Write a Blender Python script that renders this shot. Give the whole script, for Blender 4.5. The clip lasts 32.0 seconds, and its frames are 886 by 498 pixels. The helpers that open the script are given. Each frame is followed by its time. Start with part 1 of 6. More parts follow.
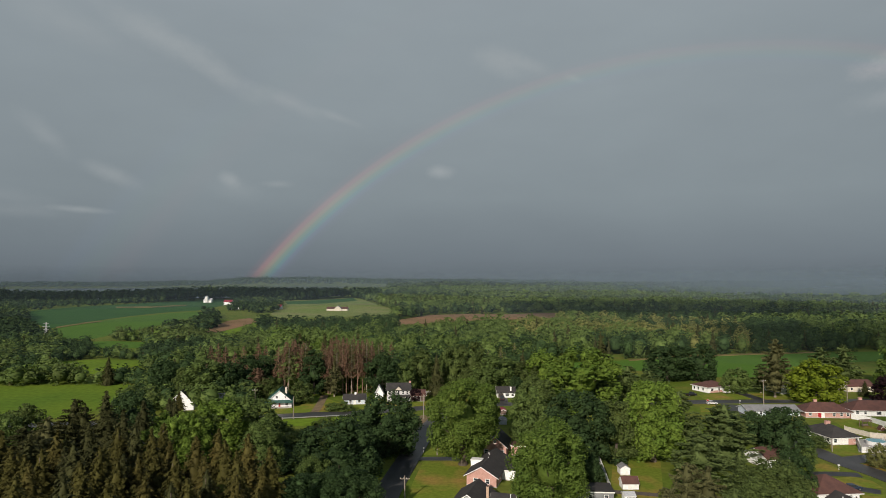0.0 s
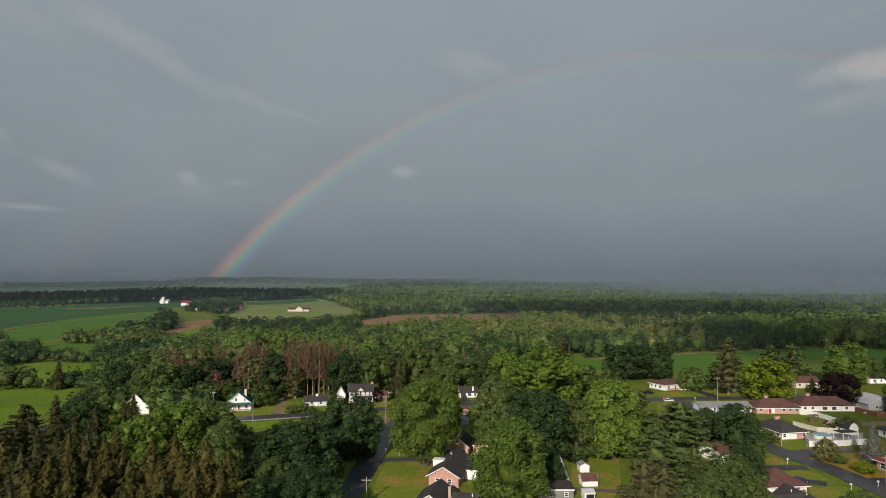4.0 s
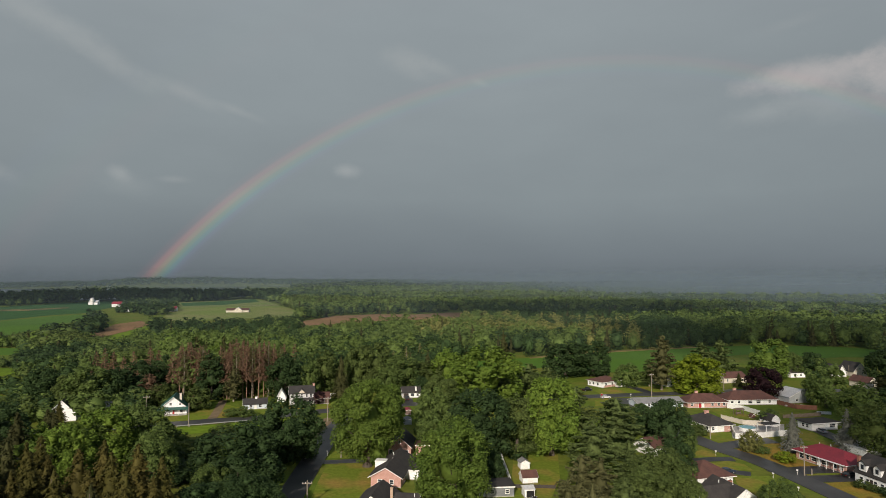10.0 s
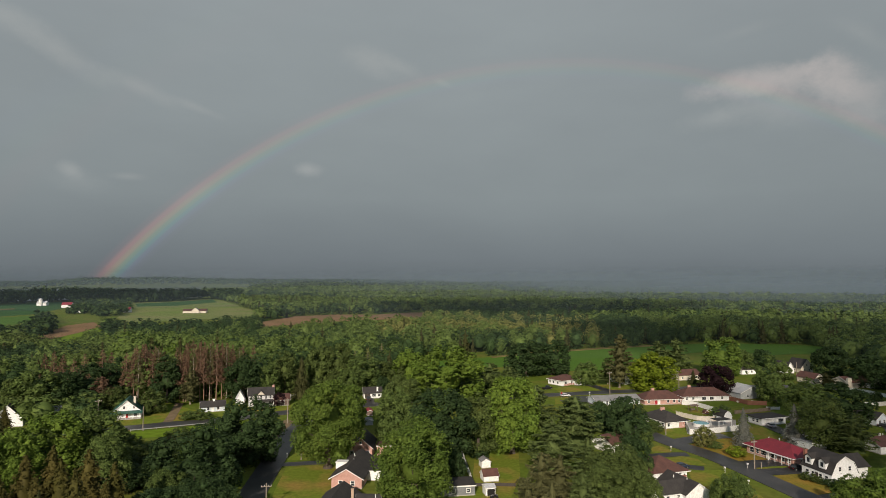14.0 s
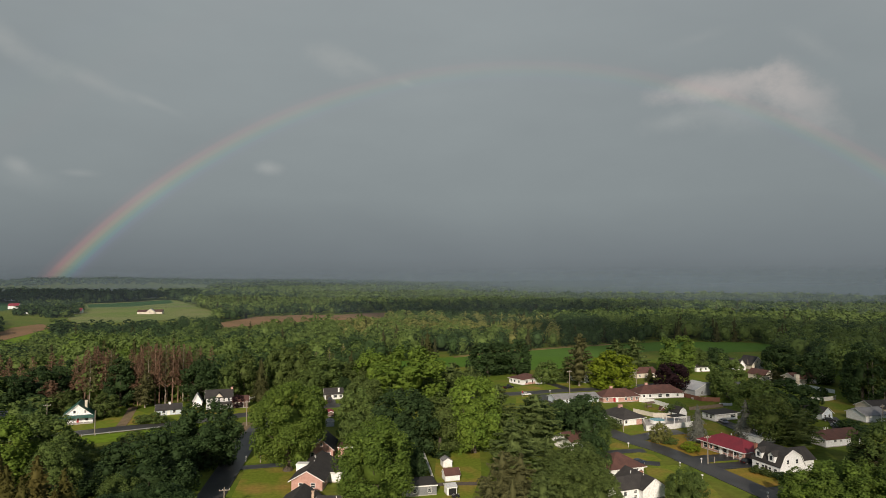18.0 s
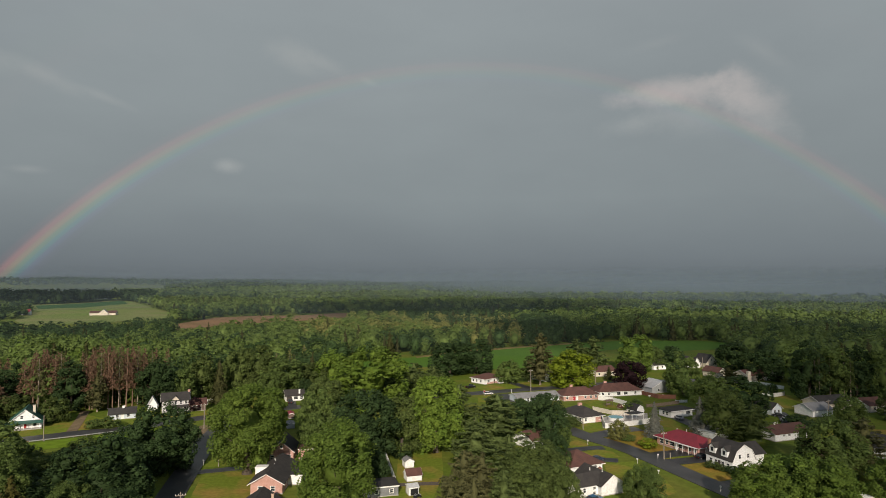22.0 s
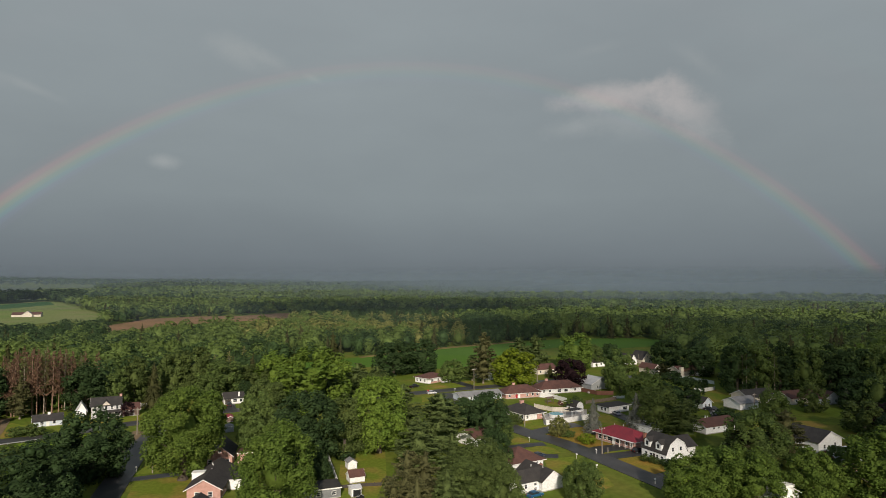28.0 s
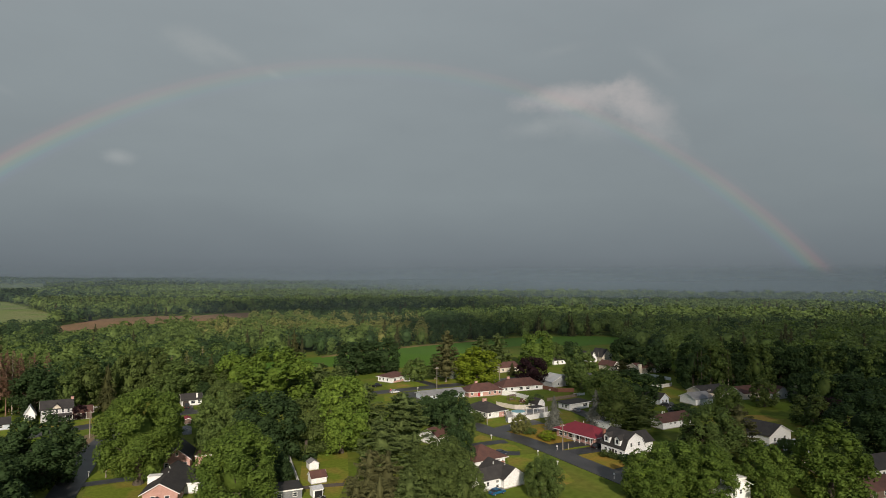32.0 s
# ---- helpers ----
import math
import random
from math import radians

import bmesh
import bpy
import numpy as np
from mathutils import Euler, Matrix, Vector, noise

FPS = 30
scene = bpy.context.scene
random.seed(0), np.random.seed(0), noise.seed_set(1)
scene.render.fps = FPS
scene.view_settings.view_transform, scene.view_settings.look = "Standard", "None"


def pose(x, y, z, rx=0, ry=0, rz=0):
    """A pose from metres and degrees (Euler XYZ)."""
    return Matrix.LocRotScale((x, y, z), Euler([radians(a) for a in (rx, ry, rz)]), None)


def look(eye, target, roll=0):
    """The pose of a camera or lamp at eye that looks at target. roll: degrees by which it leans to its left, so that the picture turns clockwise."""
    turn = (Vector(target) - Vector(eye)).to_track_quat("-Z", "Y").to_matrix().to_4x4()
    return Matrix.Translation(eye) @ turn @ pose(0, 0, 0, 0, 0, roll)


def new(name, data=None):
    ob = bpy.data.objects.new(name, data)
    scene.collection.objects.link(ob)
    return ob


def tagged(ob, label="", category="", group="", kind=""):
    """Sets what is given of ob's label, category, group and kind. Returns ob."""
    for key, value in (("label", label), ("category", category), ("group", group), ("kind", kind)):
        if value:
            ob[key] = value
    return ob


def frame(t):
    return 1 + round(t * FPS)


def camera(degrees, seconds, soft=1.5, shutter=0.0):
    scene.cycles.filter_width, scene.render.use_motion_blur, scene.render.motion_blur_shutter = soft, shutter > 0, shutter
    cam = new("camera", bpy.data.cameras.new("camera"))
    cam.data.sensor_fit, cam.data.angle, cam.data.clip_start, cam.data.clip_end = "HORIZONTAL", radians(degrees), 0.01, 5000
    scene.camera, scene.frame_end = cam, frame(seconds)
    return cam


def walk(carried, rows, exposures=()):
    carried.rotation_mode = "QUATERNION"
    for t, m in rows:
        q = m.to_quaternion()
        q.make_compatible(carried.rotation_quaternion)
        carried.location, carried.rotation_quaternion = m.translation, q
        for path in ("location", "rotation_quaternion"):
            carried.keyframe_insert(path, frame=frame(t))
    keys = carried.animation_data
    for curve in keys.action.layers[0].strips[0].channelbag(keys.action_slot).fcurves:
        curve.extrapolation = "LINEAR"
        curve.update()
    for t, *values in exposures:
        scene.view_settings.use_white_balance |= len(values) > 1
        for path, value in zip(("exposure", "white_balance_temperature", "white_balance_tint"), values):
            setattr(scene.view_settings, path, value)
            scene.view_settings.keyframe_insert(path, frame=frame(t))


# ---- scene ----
# ---- camera: a drone that hovers and turns slowly to the right ----
cam = camera(71.1, 32.0, soft=0.85)
ROWS = (
    (0, 0.00, 0.00, 56.00, 2.60, 0.01),
    (1, 0.02, -0.03, 56.02, 2.61, 0.86),
    (2, 0.03, -0.06, 56.04, 2.62, 1.71),
    (3, 0.05, -0.10, 56.06, 2.62, 2.57),
    (4, 0.07, -0.14, 56.08, 2.62, 3.43),
    (5, 0.09, -0.17, 56.09, 2.62, 4.29),
    (6, 0.11, -0.21, 56.11, 2.62, 5.16),
    (7, 0.13, -0.25, 56.12, 2.62, 6.03),
    (8, 0.15, -0.30, 56.13, 2.62, 6.90),
    (9, 0.17, -0.34, 56.14, 2.62, 7.76),
    (10, 0.19, -0.38, 56.15, 2.62, 8.63),
    (11, 0.21, -0.42, 56.16, 2.61, 9.50),
    (12, 0.22, -0.47, 56.16, 2.61, 10.37),
    (13, 0.24, -0.51, 56.17, 2.61, 11.24),
    (14, 0.26, -0.55, 56.18, 2.61, 12.11),
    (15, 0.28, -0.59, 56.18, 2.61, 12.97),
    (16, 0.30, -0.63, 56.19, 2.61, 13.84),
    (17, 0.31, -0.67, 56.19, 2.61, 14.70),
    (18, 0.33, -0.71, 56.19, 2.61, 15.57),
    (19, 0.34, -0.74, 56.20, 2.62, 16.43),
    (20, 0.36, -0.78, 56.20, 2.62, 17.29),
    (21, 0.37, -0.81, 56.21, 2.62, 18.15),
    (22, 0.38, -0.84, 56.21, 2.62, 19.01),
    (23, 0.39, -0.87, 56.21, 2.62, 19.86),
    (24, 0.40, -0.89, 56.22, 2.61, 20.72),
    (25, 0.41, -0.92, 56.22, 2.61, 21.58),
    (26, 0.42, -0.94, 56.23, 2.60, 22.43),
    (27, 0.42, -0.95, 56.23, 2.59, 23.28),
    (28, 0.43, -0.96, 56.24, 2.58, 24.14),
    (29, 0.43, -0.97, 56.25, 2.56, 24.99),
    (30, 0.43, -0.98, 56.26, 2.54, 25.84),
    (31, 0.43, -0.98, 56.26, 2.51, 26.69),
    (32, 0.43, -0.98, 56.27, 2.47, 27.54),
)
walk(cam, [(t, pose(x, y, z, 90 + pitch, 0, -yaw)) for t, x, y, z, pitch, yaw in ROWS], [(0, 0.0, 6370, 10), (9, 0.0, 6480, 10), (17, 0.0, 6720, 10), (25, 0.0, 6570, 10), (32, -0.03, 6530, 10)])

# ---- world: clearing sky behind, storm cloud ahead, rainbow round the point opposite the sun ----
SUN_AZ, SUN_EL = 201.6, 25.0
world = bpy.data.worlds.new("storm_sky")
scene.world = world
world.use_nodes = True
wt = world.node_tree
wt.nodes.clear()


def wn(kind, **values):
    n = wt.nodes.new(kind)
    for k, v in values.items():
        n.inputs[int(k[1:])].default_value = v
    return n


def wmath(op, a, b=None, c=None, clamp=False):
    n = wt.nodes.new("ShaderNodeMath")
    n.operation, n.use_clamp = op, clamp
    for i, v in enumerate((a, b, c)):
        if v is None:
            continue
        if isinstance(v, (int, float)):
            n.inputs[i].default_value = v
        else:
            wt.links.new(v, n.inputs[i])
    return n.outputs[0]


def wvec(op, a, b):
    n = wt.nodes.new("ShaderNodeVectorMath")
    n.operation = op
    for i, v in enumerate((a, b)):
        if isinstance(v, tuple):
            n.inputs[i].default_value = v
        else:
            wt.links.new(v, n.inputs[i])
    return n


def wramp(fac, stops, mode="LINEAR"):
    n = wt.nodes.new("ShaderNodeValToRGB")
    n.color_ramp.interpolation = mode
    e = n.color_ramp.elements
    while len(e) < len(stops):
        e.new(0.5)
    for el, (p, c) in zip(e, stops):
        el.position, el.color = p, (*c, 1)
    wt.links.new(fac, n.inputs[0])
    return n.outputs[0]


def wmix(fac, a, b, mode="MIX"):
    n = wt.nodes.new("ShaderNodeMix")
    n.data_type, n.blend_type = "RGBA", mode
    for i, v in ((0, fac), (6, a), (7, b)):
        if isinstance(v, (int, float)):
            n.inputs[i].default_value = v
        elif isinstance(v, tuple):
            n.inputs[i].default_value = (*v, 1)
        else:
            wt.links.new(v, n.inputs[i])
    return n.outputs[2]


def aim(az, el):
    a, e = radians(az), radians(el)
    return (math.sin(a) * math.cos(e), math.cos(a) * math.cos(e), math.sin(e))


sky = wt.nodes.new("ShaderNodeTexSky")
sky.sky_type, sky.sun_disc = "NISHITA", False
sky.sun_elevation, sky.sun_rotation = radians(SUN_EL), radians(SUN_AZ)
sky_clear = wmix(1.0, sky.outputs[0], (0.07, 0.07, 0.07), "MULTIPLY")
way = wt.nodes.new("ShaderNodeTexCoord").outputs["Generated"]
sep = wt.nodes.new("ShaderNodeSeparateXYZ")
wt.links.new(way, sep.inputs[0])
elev = wmath("MULTIPLY", wmath("ARCSINE", sep.outputs[2]), 180 / math.pi)
# the storm's grey, darker towards the horizon
storm = wramp(wmath("MULTIPLY_ADD", elev, 1 / 60, 0.1), [(0.0, (0.085, 0.102, 0.115)), (0.10, (0.134, 0.158, 0.175)), (0.13, (0.165, 0.194, 0.213)), (0.22, (0.228, 0.264, 0.281)), (0.36, (0.260, 0.298, 0.317)), (0.5, (0.284, 0.323, 0.344)), (1.0, (0.26, 0.30, 0.32))])
# broad, soft mottling
wide = wn("ShaderNodeTexNoise", i2=2.2, i3=5.0, i4=0.55)
stretch = wvec("MULTIPLY", way, (1.0, 1.0, 2.6)).outputs[0]
wt.links.new(stretch, wide.inputs["Vector"])
storm = wmix(1.0, storm, wramp(wide.outputs[0], [(0.3, (0.935, 0.935, 0.94)), (0.7, (1.055, 1.055, 1.05))]), "MULTIPLY")
fine = wn("ShaderNodeTexNoise", i2=17.0, i3=9.0, i4=0.68)
wt.links.new(wvec("MULTIPLY", way, (1.0, 1.0, 1.5)).outputs[0], fine.inputs["Vector"])


def cloud(base, az, el, along, across, lean, strength, tint, soft=0.35, rough=0.9):
    """A paler cloud patch at a bearing and height, in degrees."""
    e = aim(az, el)
    right = Vector((math.cos(radians(az)), -math.sin(radians(az)), 0))
    up = right.cross(Vector(e))
    c, s = math.cos(radians(lean)), math.sin(radians(lean))
    ax, ay = right * c + up * s, up * c - right * s
    u = wvec("DOT_PRODUCT", way, tuple(ax)).outputs["Value"]
    v = wvec("DOT_PRODUCT", way, tuple(ay)).outputs["Value"]
    off = wmath("MULTIPLY_ADD", fine.outputs[0], rough, -rough * 0.5)
    u0, v0 = ax.dot(Vector(e)), ay.dot(Vector(e))
    u = wmath("MULTIPLY", wmath("SUBTRACT", u, u0), 1 / math.sin(radians(along)))
    v = wmath("MULTIPLY", wmath("SUBTRACT", v, v0), 1 / math.sin(radians(across)))
    d = wmath("ADD", wmath("SQRT", wmath("ADD", wmath("MULTIPLY", u, u), wmath("MULTIPLY", v, v))), off)
    front = wmath("GREATER_THAN", wvec("DOT_PRODUCT", way, e).outputs["Value"], 0.5)
    m = wt.nodes.new("ShaderNodeMapRange")
    m.interpolation_type = "SMOOTHSTEP"
    wt.links.new(d, m.inputs[0])
    m.inputs[1].default_value, m.inputs[2].default_value, m.inputs[3].default_value, m.inputs[4].default_value = 1.0 + soft, 1.0 - soft * 2, 0.0, strength
    return wmix(wmath("MULTIPLY", m.outputs[0], front), base, tint)


PALE, WARM = (0.36, 0.385, 0.39), (0.47, 0.445, 0.44)
storm = cloud(storm, 39.1, 15.9, 4.2, 1.15, 5, 0.62, WARM, 0.4, 1.5)
storm = cloud(storm, 41.5, 15.7, 2.6, 1.2, 4, 0.5, WARM, 0.45, 1.6)
storm = cloud(storm, 44.8, 15.6, 1.7, 1.7, 20, 0.62, WARM, 0.45, 1.7)
storm = cloud(storm, 46.3, 13.8, 2.3, 1.5, -35, 0.5, WARM, 0.6, 1.7)
storm = cloud(storm, 40.4, 13.8, 3.9, 1.3, -8, 0.4, PALE, 0.6, 1.7)
storm = cloud(storm, 35.9, 13.3, 2.2, 0.8, 6, 0.35, PALE, 0.6, 1.7)
storm = cloud(storm, 47.0, 12.1, 2, 0.9, -30, 0.3, PALE, 0.6, 1.7)
storm = cloud(storm, 46.6, 18.2, 2, 0.6, -42, 0.28, PALE, 0.7, 1.7)
storm = cloud(storm, 38.3, 19.9, 2.2, 0.45, 8, 0.2, PALE, 0.7, 1.5)
storm = cloud(storm, -25.4, 19.8, 4.5, 1.1, -24, 0.5, PALE, 0.6, 1.5)
storm = cloud(storm, -20.2, 17.6, 4, 0.9, -30, 0.45, PALE, 0.6, 1.5)
storm = cloud(storm, -14.1, 15.5, 3, 0.6, -20, 0.4, PALE, 0.6, 1.4)
storm = cloud(storm, -9.8, 14.4, 2, 0.35, -18, 0.35, PALE, 0.6, 1.2)
storm = cloud(storm, -31.6, 19.6, 5, 1.2, -15, 0.3, PALE, 0.7, 1.5)
storm = cloud(storm, -32.9, 11.0, 2, 0.7, -40, 0.32, PALE, 0.6, 1.5)
storm = cloud(storm, -28.3, 8.4, 2, 0.6, -20, 0.42, PALE, 0.6, 1.5)
storm = cloud(storm, -19.1, 8.5, 0.9, 0.6, -25, 0.5, PALE, 0.5, 1.3)
storm = cloud(storm, -18.6, 7.7, 1.7, 0.9, -10, 0.22, PALE, 0.7, 1.5)
storm = cloud(storm, -15.0, 8.3, 1.2, 0.3, 0, 0.35, PALE, 0.6, 1.3)
storm = cloud(storm, -30.4, 5.4, 2, 0.28, -2, 0.5, PALE, 0.5, 1)
storm = cloud(storm, -34.9, 5.1, 4, 0.5, 0, 0.22, PALE, 0.7, 1.3)
storm = cloud(storm, -0.3, 9.7, 1.1, 0.6, 0, 0.6, PALE, 0.5, 1.3)
storm = cloud(storm, -35.6, 6.2, 3, 0.6, -8, 0.2, PALE, 0.7, 1.3)
storm = cloud(storm, 5.6, 19.3, 2.4, 1.1, -18, 0.5, PALE, 0.55, 1.6)
storm = cloud(storm, 8.2, 18.9, 2, 0.6, -25, 0.4, PALE, 0.6, 1.5)
storm = cloud(storm, 12.1, 17.6, 0.8, 0.3, -20, 0.3, PALE, 0.6, 1.3)
# rainbow: bands by the angle from the point opposite the sun
anti = aim(21.4, -25.95)
angle = wmath("MULTIPLY", wmath("ARCCOSINE", wvec("DOT_PRODUCT", way, anti).outputs["Value"]), 180 / math.pi)
bow = wramp(wmath("MULTIPLY_ADD", angle, 1 / 2.9, -43.1 / 2.9), [(0.0, (0, 0, 0)), (0.14, (0.006, 0.004, 0.010)), (0.26, (0.012, 0.016, 0.036)), (0.36, (0.006, 0.050, 0.046)), (0.46, (0.034, 0.066, 0.024)), (0.57, (0.098, 0.060, 0.016)), (0.69, (0.108, 0.024, 0.014)), (0.84, (0.020, 0.002, 0.002)), (1.0, (0, 0, 0))], "EASE")
low = wramp(wmath("MULTIPLY_ADD", elev, 1 / 30, 0.05), [(0.0, (1.3, 1.3, 1.3)), (0.25, (0.9, 0.9, 0.9)), (0.5, (0.50, 0.50, 0.50)), (0.66, (0.32, 0.32, 0.32)), (1.0, (0.28, 0.28, 0.28))])
inside = wramp(wmath("MULTIPLY_ADD", angle, 1 / 50, 0.0), [(0.0, (1.06, 1.06, 1.06)), (0.86, (1.03, 1.03, 1.03)), (0.90, (0.985, 0.985, 0.985)), (1.0, (1.0, 1.0, 1.0))])
second = wramp(wmath("MULTIPLY_ADD", angle, 1 / 6, -52.5 / 6), [(0.0, (0, 0, 0)), (0.3, (0.010, 0.004, 0.003)), (0.55, (0.004, 0.008, 0.004)), (0.8, (0.002, 0.004, 0.009)), (1.0, (0, 0, 0))], "EASE")
# the bow is stronger over the shower on its western side
west = wramp(wmath("MULTIPLY_ADD", wvec("DOT_PRODUCT", way, aim(111.6, 0)).outputs["Value"], 0.7, 0.5), [(0.0, (1.1, 1.1, 1.1)), (0.45, (0.72, 0.72, 0.72)), (1.0, (0.42, 0.42, 0.42))])
storm = wmix(1.0, storm, inside, "MULTIPLY")
storm = wmix(1.0, storm, wmix(1.0, wmix(1.0, bow, low, "MULTIPLY"), west, "MULTIPLY"), "ADD")
storm = wmix(1.0, storm, wmix(1.0, second, low, "MULTIPLY"), "ADD")
# storm ahead, clearer behind, where the low sun stands
side = wmath("MULTIPLY_ADD", wvec("DOT_PRODUCT", way, aim(21.6, 0)).outputs["Value"], 1.4, 0.55, clamp=True)
whole = wmix(side, sky_clear, storm)
bg = wt.nodes.new("ShaderNodeBackground")
wt.links.new(whole, bg.inputs[0])
bg.inputs[1].default_value = 1.0
wt.links.new(bg.outputs[0], wt.nodes.new("ShaderNodeOutputWorld").inputs[0])

sun_data = bpy.data.lights.new("sun", "SUN")
sun_data.energy, sun_data.angle, sun_data.color = 4.7, radians(0.8), (1.0, 0.88, 0.74)
sun = new("sun", sun_data)
sun.matrix_world = look(Vector(aim(SUN_AZ, SUN_EL)) * 400, (0, 0, 0))

# ---- materials ----


def material(name, color, rough=0.7, second=None, scale=1.0, fine=None, bump=0.0, metal=0.0, spread=0.0, translucent=0.0, island=0.0, mix=(0.35, 0.65), coords="Object"):
    """A surface of two tones in noise of two sizes, with relief; spread varies it from thing to thing, island from leaf to leaf."""
    m = bpy.data.materials.new(name)
    m.use_nodes = True
    t = m.node_tree
    b = t.nodes["Principled BSDF"]
    b.inputs["Roughness"].default_value, b.inputs["Metallic"].default_value = rough, metal
    b.inputs["Specular IOR Level"].default_value = 0.3
    co = t.nodes.new("ShaderNodeTexCoord").outputs[coords]
    n1 = t.nodes.new("ShaderNodeTexNoise")
    n1.inputs["Scale"].default_value, n1.inputs["Detail"].default_value = scale, 5
    t.links.new(co, n1.inputs["Vector"])
    r = t.nodes.new("ShaderNodeValToRGB")
    r.color_ramp.elements[0].position, r.color_ramp.elements[1].position = mix
    r.color_ramp.elements[0].color = (*color, 1)
    r.color_ramp.elements[1].color = (*(second or tuple(c * 0.75 for c in color)), 1)
    t.links.new(n1.outputs[0], r.inputs[0])
    out = r.outputs[0]
    n2 = t.nodes.new("ShaderNodeTexNoise")
    n2.inputs["Scale"].default_value, n2.inputs["Detail"].default_value = fine or scale * 9, 4
    t.links.new(co, n2.inputs["Vector"])
    hsv = t.nodes.new("ShaderNodeHueSaturation")
    t.links.new(out, hsv.inputs["Color"])
    val = t.nodes.new("ShaderNodeMapRange")
    t.links.new(n2.outputs[0], val.inputs[0])
    val.inputs[1].default_value, val.inputs[2].default_value, val.inputs[3].default_value, val.inputs[4].default_value = 0.3, 0.7, 0.82, 1.18
    last = val.outputs[0]

    def times(a, source, lo, hi):
        k = t.nodes.new("ShaderNodeMapRange")
        t.links.new(source, k.inputs[0])
        k.inputs[3].default_value, k.inputs[4].default_value = lo, hi
        p = t.nodes.new("ShaderNodeMath")
        p.operation = "MULTIPLY"
        t.links.new(a, p.inputs[0])
        t.links.new(k.outputs[0], p.inputs[1])
        return p.outputs[0]

    if spread:
        info = t.nodes.new("ShaderNodeObjectInfo").outputs["Random"]
        last = times(last, info, 1 - spread, 1 + spread)
    if island:
        geo = t.nodes.new("ShaderNodeNewGeometry").outputs["Random Per Island"]
        last = times(last, geo, 1 - island, 1 + island)
    t.links.new(last, hsv.inputs["Value"])
    t.links.new(hsv.outputs[0], b.inputs["Base Color"])
    if bump:
        k = t.nodes.new("ShaderNodeBump")
        k.inputs["Strength"].default_value, k.inputs["Distance"].default_value = bump, 0.05
        t.links.new(n2.outputs[0], k.inputs["Height"])
        t.links.new(k.outputs[0], b.inputs["Normal"])
    if translucent:
        tr = t.nodes.new("ShaderNodeBsdfTranslucent")
        t.links.new(hsv.outputs[0], tr.inputs[0])
        mx = t.nodes.new("ShaderNodeMixShader")
        mx.inputs[0].default_value = translucent
        t.links.new(b.outputs[0], mx.inputs[1])
        t.links.new(tr.outputs[0], mx.inputs[2])
        t.links.new(mx.outputs[0], t.nodes["Material Output"].inputs[0])
    return m


def leafy(name, color, second, island=0.26):
    m = material(name, color, 0.6, second, scale=0.35, fine=2.5, spread=0.14, translucent=0.22, island=island)
    m.node_tree.nodes["Principled BSDF"].inputs["Specular IOR Level"].default_value = 0.06
    return m


LEAF = {
    "willow": leafy("leaf_willow", (0.122, 0.176, 0.034), (0.088, 0.138, 0.027)),
    "dark": leafy("leaf_dark", (0.044, 0.074, 0.027), (0.031, 0.056, 0.021)),
    "mid": leafy("leaf_mid", (0.108, 0.152, 0.042), (0.078, 0.118, 0.034)),
    "fresh": leafy("leaf_fresh", (0.098, 0.146, 0.028), (0.070, 0.114, 0.022)),
    "light": leafy("leaf_light", (0.140, 0.205, 0.034), (0.100, 0.162, 0.027)),
    "olive": leafy("leaf_olive", (0.092, 0.124, 0.036), (0.066, 0.094, 0.028)),
    "yellow": leafy("leaf_yellow", (0.190, 0.240, 0.024), (0.135, 0.190, 0.018)),
    "tan": leafy("leaf_tan", (0.180, 0.180, 0.062), (0.125, 0.140, 0.044)),
    "purple": leafy("leaf_purple", (0.024, 0.012, 0.015), (0.017, 0.009, 0.011)),
    "needle": leafy("needle_dark", (0.057, 0.060, 0.023), (0.040, 0.044, 0.017), 0.16),
    "needle_olive": leafy("needle_olive", (0.112, 0.150, 0.050), (0.080, 0.110, 0.036), 0.16),
    "needle_brown": leafy("needle_brown", (0.118, 0.118, 0.050), (0.084, 0.088, 0.038), 0.16),
    "needle_blue": leafy("needle_blue", (0.208, 0.215, 0.183), (0.146, 0.155, 0.134), 0.16),
    "needle_dim": leafy("needle_dim", (0.076, 0.072, 0.020), (0.054, 0.052, 0.015), 0.16),
    "needle_rusty": leafy("needle_rusty", (0.089, 0.076, 0.023), (0.062, 0.058, 0.017), 0.16),
    "rust": leafy("needle_rust", (0.166, 0.098, 0.063), (0.114, 0.076, 0.051), 0.16),
}
BARK = material("bark", (0.105, 0.085, 0.065), 0.9, (0.06, 0.05, 0.04), scale=1.5, bump=0.6)
BARK_PALE = material("bark_pale", (0.30, 0.26, 0.21), 0.9, (0.16, 0.13, 0.10), scale=1.2, bump=0.5)
BARK_RED = material("bark_red", (0.26, 0.165, 0.115), 0.9, (0.16, 0.11, 0.08), scale=1.2, bump=0.5)
GRASS = material("meadow_grass", (0.100, 0.145, 0.020), 0.9, (0.155, 0.150, 0.034), scale=0.05, fine=0.5, bump=0.4, mix=(0.42, 0.75))
LAWN = material("lawn", (0.140, 0.182, 0.024), 0.9, (0.265, 0.185, 0.050), scale=0.09, fine=0.9, bump=0.3, mix=(0.45, 0.70))
DRY_LAWN = material("dry_lawn", (0.180, 0.165, 0.026), 0.9, (0.310, 0.185, 0.042), scale=0.12, fine=1.5, bump=0.3)
CROP = material("crop", (0.068, 0.142, 0.022), 0.9, (0.080, 0.156, 0.024), scale=0.03, fine=0.9, bump=0.5)
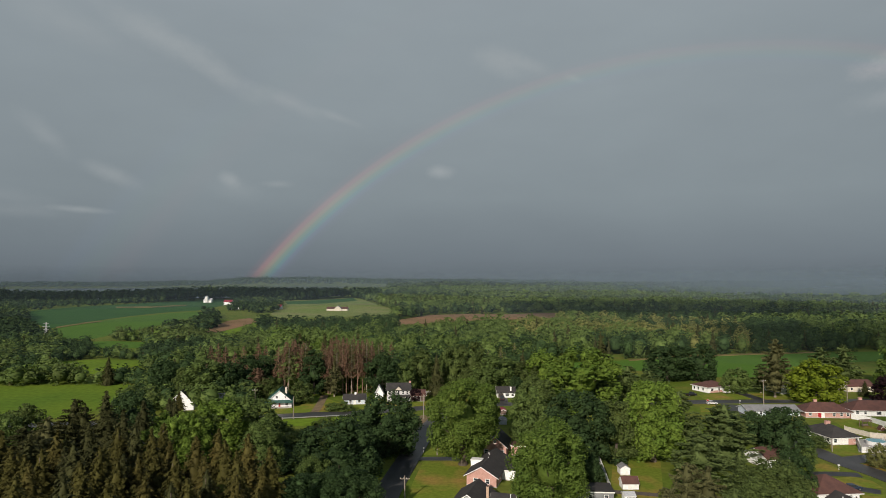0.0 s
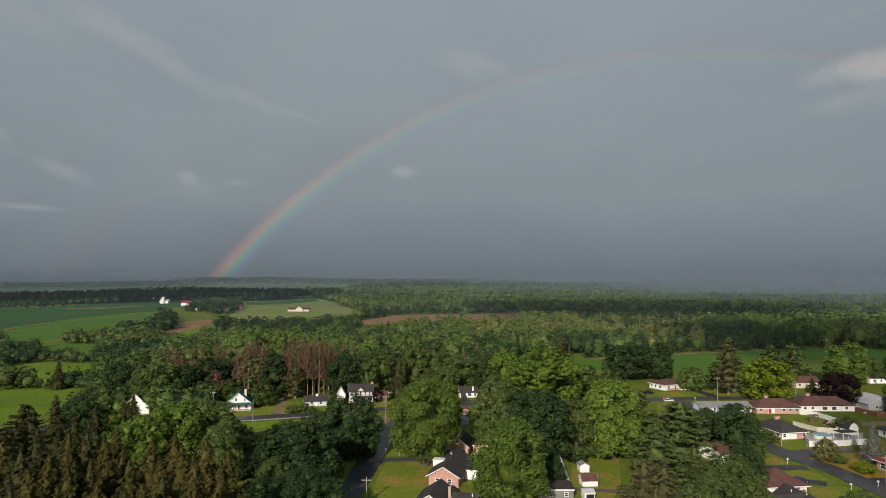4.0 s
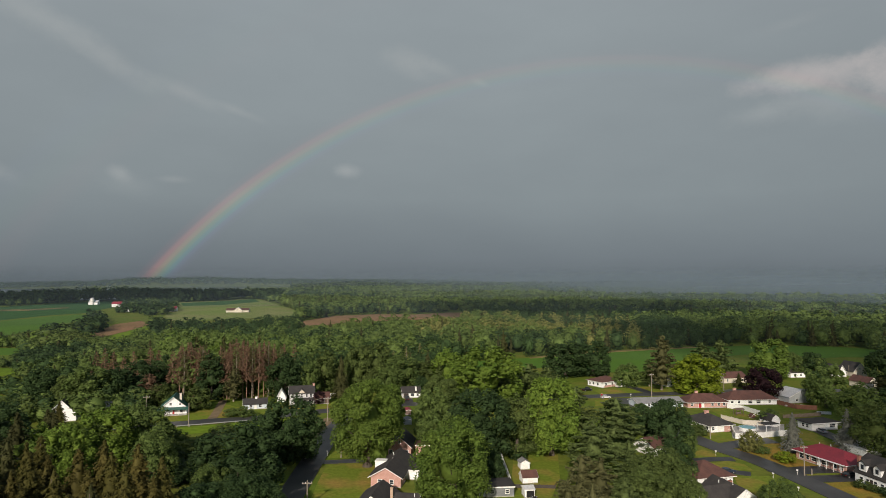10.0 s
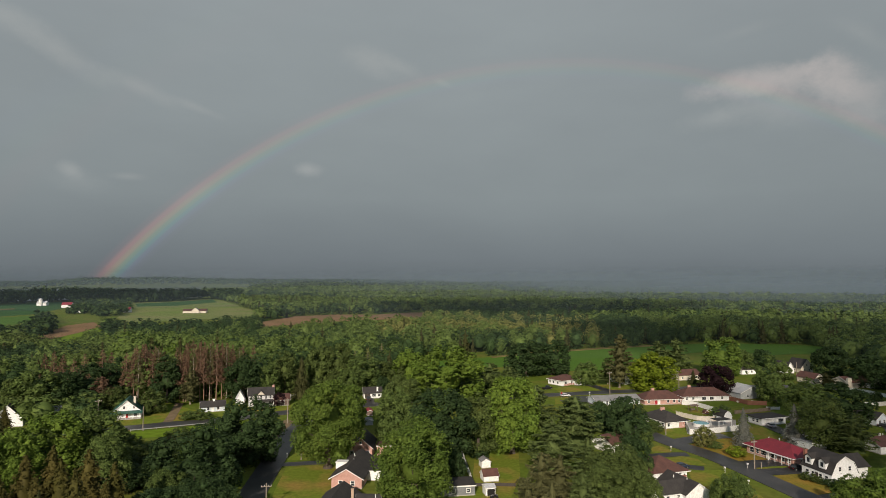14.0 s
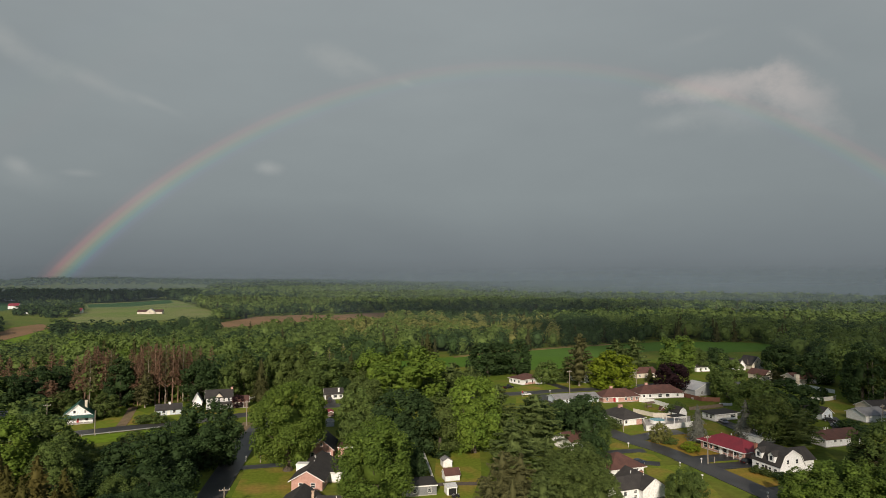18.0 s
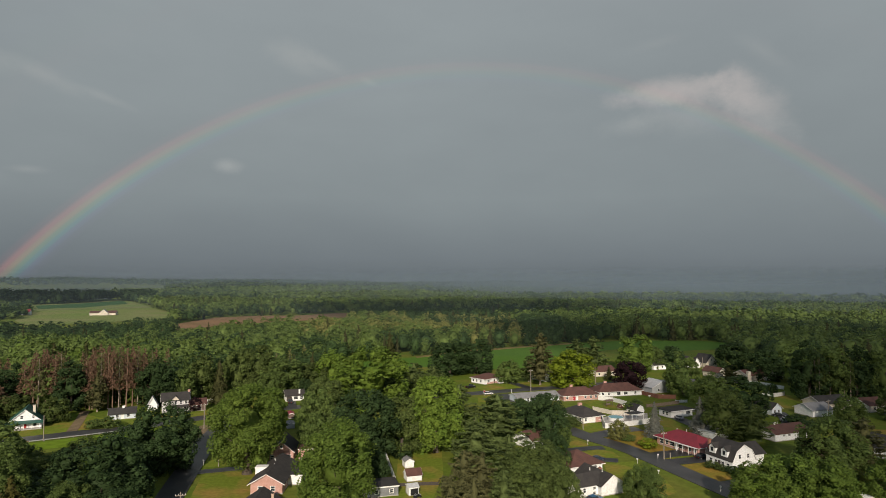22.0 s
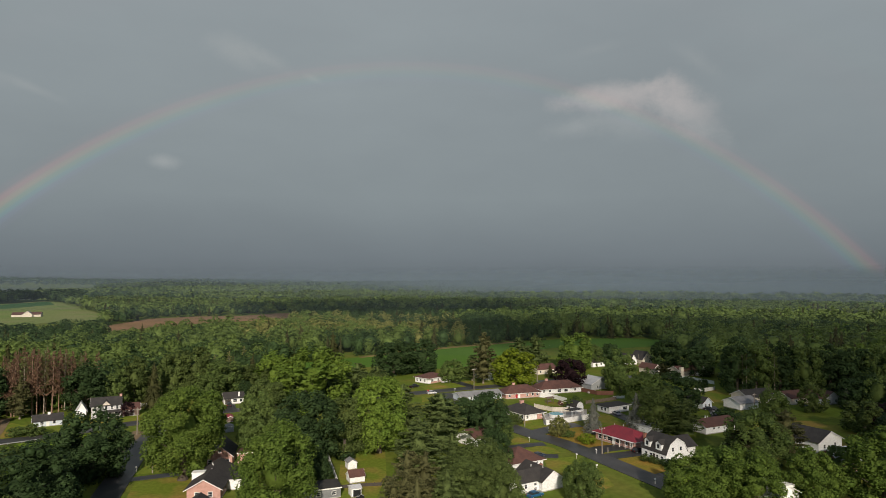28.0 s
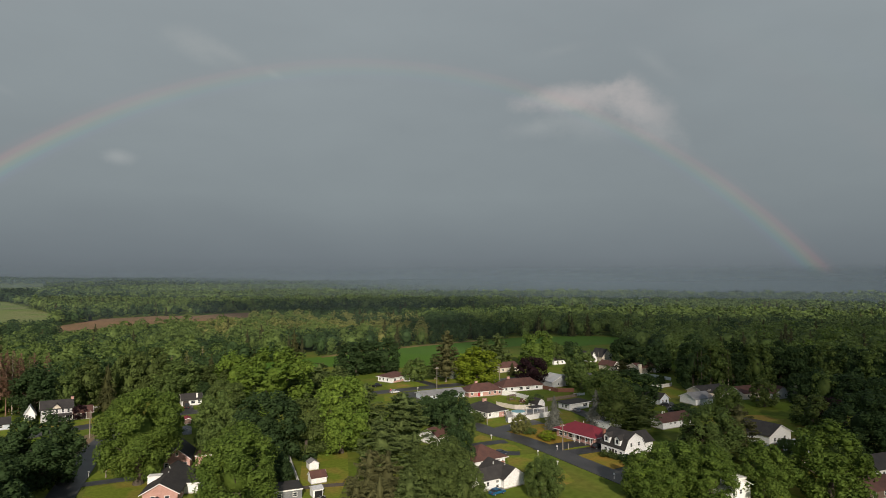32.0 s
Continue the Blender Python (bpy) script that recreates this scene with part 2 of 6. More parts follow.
CROP_DARK = material("crop_dark", (0.036, 0.092, 0.028), 0.9, (0.044, 0.105, 0.030), scale=0.02, fine=0.5, bump=0.5)
HAY = material("hay_meadow", (0.140, 0.215, 0.018), 0.9, (0.110, 0.175, 0.018), scale=0.02, fine=0.4, bump=0.4)
FARM_MEADOW = material("farm_meadow", (0.145, 0.205, 0.046), 0.9, (0.200, 0.210, 0.080), scale=0.012, fine=0.3, bump=0.4)
MEADOW = material("meadow_green", (0.088, 0.150, 0.018), 0.9, (0.125, 0.185, 0.020), scale=0.02, fine=0.4, bump=0.4)
STUBBLE = material("stubble", (0.240, 0.190, 0.080), 0.95, (0.110, 0.100, 0.040), scale=0.03, fine=0.7, bump=0.4)
SOIL = material("ploughed_soil", (0.250, 0.150, 0.086), 0.95, (0.190, 0.128, 0.066), scale=0.02, fine=0.6, bump=0.5)
for turf in (GRASS, LAWN, DRY_LAWN, CROP, CROP_DARK, HAY, MEADOW, FARM_MEADOW, STUBBLE, SOIL):
    turf.node_tree.nodes["Principled BSDF"].inputs["Specular IOR Level"].default_value = 0.05
GRAVEL = material("gravel_verge", (0.215, 0.150, 0.090), 0.95, (0.150, 0.115, 0.062), scale=0.3, bump=0.4)
ASPHALT = material("asphalt", (0.060, 0.059, 0.059), 0.45, (0.040, 0.040, 0.040), scale=0.15, fine=3.0, bump=0.2)
DRIVE = material("driveway_asphalt", (0.042, 0.041, 0.042), 0.45, (0.022, 0.022, 0.024), scale=0.3, fine=4.0, bump=0.2)
CONCRETE = material("concrete", (0.42, 0.40, 0.37), 0.85, (0.34, 0.32, 0.30), scale=0.5, bump=0.2)
WATER = material("river_water", (0.10, 0.12, 0.13), 0.12, (0.09, 0.11, 0.12), scale=0.01)


def siding(name, color, dirt):
    """Painted boards: horizontal laps in relief."""
    m = material(name, color, 0.6, dirt, scale=0.35, fine=3.0)
    t = m.node_tree
    w = t.nodes.new("ShaderNodeTexWave")
    w.bands_direction = "Z"
    w.inputs["Scale"].default_value = 2.4
    t.links.new(t.nodes["Texture Coordinate"].outputs["Object"], w.inputs["Vector"])
    k = t.nodes.new("ShaderNodeBump")
    k.inputs["Strength"].default_value, k.inputs["Distance"].default_value = 0.5, 0.03
    t.links.new(w.outputs[1], k.inputs["Height"])
    t.links.new(k.outputs[0], t.nodes["Principled BSDF"].inputs["Normal"])
    return m


WHITE = siding("white_siding", (0.80, 0.81, 0.82), (0.76, 0.77, 0.77))
PALE_GREY = siding("pale_grey_siding", (0.55, 0.55, 0.57), (0.47, 0.47, 0.48))
SLATE = siding("slate_grey_siding", (0.20, 0.21, 0.22), (0.16, 0.17, 0.18))
CREAM = siding("cream_siding", (0.62, 0.57, 0.48), (0.53, 0.48, 0.40))
GREY = siding("grey_siding", (0.42, 0.45, 0.47), (0.36, 0.38, 0.40))
PALE_BLUE = siding("pale_blue_siding", (0.60, 0.66, 0.72), (0.50, 0.56, 0.62))
BROWN_WALL = siding("brown_siding", (0.16, 0.11, 0.09), (0.12, 0.085, 0.07))
PINK_BRICK = material("pink_brick", (0.50, 0.30, 0.26), 0.85, (0.42, 0.24, 0.20), scale=0.8, fine=7.0, bump=0.3)
RED_BRICK = material("red_brick", (0.34, 0.15, 0.105), 0.85, (0.27, 0.12, 0.09), scale=0.8, fine=7.0, bump=0.3)
TAN_BRICK = material("tan_brick", (0.45, 0.33, 0.25), 0.85, (0.38, 0.27, 0.20), scale=0.8, fine=7.0, bump=0.3)
TRIM = material("white_trim", (0.80, 0.80, 0.78), 0.5, (0.70, 0.70, 0.68), scale=1.0)
VINYL = material("white_vinyl", (0.76, 0.76, 0.75), 0.45, (0.66, 0.66, 0.64), scale=0.6)
ROOF_DARK = material("dark_shingles", (0.050, 0.046, 0.044), 0.85, (0.036, 0.034, 0.034), scale=0.5, fine=4.0, bump=0.4)
ROOF_BROWN = material("brown_shingles", (0.112, 0.054, 0.044), 0.85, (0.080, 0.042, 0.036), scale=0.5, fine=4.0, bump=0.4)
ROOF_RED = material("red_metal_roof", (0.26, 0.030, 0.045), 0.5, (0.20, 0.026, 0.040), scale=0.3, fine=3.0, bump=0.2)
ROOF_GREEN = material("green_metal_roof", (0.020, 0.085, 0.065), 0.5, (0.016, 0.065, 0.052), scale=0.4, fine=3.0)
ROOF_GREY = material("grey_shingles", (0.23, 0.23, 0.235), 0.8, (0.18, 0.18, 0.185), scale=0.5, fine=4.0, bump=0.3)
ROOF_PALE = material("pale_metal_roof", (0.50, 0.51, 0.53), 0.5, (0.42, 0.43, 0.45), scale=0.3, fine=3.0)
WOOD = material("weathered_wood", (0.20, 0.16, 0.125), 0.85, (0.14, 0.11, 0.085), scale=1.0, bump=0.3)
RED_WOOD = material("cedar_fence", (0.19, 0.085, 0.055), 0.85, (0.14, 0.065, 0.045), scale=0.8, bump=0.3)
POLE_WOOD = material("pole_wood", (0.27, 0.24, 0.20), 0.9, (0.20, 0.17, 0.14), scale=0.8, bump=0.3)
METAL = material("galvanised_metal", (0.45, 0.46, 0.47), 0.45, (0.36, 0.37, 0.38), scale=1.0, metal=0.6)
DOOR_RED = material("red_door", (0.35, 0.025, 0.025), 0.45, (0.28, 0.02, 0.02), scale=1.0)
DOOR_DARK = material("dark_door", (0.06, 0.05, 0.045), 0.5, (0.045, 0.04, 0.035), scale=1.0)
BLACK = material("black_plastic_and_opening", (0.02, 0.02, 0.021), 0.5, (0.015, 0.015, 0.016), scale=2.0)
POOL = material("pool_water", (0.20, 0.44, 0.48), 0.15, (0.17, 0.40, 0.45), scale=0.5)
GLASS = material("window_glass", (0.035, 0.042, 0.050), 0.08, (0.028, 0.034, 0.042), scale=0.6)
RUBBER = material("tyre_rubber", (0.02, 0.02, 0.02), 0.9, (0.015, 0.015, 0.015), scale=3.0)
FIRE_RED = material("red_paint", (0.36, 0.02, 0.03), 0.45, (0.28, 0.018, 0.025), scale=1.0)
PAINT = {k: material("car_paint_" + k, c, 0.3, tuple(v * 0.85 for v in c), scale=1.0, metal=0.1) for k, c in {"white": (0.75, 0.75, 0.75), "black": (0.02, 0.02, 0.022), "silver": (0.42, 0.43, 0.45), "navy": (0.03, 0.045, 0.08), "blue": (0.02, 0.12, 0.25), "red": (0.25, 0.02, 0.025)}.items()}

# ---- mesh helpers ----


def mesh_of(name, bm, mat):
    me = bpy.data.meshes.new(name)
    bm.to_mesh(me)
    bm.free()
    me.materials.append(mat)
    return me


def part(name, bm, mat, parent, label=""):
    """Links a bmesh, or a mesh, as one mesh object under a thing or a part."""
    ob = new(name, bm if isinstance(bm, bpy.types.Mesh) else mesh_of(name, bm, mat))
    ob.parent = parent
    return tagged(ob, label)


def thing(name, x, y, heading, label, category, group="", z=0.0):
    ob = new(name)
    ob.matrix_basis = pose(x, y, z, 0, 0, heading)
    ob.empty_display_size = 0.5
    return tagged(ob, label, category, group)


def box(bm, x0, y0, z0, x1, y1, z1):
    v = [bm.verts.new(p) for p in ((x0, y0, z0), (x1, y0, z0), (x1, y1, z0), (x0, y1, z0), (x0, y0, z1), (x1, y0, z1), (x1, y1, z1), (x0, y1, z1))]
    for f in ((3, 2, 1, 0), (4, 5, 6, 7), (0, 1, 5, 4), (1, 2, 6, 5), (2, 3, 7, 6), (3, 0, 4, 7)):
        bm.faces.new([v[i] for i in f])
    return bm


def boxes(*dims):
    bm = bmesh.new()
    for d in dims:
        box(bm, *d)
    return bm


def prism(bm, outline, axis, lo, hi):
    """Pushes a closed outline of (u, z) along local x or y."""
    put = (lambda u, z, w: (w, u, z)) if axis == "x" else (lambda u, z, w: (u, w, z))
    a = [bm.verts.new(put(u, z, lo)) for u, z in outline]
    b = [bm.verts.new(put(u, z, hi)) for u, z in outline]
    n = len(outline)
    bm.faces.new(a), bm.faces.new(b[::-1])
    for i in range(n):
        bm.faces.new((a[i], b[i], b[(i + 1) % n], a[(i + 1) % n]))
    bmesh.ops.recalc_face_normals(bm, faces=bm.faces)
    return bm


def rod(bm, p, q, r0, r1, sides=8):
    p, q = Vector(p), Vector(q)
    turn = (q - p).to_track_quat("Z", "Y").to_matrix()
    rings = []
    for c, r in ((p, r0), (q, r1)):
        rings.append([bm.verts.new(c + turn @ Vector((r * math.cos(k * math.tau / sides), r * math.sin(k * math.tau / sides), 0))) for k in range(sides)])
    for k in range(sides):
        bm.faces.new((rings[0][k], rings[0][(k + 1) % sides], rings[1][(k + 1) % sides], rings[1][k]))
    bm.faces.new(rings[0][::-1]), bm.faces.new(rings[1])
    return bm


def arrays_mesh(name, V, quads, tris, mats, qi=None, ti=None):
    """A mesh straight from arrays of corners, four-sided and three-sided faces."""
    me = bpy.data.meshes.new(name)
    quads, tris = np.asarray(quads, np.int32).reshape(-1, 4), np.asarray(tris, np.int32).reshape(-1, 3)
    me.vertices.add(len(V))
    me.vertices.foreach_set("co", np.asarray(V, np.float32).ravel())
    loops = np.concatenate([quads.ravel(), tris.ravel()])
    me.loops.add(len(loops))
    me.loops.foreach_set("vertex_index", loops)
    starts = np.concatenate([np.arange(len(quads)) * 4, len(quads) * 4 + np.arange(len(tris)) * 3]).astype(np.int32)
    me.polygons.add(len(starts))
    me.polygons.foreach_set("loop_start", starts)
    for m in mats:
        me.materials.append(m)
    if qi is not None:
        me.polygons.foreach_set("material_index", np.concatenate([qi, ti]).astype(np.int32))
    me.update(calc_edges=True)
    return me


# ---- ground and fields ----
def sheet(name, outline, mat, z, label, category, thick=0.0):
    bm = bmesh.new()
    top = [bm.verts.new((x, y, z)) for x, y in outline]
    f = bm.faces.new(top)
    f.normal_update()
    if f.normal.z < 0:
        f.normal_flip()
    if thick:
        low = [bm.verts.new((x, y, z - thick)) for x, y in outline]
        n = len(top)
        for i in range(n):
            bm.faces.new((low[i], low[(i + 1) % n], top[(i + 1) % n], top[i]))
        bmesh.ops.recalc_face_normals(bm, faces=bm.faces)
    bmesh.ops.triangulate(bm, faces=[f for f in bm.faces if len(f.verts) > 4])
    return tagged(new(name, mesh_of(name, bm, mat)), label, category, kind="structure")


def ribbon(name, line, width, mat, z, label, category="road"):
    """A strip of even width along a smooth line, with a camber and real edges."""
    pts = [Vector((*p, 0)) for p in line]
    fine = []
    for i in range(len(pts) - 1):
        a, b, c, d = pts[max(i - 1, 0)], pts[i], pts[i + 1], pts[min(i + 2, len(pts) - 1)]
        for k in range(8):
            s = k / 8
            fine.append(0.5 * (2 * b + (c - a) * s + (2 * a - 5 * b + 4 * c - d) * s * s + (3 * b - a - 3 * c + d) * s ** 3))
    fine.append(pts[-1])
    bm = bmesh.new()
    rows = []
    for i, p in enumerate(fine):
        along = (fine[min(i + 1, len(fine) - 1)] - fine[max(i - 1, 0)]).normalized()
        side = Vector((-along.y, along.x, 0)) * width / 2
        rows.append([bm.verts.new(p + side * k + Vector((0, 0, zz))) for k, zz in ((-1, -0.05), (-1, z), (0, z + 0.04), (1, z), (1, -0.05))])
    for a, b in zip(rows, rows[1:]):
        for k in range(4):
            bm.faces.new((a[k], a[k + 1], b[k + 1], b[k]))
    bmesh.ops.recalc_face_normals(bm, faces=bm.faces)
    return tagged(new(name, mesh_of(name, bm, mat)), label, category, kind="structure")


RIDGE_AT, RIDGE_HEIGHT = (-60, -26, -21, -18, -12, -4, 6, 16, 30), (10, 10, 14, 34, 38, 28, 22, 12, 2)


def land(x, y):
    """Height of the rolling country far off; the gardens, near fields and the river lie level."""
    r = math.hypot(x, y)
    s = min(max((r - 1500) / 900, 0), 1)
    s = s * s * (3 - 2 * s)
    a = math.degrees(math.atan2(x, y))
    dry = min(max((a + 8) / 8, 0), 1)
    far = min(max((r - 3600) / 700, 0), 1)
    far *= far * (3 - 2 * far) / max(far, 1e-6)
    hill = s * dry * (6 + 20 * noise.noise(Vector((x * 0.0008, y * 0.0008, 3.3))) + 6 * noise.noise(Vector((x * 0.003, y * 0.003, 8.1))))
    return hill * (1 - far) + far * (float(np.interp(a, RIDGE_AT, RIDGE_HEIGHT)) + 5 * noise.noise(Vector((a * 0.35, 0, 1.7))))


bm = bmesh.new()
RADII = [20, 100, 300, 800, 1500] + [1500 + 140 * k for k in range(1, 25)] + [4880]
rings = [[bm.verts.new((math.sin(k * math.tau / 96) * r, math.cos(k * math.tau / 96) * r, 0)) for k in range(96)] for r in RADII]
for ring in rings:
    for v in ring:
        v.co.z = land(v.co.x, v.co.y)
bm.faces.new(rings[0][::-1])
for a, b in zip(rings, rings[1:]):
    for k in range(96):
        bm.faces.new((a[k], a[(k + 1) % 96], b[(k + 1) % 96], b[k]))
bmesh.ops.recalc_face_normals(bm, faces=bm.faces)
tagged(new("ground", mesh_of("ground", bm, GRASS)), "rough green meadow ground between woods and gardens", "ground", kind="structure")
KEEP_OPEN, FIELDS = [], []


def polar(bearing, distance):
    """A ground point by its bearing in degrees and its distance in metres."""
    return math.sin(radians(bearing)) * distance, math.cos(radians(bearing)) * distance



AREA = [(-291, 321), (-228, 321), (-195, 325), (-165, 328), (-152, 315), (-147, 286), (-146, 255), (-160, 245), (-183, 240), (-226, 250)]
sheet("field", AREA, MEADOW, 0.05, "mown bright green meadow beside the spruces", "field")
KEEP_OPEN.append(AREA)
FIELDS.append(AREA)
AREA = [(-255, 413), (-239, 424), (-205, 424), (-191, 399), (-198, 385), (-195, 362), (-208, 362), (-236, 385)]
sheet("field", AREA, HAY, 0.059, "small bright green hay meadow among shrubs", "field")
KEEP_OPEN.append(AREA)
FIELDS.append(AREA)
AREA = [(-309, 537), (-289, 547), (-254, 537), (-236, 495), (-273, 491)]
sheet("field", AREA, CROP, 0.068, "narrow green field behind shrubs", "field")
KEEP_OPEN.append(AREA)
FIELDS.append(AREA)
AREA = [(-424, 678), (-433, 752), (-437, 868), (-421, 978), (-396, 1010), (-366, 978), (-339, 822), (-328, 678), (-318, 567), (-351, 567)]
sheet("field", AREA, CROP, 0.077, "green crop field with a tan edge", "field")
KEEP_OPEN.append(AREA)
FIELDS.append(AREA)
AREA = [(-678, 1010), (-690, 1162), (-647, 1310), (-604, 1465), (-550, 1577), (-452, 1367), (-410, 1044), (-437, 994), (-449, 893), (-444, 771), (-428, 678), (-520, 781)]
sheet("field", AREA, CROP_DARK, 0.086, "large dark green crop field sloping to woods", "field")
KEEP_OPEN.append(AREA)
FIELDS.append(AREA)
AREA = [(-617, 1173), (-553, 1184), (-518, 1256), (-503, 1219), (-532, 1140), (-594, 1130)]
sheet("field", AREA, STUBBLE, 0.45, "narrow tan strip of bare ground between crops", "field", 0.3)
AREA = [(-433, 697), (-441, 766), (-436, 796), (-428, 781), (-430, 748), (-423, 682)]
sheet("field", AREA, STUBBLE, 0.45, "narrow tan strip of bare ground between crops", "field", 0.3)
AREA = [polar(*p) for p in ((-21.6, 662), (-19.1, 843), (-17.2, 894), (-16.65, 812), (-18.3, 727), (-20.4, 656))]
sheet("field", AREA, SOIL, 0.107, "brown bare field strip beside a farm track", "field")
KEEP_OPEN.append(AREA)
FIELDS.append(AREA)
AREA = [polar(*p) for p in ((-20.4, 650), (-18.3, 722), (-16.65, 806), (-16.0, 796), (-18.8, 607), (-19.8, 620))]
sheet("field", AREA, HAY, 0.116, "pale green meadow below the farm", "field")
KEEP_OPEN.append(AREA)
FIELDS.append(AREA)
AREA = [(-263, 948), (-294, 1140), (-378, 1465), (-313, 1538), (-254, 1708), (-206, 1577), (-80, 1044), (-76, 893), (-112, 920), (-145, 868), (-190, 856), (-225, 845)]
sheet("field", AREA, FARM_MEADOW, 0.125, "wide pale green farm meadow round a long barn", "field")
KEEP_OPEN.append(AREA)
FIELDS.append(AREA)
AREA = [(-363, 1431), (-305, 1500), (-240, 1662), (-202, 1465), (-255, 1310), (-321, 1282)]
sheet("field", AREA, CROP_DARK, 0.134, "dark green crop strip on the farm meadow", "field")
AREA = [(-67, 791), (-20, 920), (40, 948), (98, 934), (156, 978), (185, 978), (163, 868), (126, 833), (87, 822), (63, 811), (34, 801), (-16, 762), (-48, 709)]
sheet("field", AREA, SOIL, 0.14, "long reddish brown ploughed field", "field")
KEEP_OPEN.append(AREA)
FIELDS.append(AREA)
AREA = [(52, 401), (83, 409), (117, 418), (166, 439), (225, 454), (275, 462), (334, 470), (392, 450), (408, 423), (377, 391), (325, 390), (285, 415), (238, 399), (199, 362), (168, 347), (144, 351), (119, 373), (69, 376), (50, 386)]
sheet("field", AREA, CROP, 0.149, "long green crop field between woods and gardens", "field")
KEEP_OPEN.append(AREA)
FIELDS.append(AREA)
AREA = [(126, 422), (168, 442), (227, 458), (277, 466), (274, 460), (222, 449), (165, 434), (124, 416)]
sheet("field", AREA, STUBBLE, 0.45, "pale mown margin of the crop field", "field", 0.3)
# open yard before the farm buildings
KEEP_OPEN.append([polar(-19.9, 760), polar(-20.2, 1090), polar(-17.4, 1090), polar(-16.8, 1010), polar(-15.0, 1010), polar(-15.4, 800), polar(-18, 770)])
KEEP_OPEN.append([(-84, 255), (-83, 281), (-59, 293), (-36, 301), (-7, 312), (34, 321), (55, 342), (90, 335), (130, 337), (171, 354), (198, 340), (258, 363), (273, 359), (345, 358), (321, 292), (272, 236), (254, 219), (279, 213), (303, 190), (250, 154), (261, 133), (256, 92), (113, 41), (-62, 89), (-176, 153), (-209, 231), (-122, 231)])
AREA = [(-79, 262), (-79, 276), (-56, 276), (-54, 289), (-47, 281), (-36, 276), (-24, 281), (-6, 289), (25, 291), (23, 269), (-11, 267), (-34, 259), (-65, 253), (-71, 252)]
sheet("lawn", AREA, LAWN, 0.0434, "mown lawn round the roadside cottage", "lawn")
AREA = [(-10, 151), (-8, 174), (-6, 191), (3, 191), (13, 186), (12, 169), (9, 151)]
sheet("lawn", AREA, LAWN, 0.0446, "green lawn with worn patches at the corner", "lawn")
AREA = [(-6, 198), (-4, 208), (-2, 217), (9, 212), (8, 197)]
sheet("lawn", AREA, LAWN, 0.0458, "green verge by the corner drive", "lawn")
AREA = [(35, 151), (45, 169), (52, 192), (56, 199), (68, 197), (59, 169), (50, 151)]
sheet("lawn", AREA, LAWN, 0.047, "sunny back garden lawn with two sheds", "lawn")
AREA = [(121, 298), (146, 302), (168, 300), (183, 296), (175, 284), (157, 285), (139, 287), (120, 285)]
sheet("lawn", AREA, LAWN, 0.0482, "lawn in front of the red-roofed ranch house", "lawn")
AREA = [(112, 273), (134, 276), (160, 275), (156, 267), (127, 263), (107, 260)]
sheet("lawn", AREA, LAWN, 0.0494, "lawns along the far side of the street", "lawn")
AREA = [(122, 209), (130, 213), (139, 207), (151, 202), (149, 199), (135, 197), (124, 198), (121, 203)]
sheet("lawn", AREA, LAWN, 0.0506, "curved green front lawn beside the pool yard", "lawn")
AREA = [(124, 187), (132, 192), (141, 194), (151, 193), (147, 177), (142, 168), (127, 167), (125, 175), (123, 182)]
sheet("lawn", AREA, DRY_LAWN, 0.0518, "yellowing lawn on the corner of the street", "lawn")
AREA = [(123, 152), (127, 154), (138, 154), (140, 150), (138, 144), (134, 139), (127, 138), (123, 139), (122, 145)]
sheet("lawn", AREA, DRY_LAWN, 0.053, "yellowing front lawn of the white house", "lawn")
AREA = [(125, 162), (133, 162), (141, 162), (138, 158), (129, 158), (124, 159)]
sheet("lawn", AREA, LAWN, 0.0542, "narrow grass island between two drives", "lawn")
AREA = [(110, 187), (115, 190), (116, 184), (114, 181), (108, 181)]
sheet("lawn", AREA, LAWN, 0.0554, "green lawn beside the brown-roofed house", "lawn")
AREA = [(108, 175), (115, 177), (118, 173), (117, 167), (109, 168)]
sheet("lawn", AREA, LAWN, 0.0566, "green front lawn between the drives", "lawn")
AREA = [(108, 163), (118, 162), (116, 145), (112, 135), (97, 131), (102, 144), (104, 155)]
sheet("lawn", AREA, LAWN, 0.0578, "green lawn along the street", "lawn")
AREA = [(152, 244), (164, 251), (167, 235), (160, 225), (149, 233)]
sheet("lawn", AREA, LAWN, 0.059, "green garden behind the white wall", "lawn")
AREA = [(236, 229), (253, 230), (258, 218), (241, 208), (225, 205), (230, 218)]
sheet("lawn", AREA, LAWN, 0.0602, "shaded lawn sloping to the white fences", "lawn")
AREA = [(163, 211), (167, 207), (164, 191), (165, 184), (155, 179), (152, 191)]
sheet("lawn", AREA, LAWN, 0.0614, "green strip beside the flat-roofed garage", "lawn")
AREA = [(210, 175), (232, 164), (241, 153), (238, 134), (226, 115), (194, 89), (173, 79), (136, 99), (151, 116), (168, 138)]
sheet("lawn", AREA, LAWN, 0.0626, "shaded back lawns behind the white houses", "lawn")
AREA = [(-66, 245), (-50, 249), (-33, 252), (-22, 255), (-21, 249), (-32, 244), (-48, 238), (-62, 234)]
sheet("lawn", AREA, HAY, 0.0638, "bright green strip of tall grass along the road", "lawn")
ribbon("road", [(-226, 231), (-147, 238), (-69, 252), (-52, 256), (-36, 258), (-11, 267), (19, 275), (78, 279), (118, 281), (139, 282), (168, 282), (202, 284), (241, 277), (262, 264)], 7.5, ASPHALT, 0.17, "wet grey asphalt main road", "road")
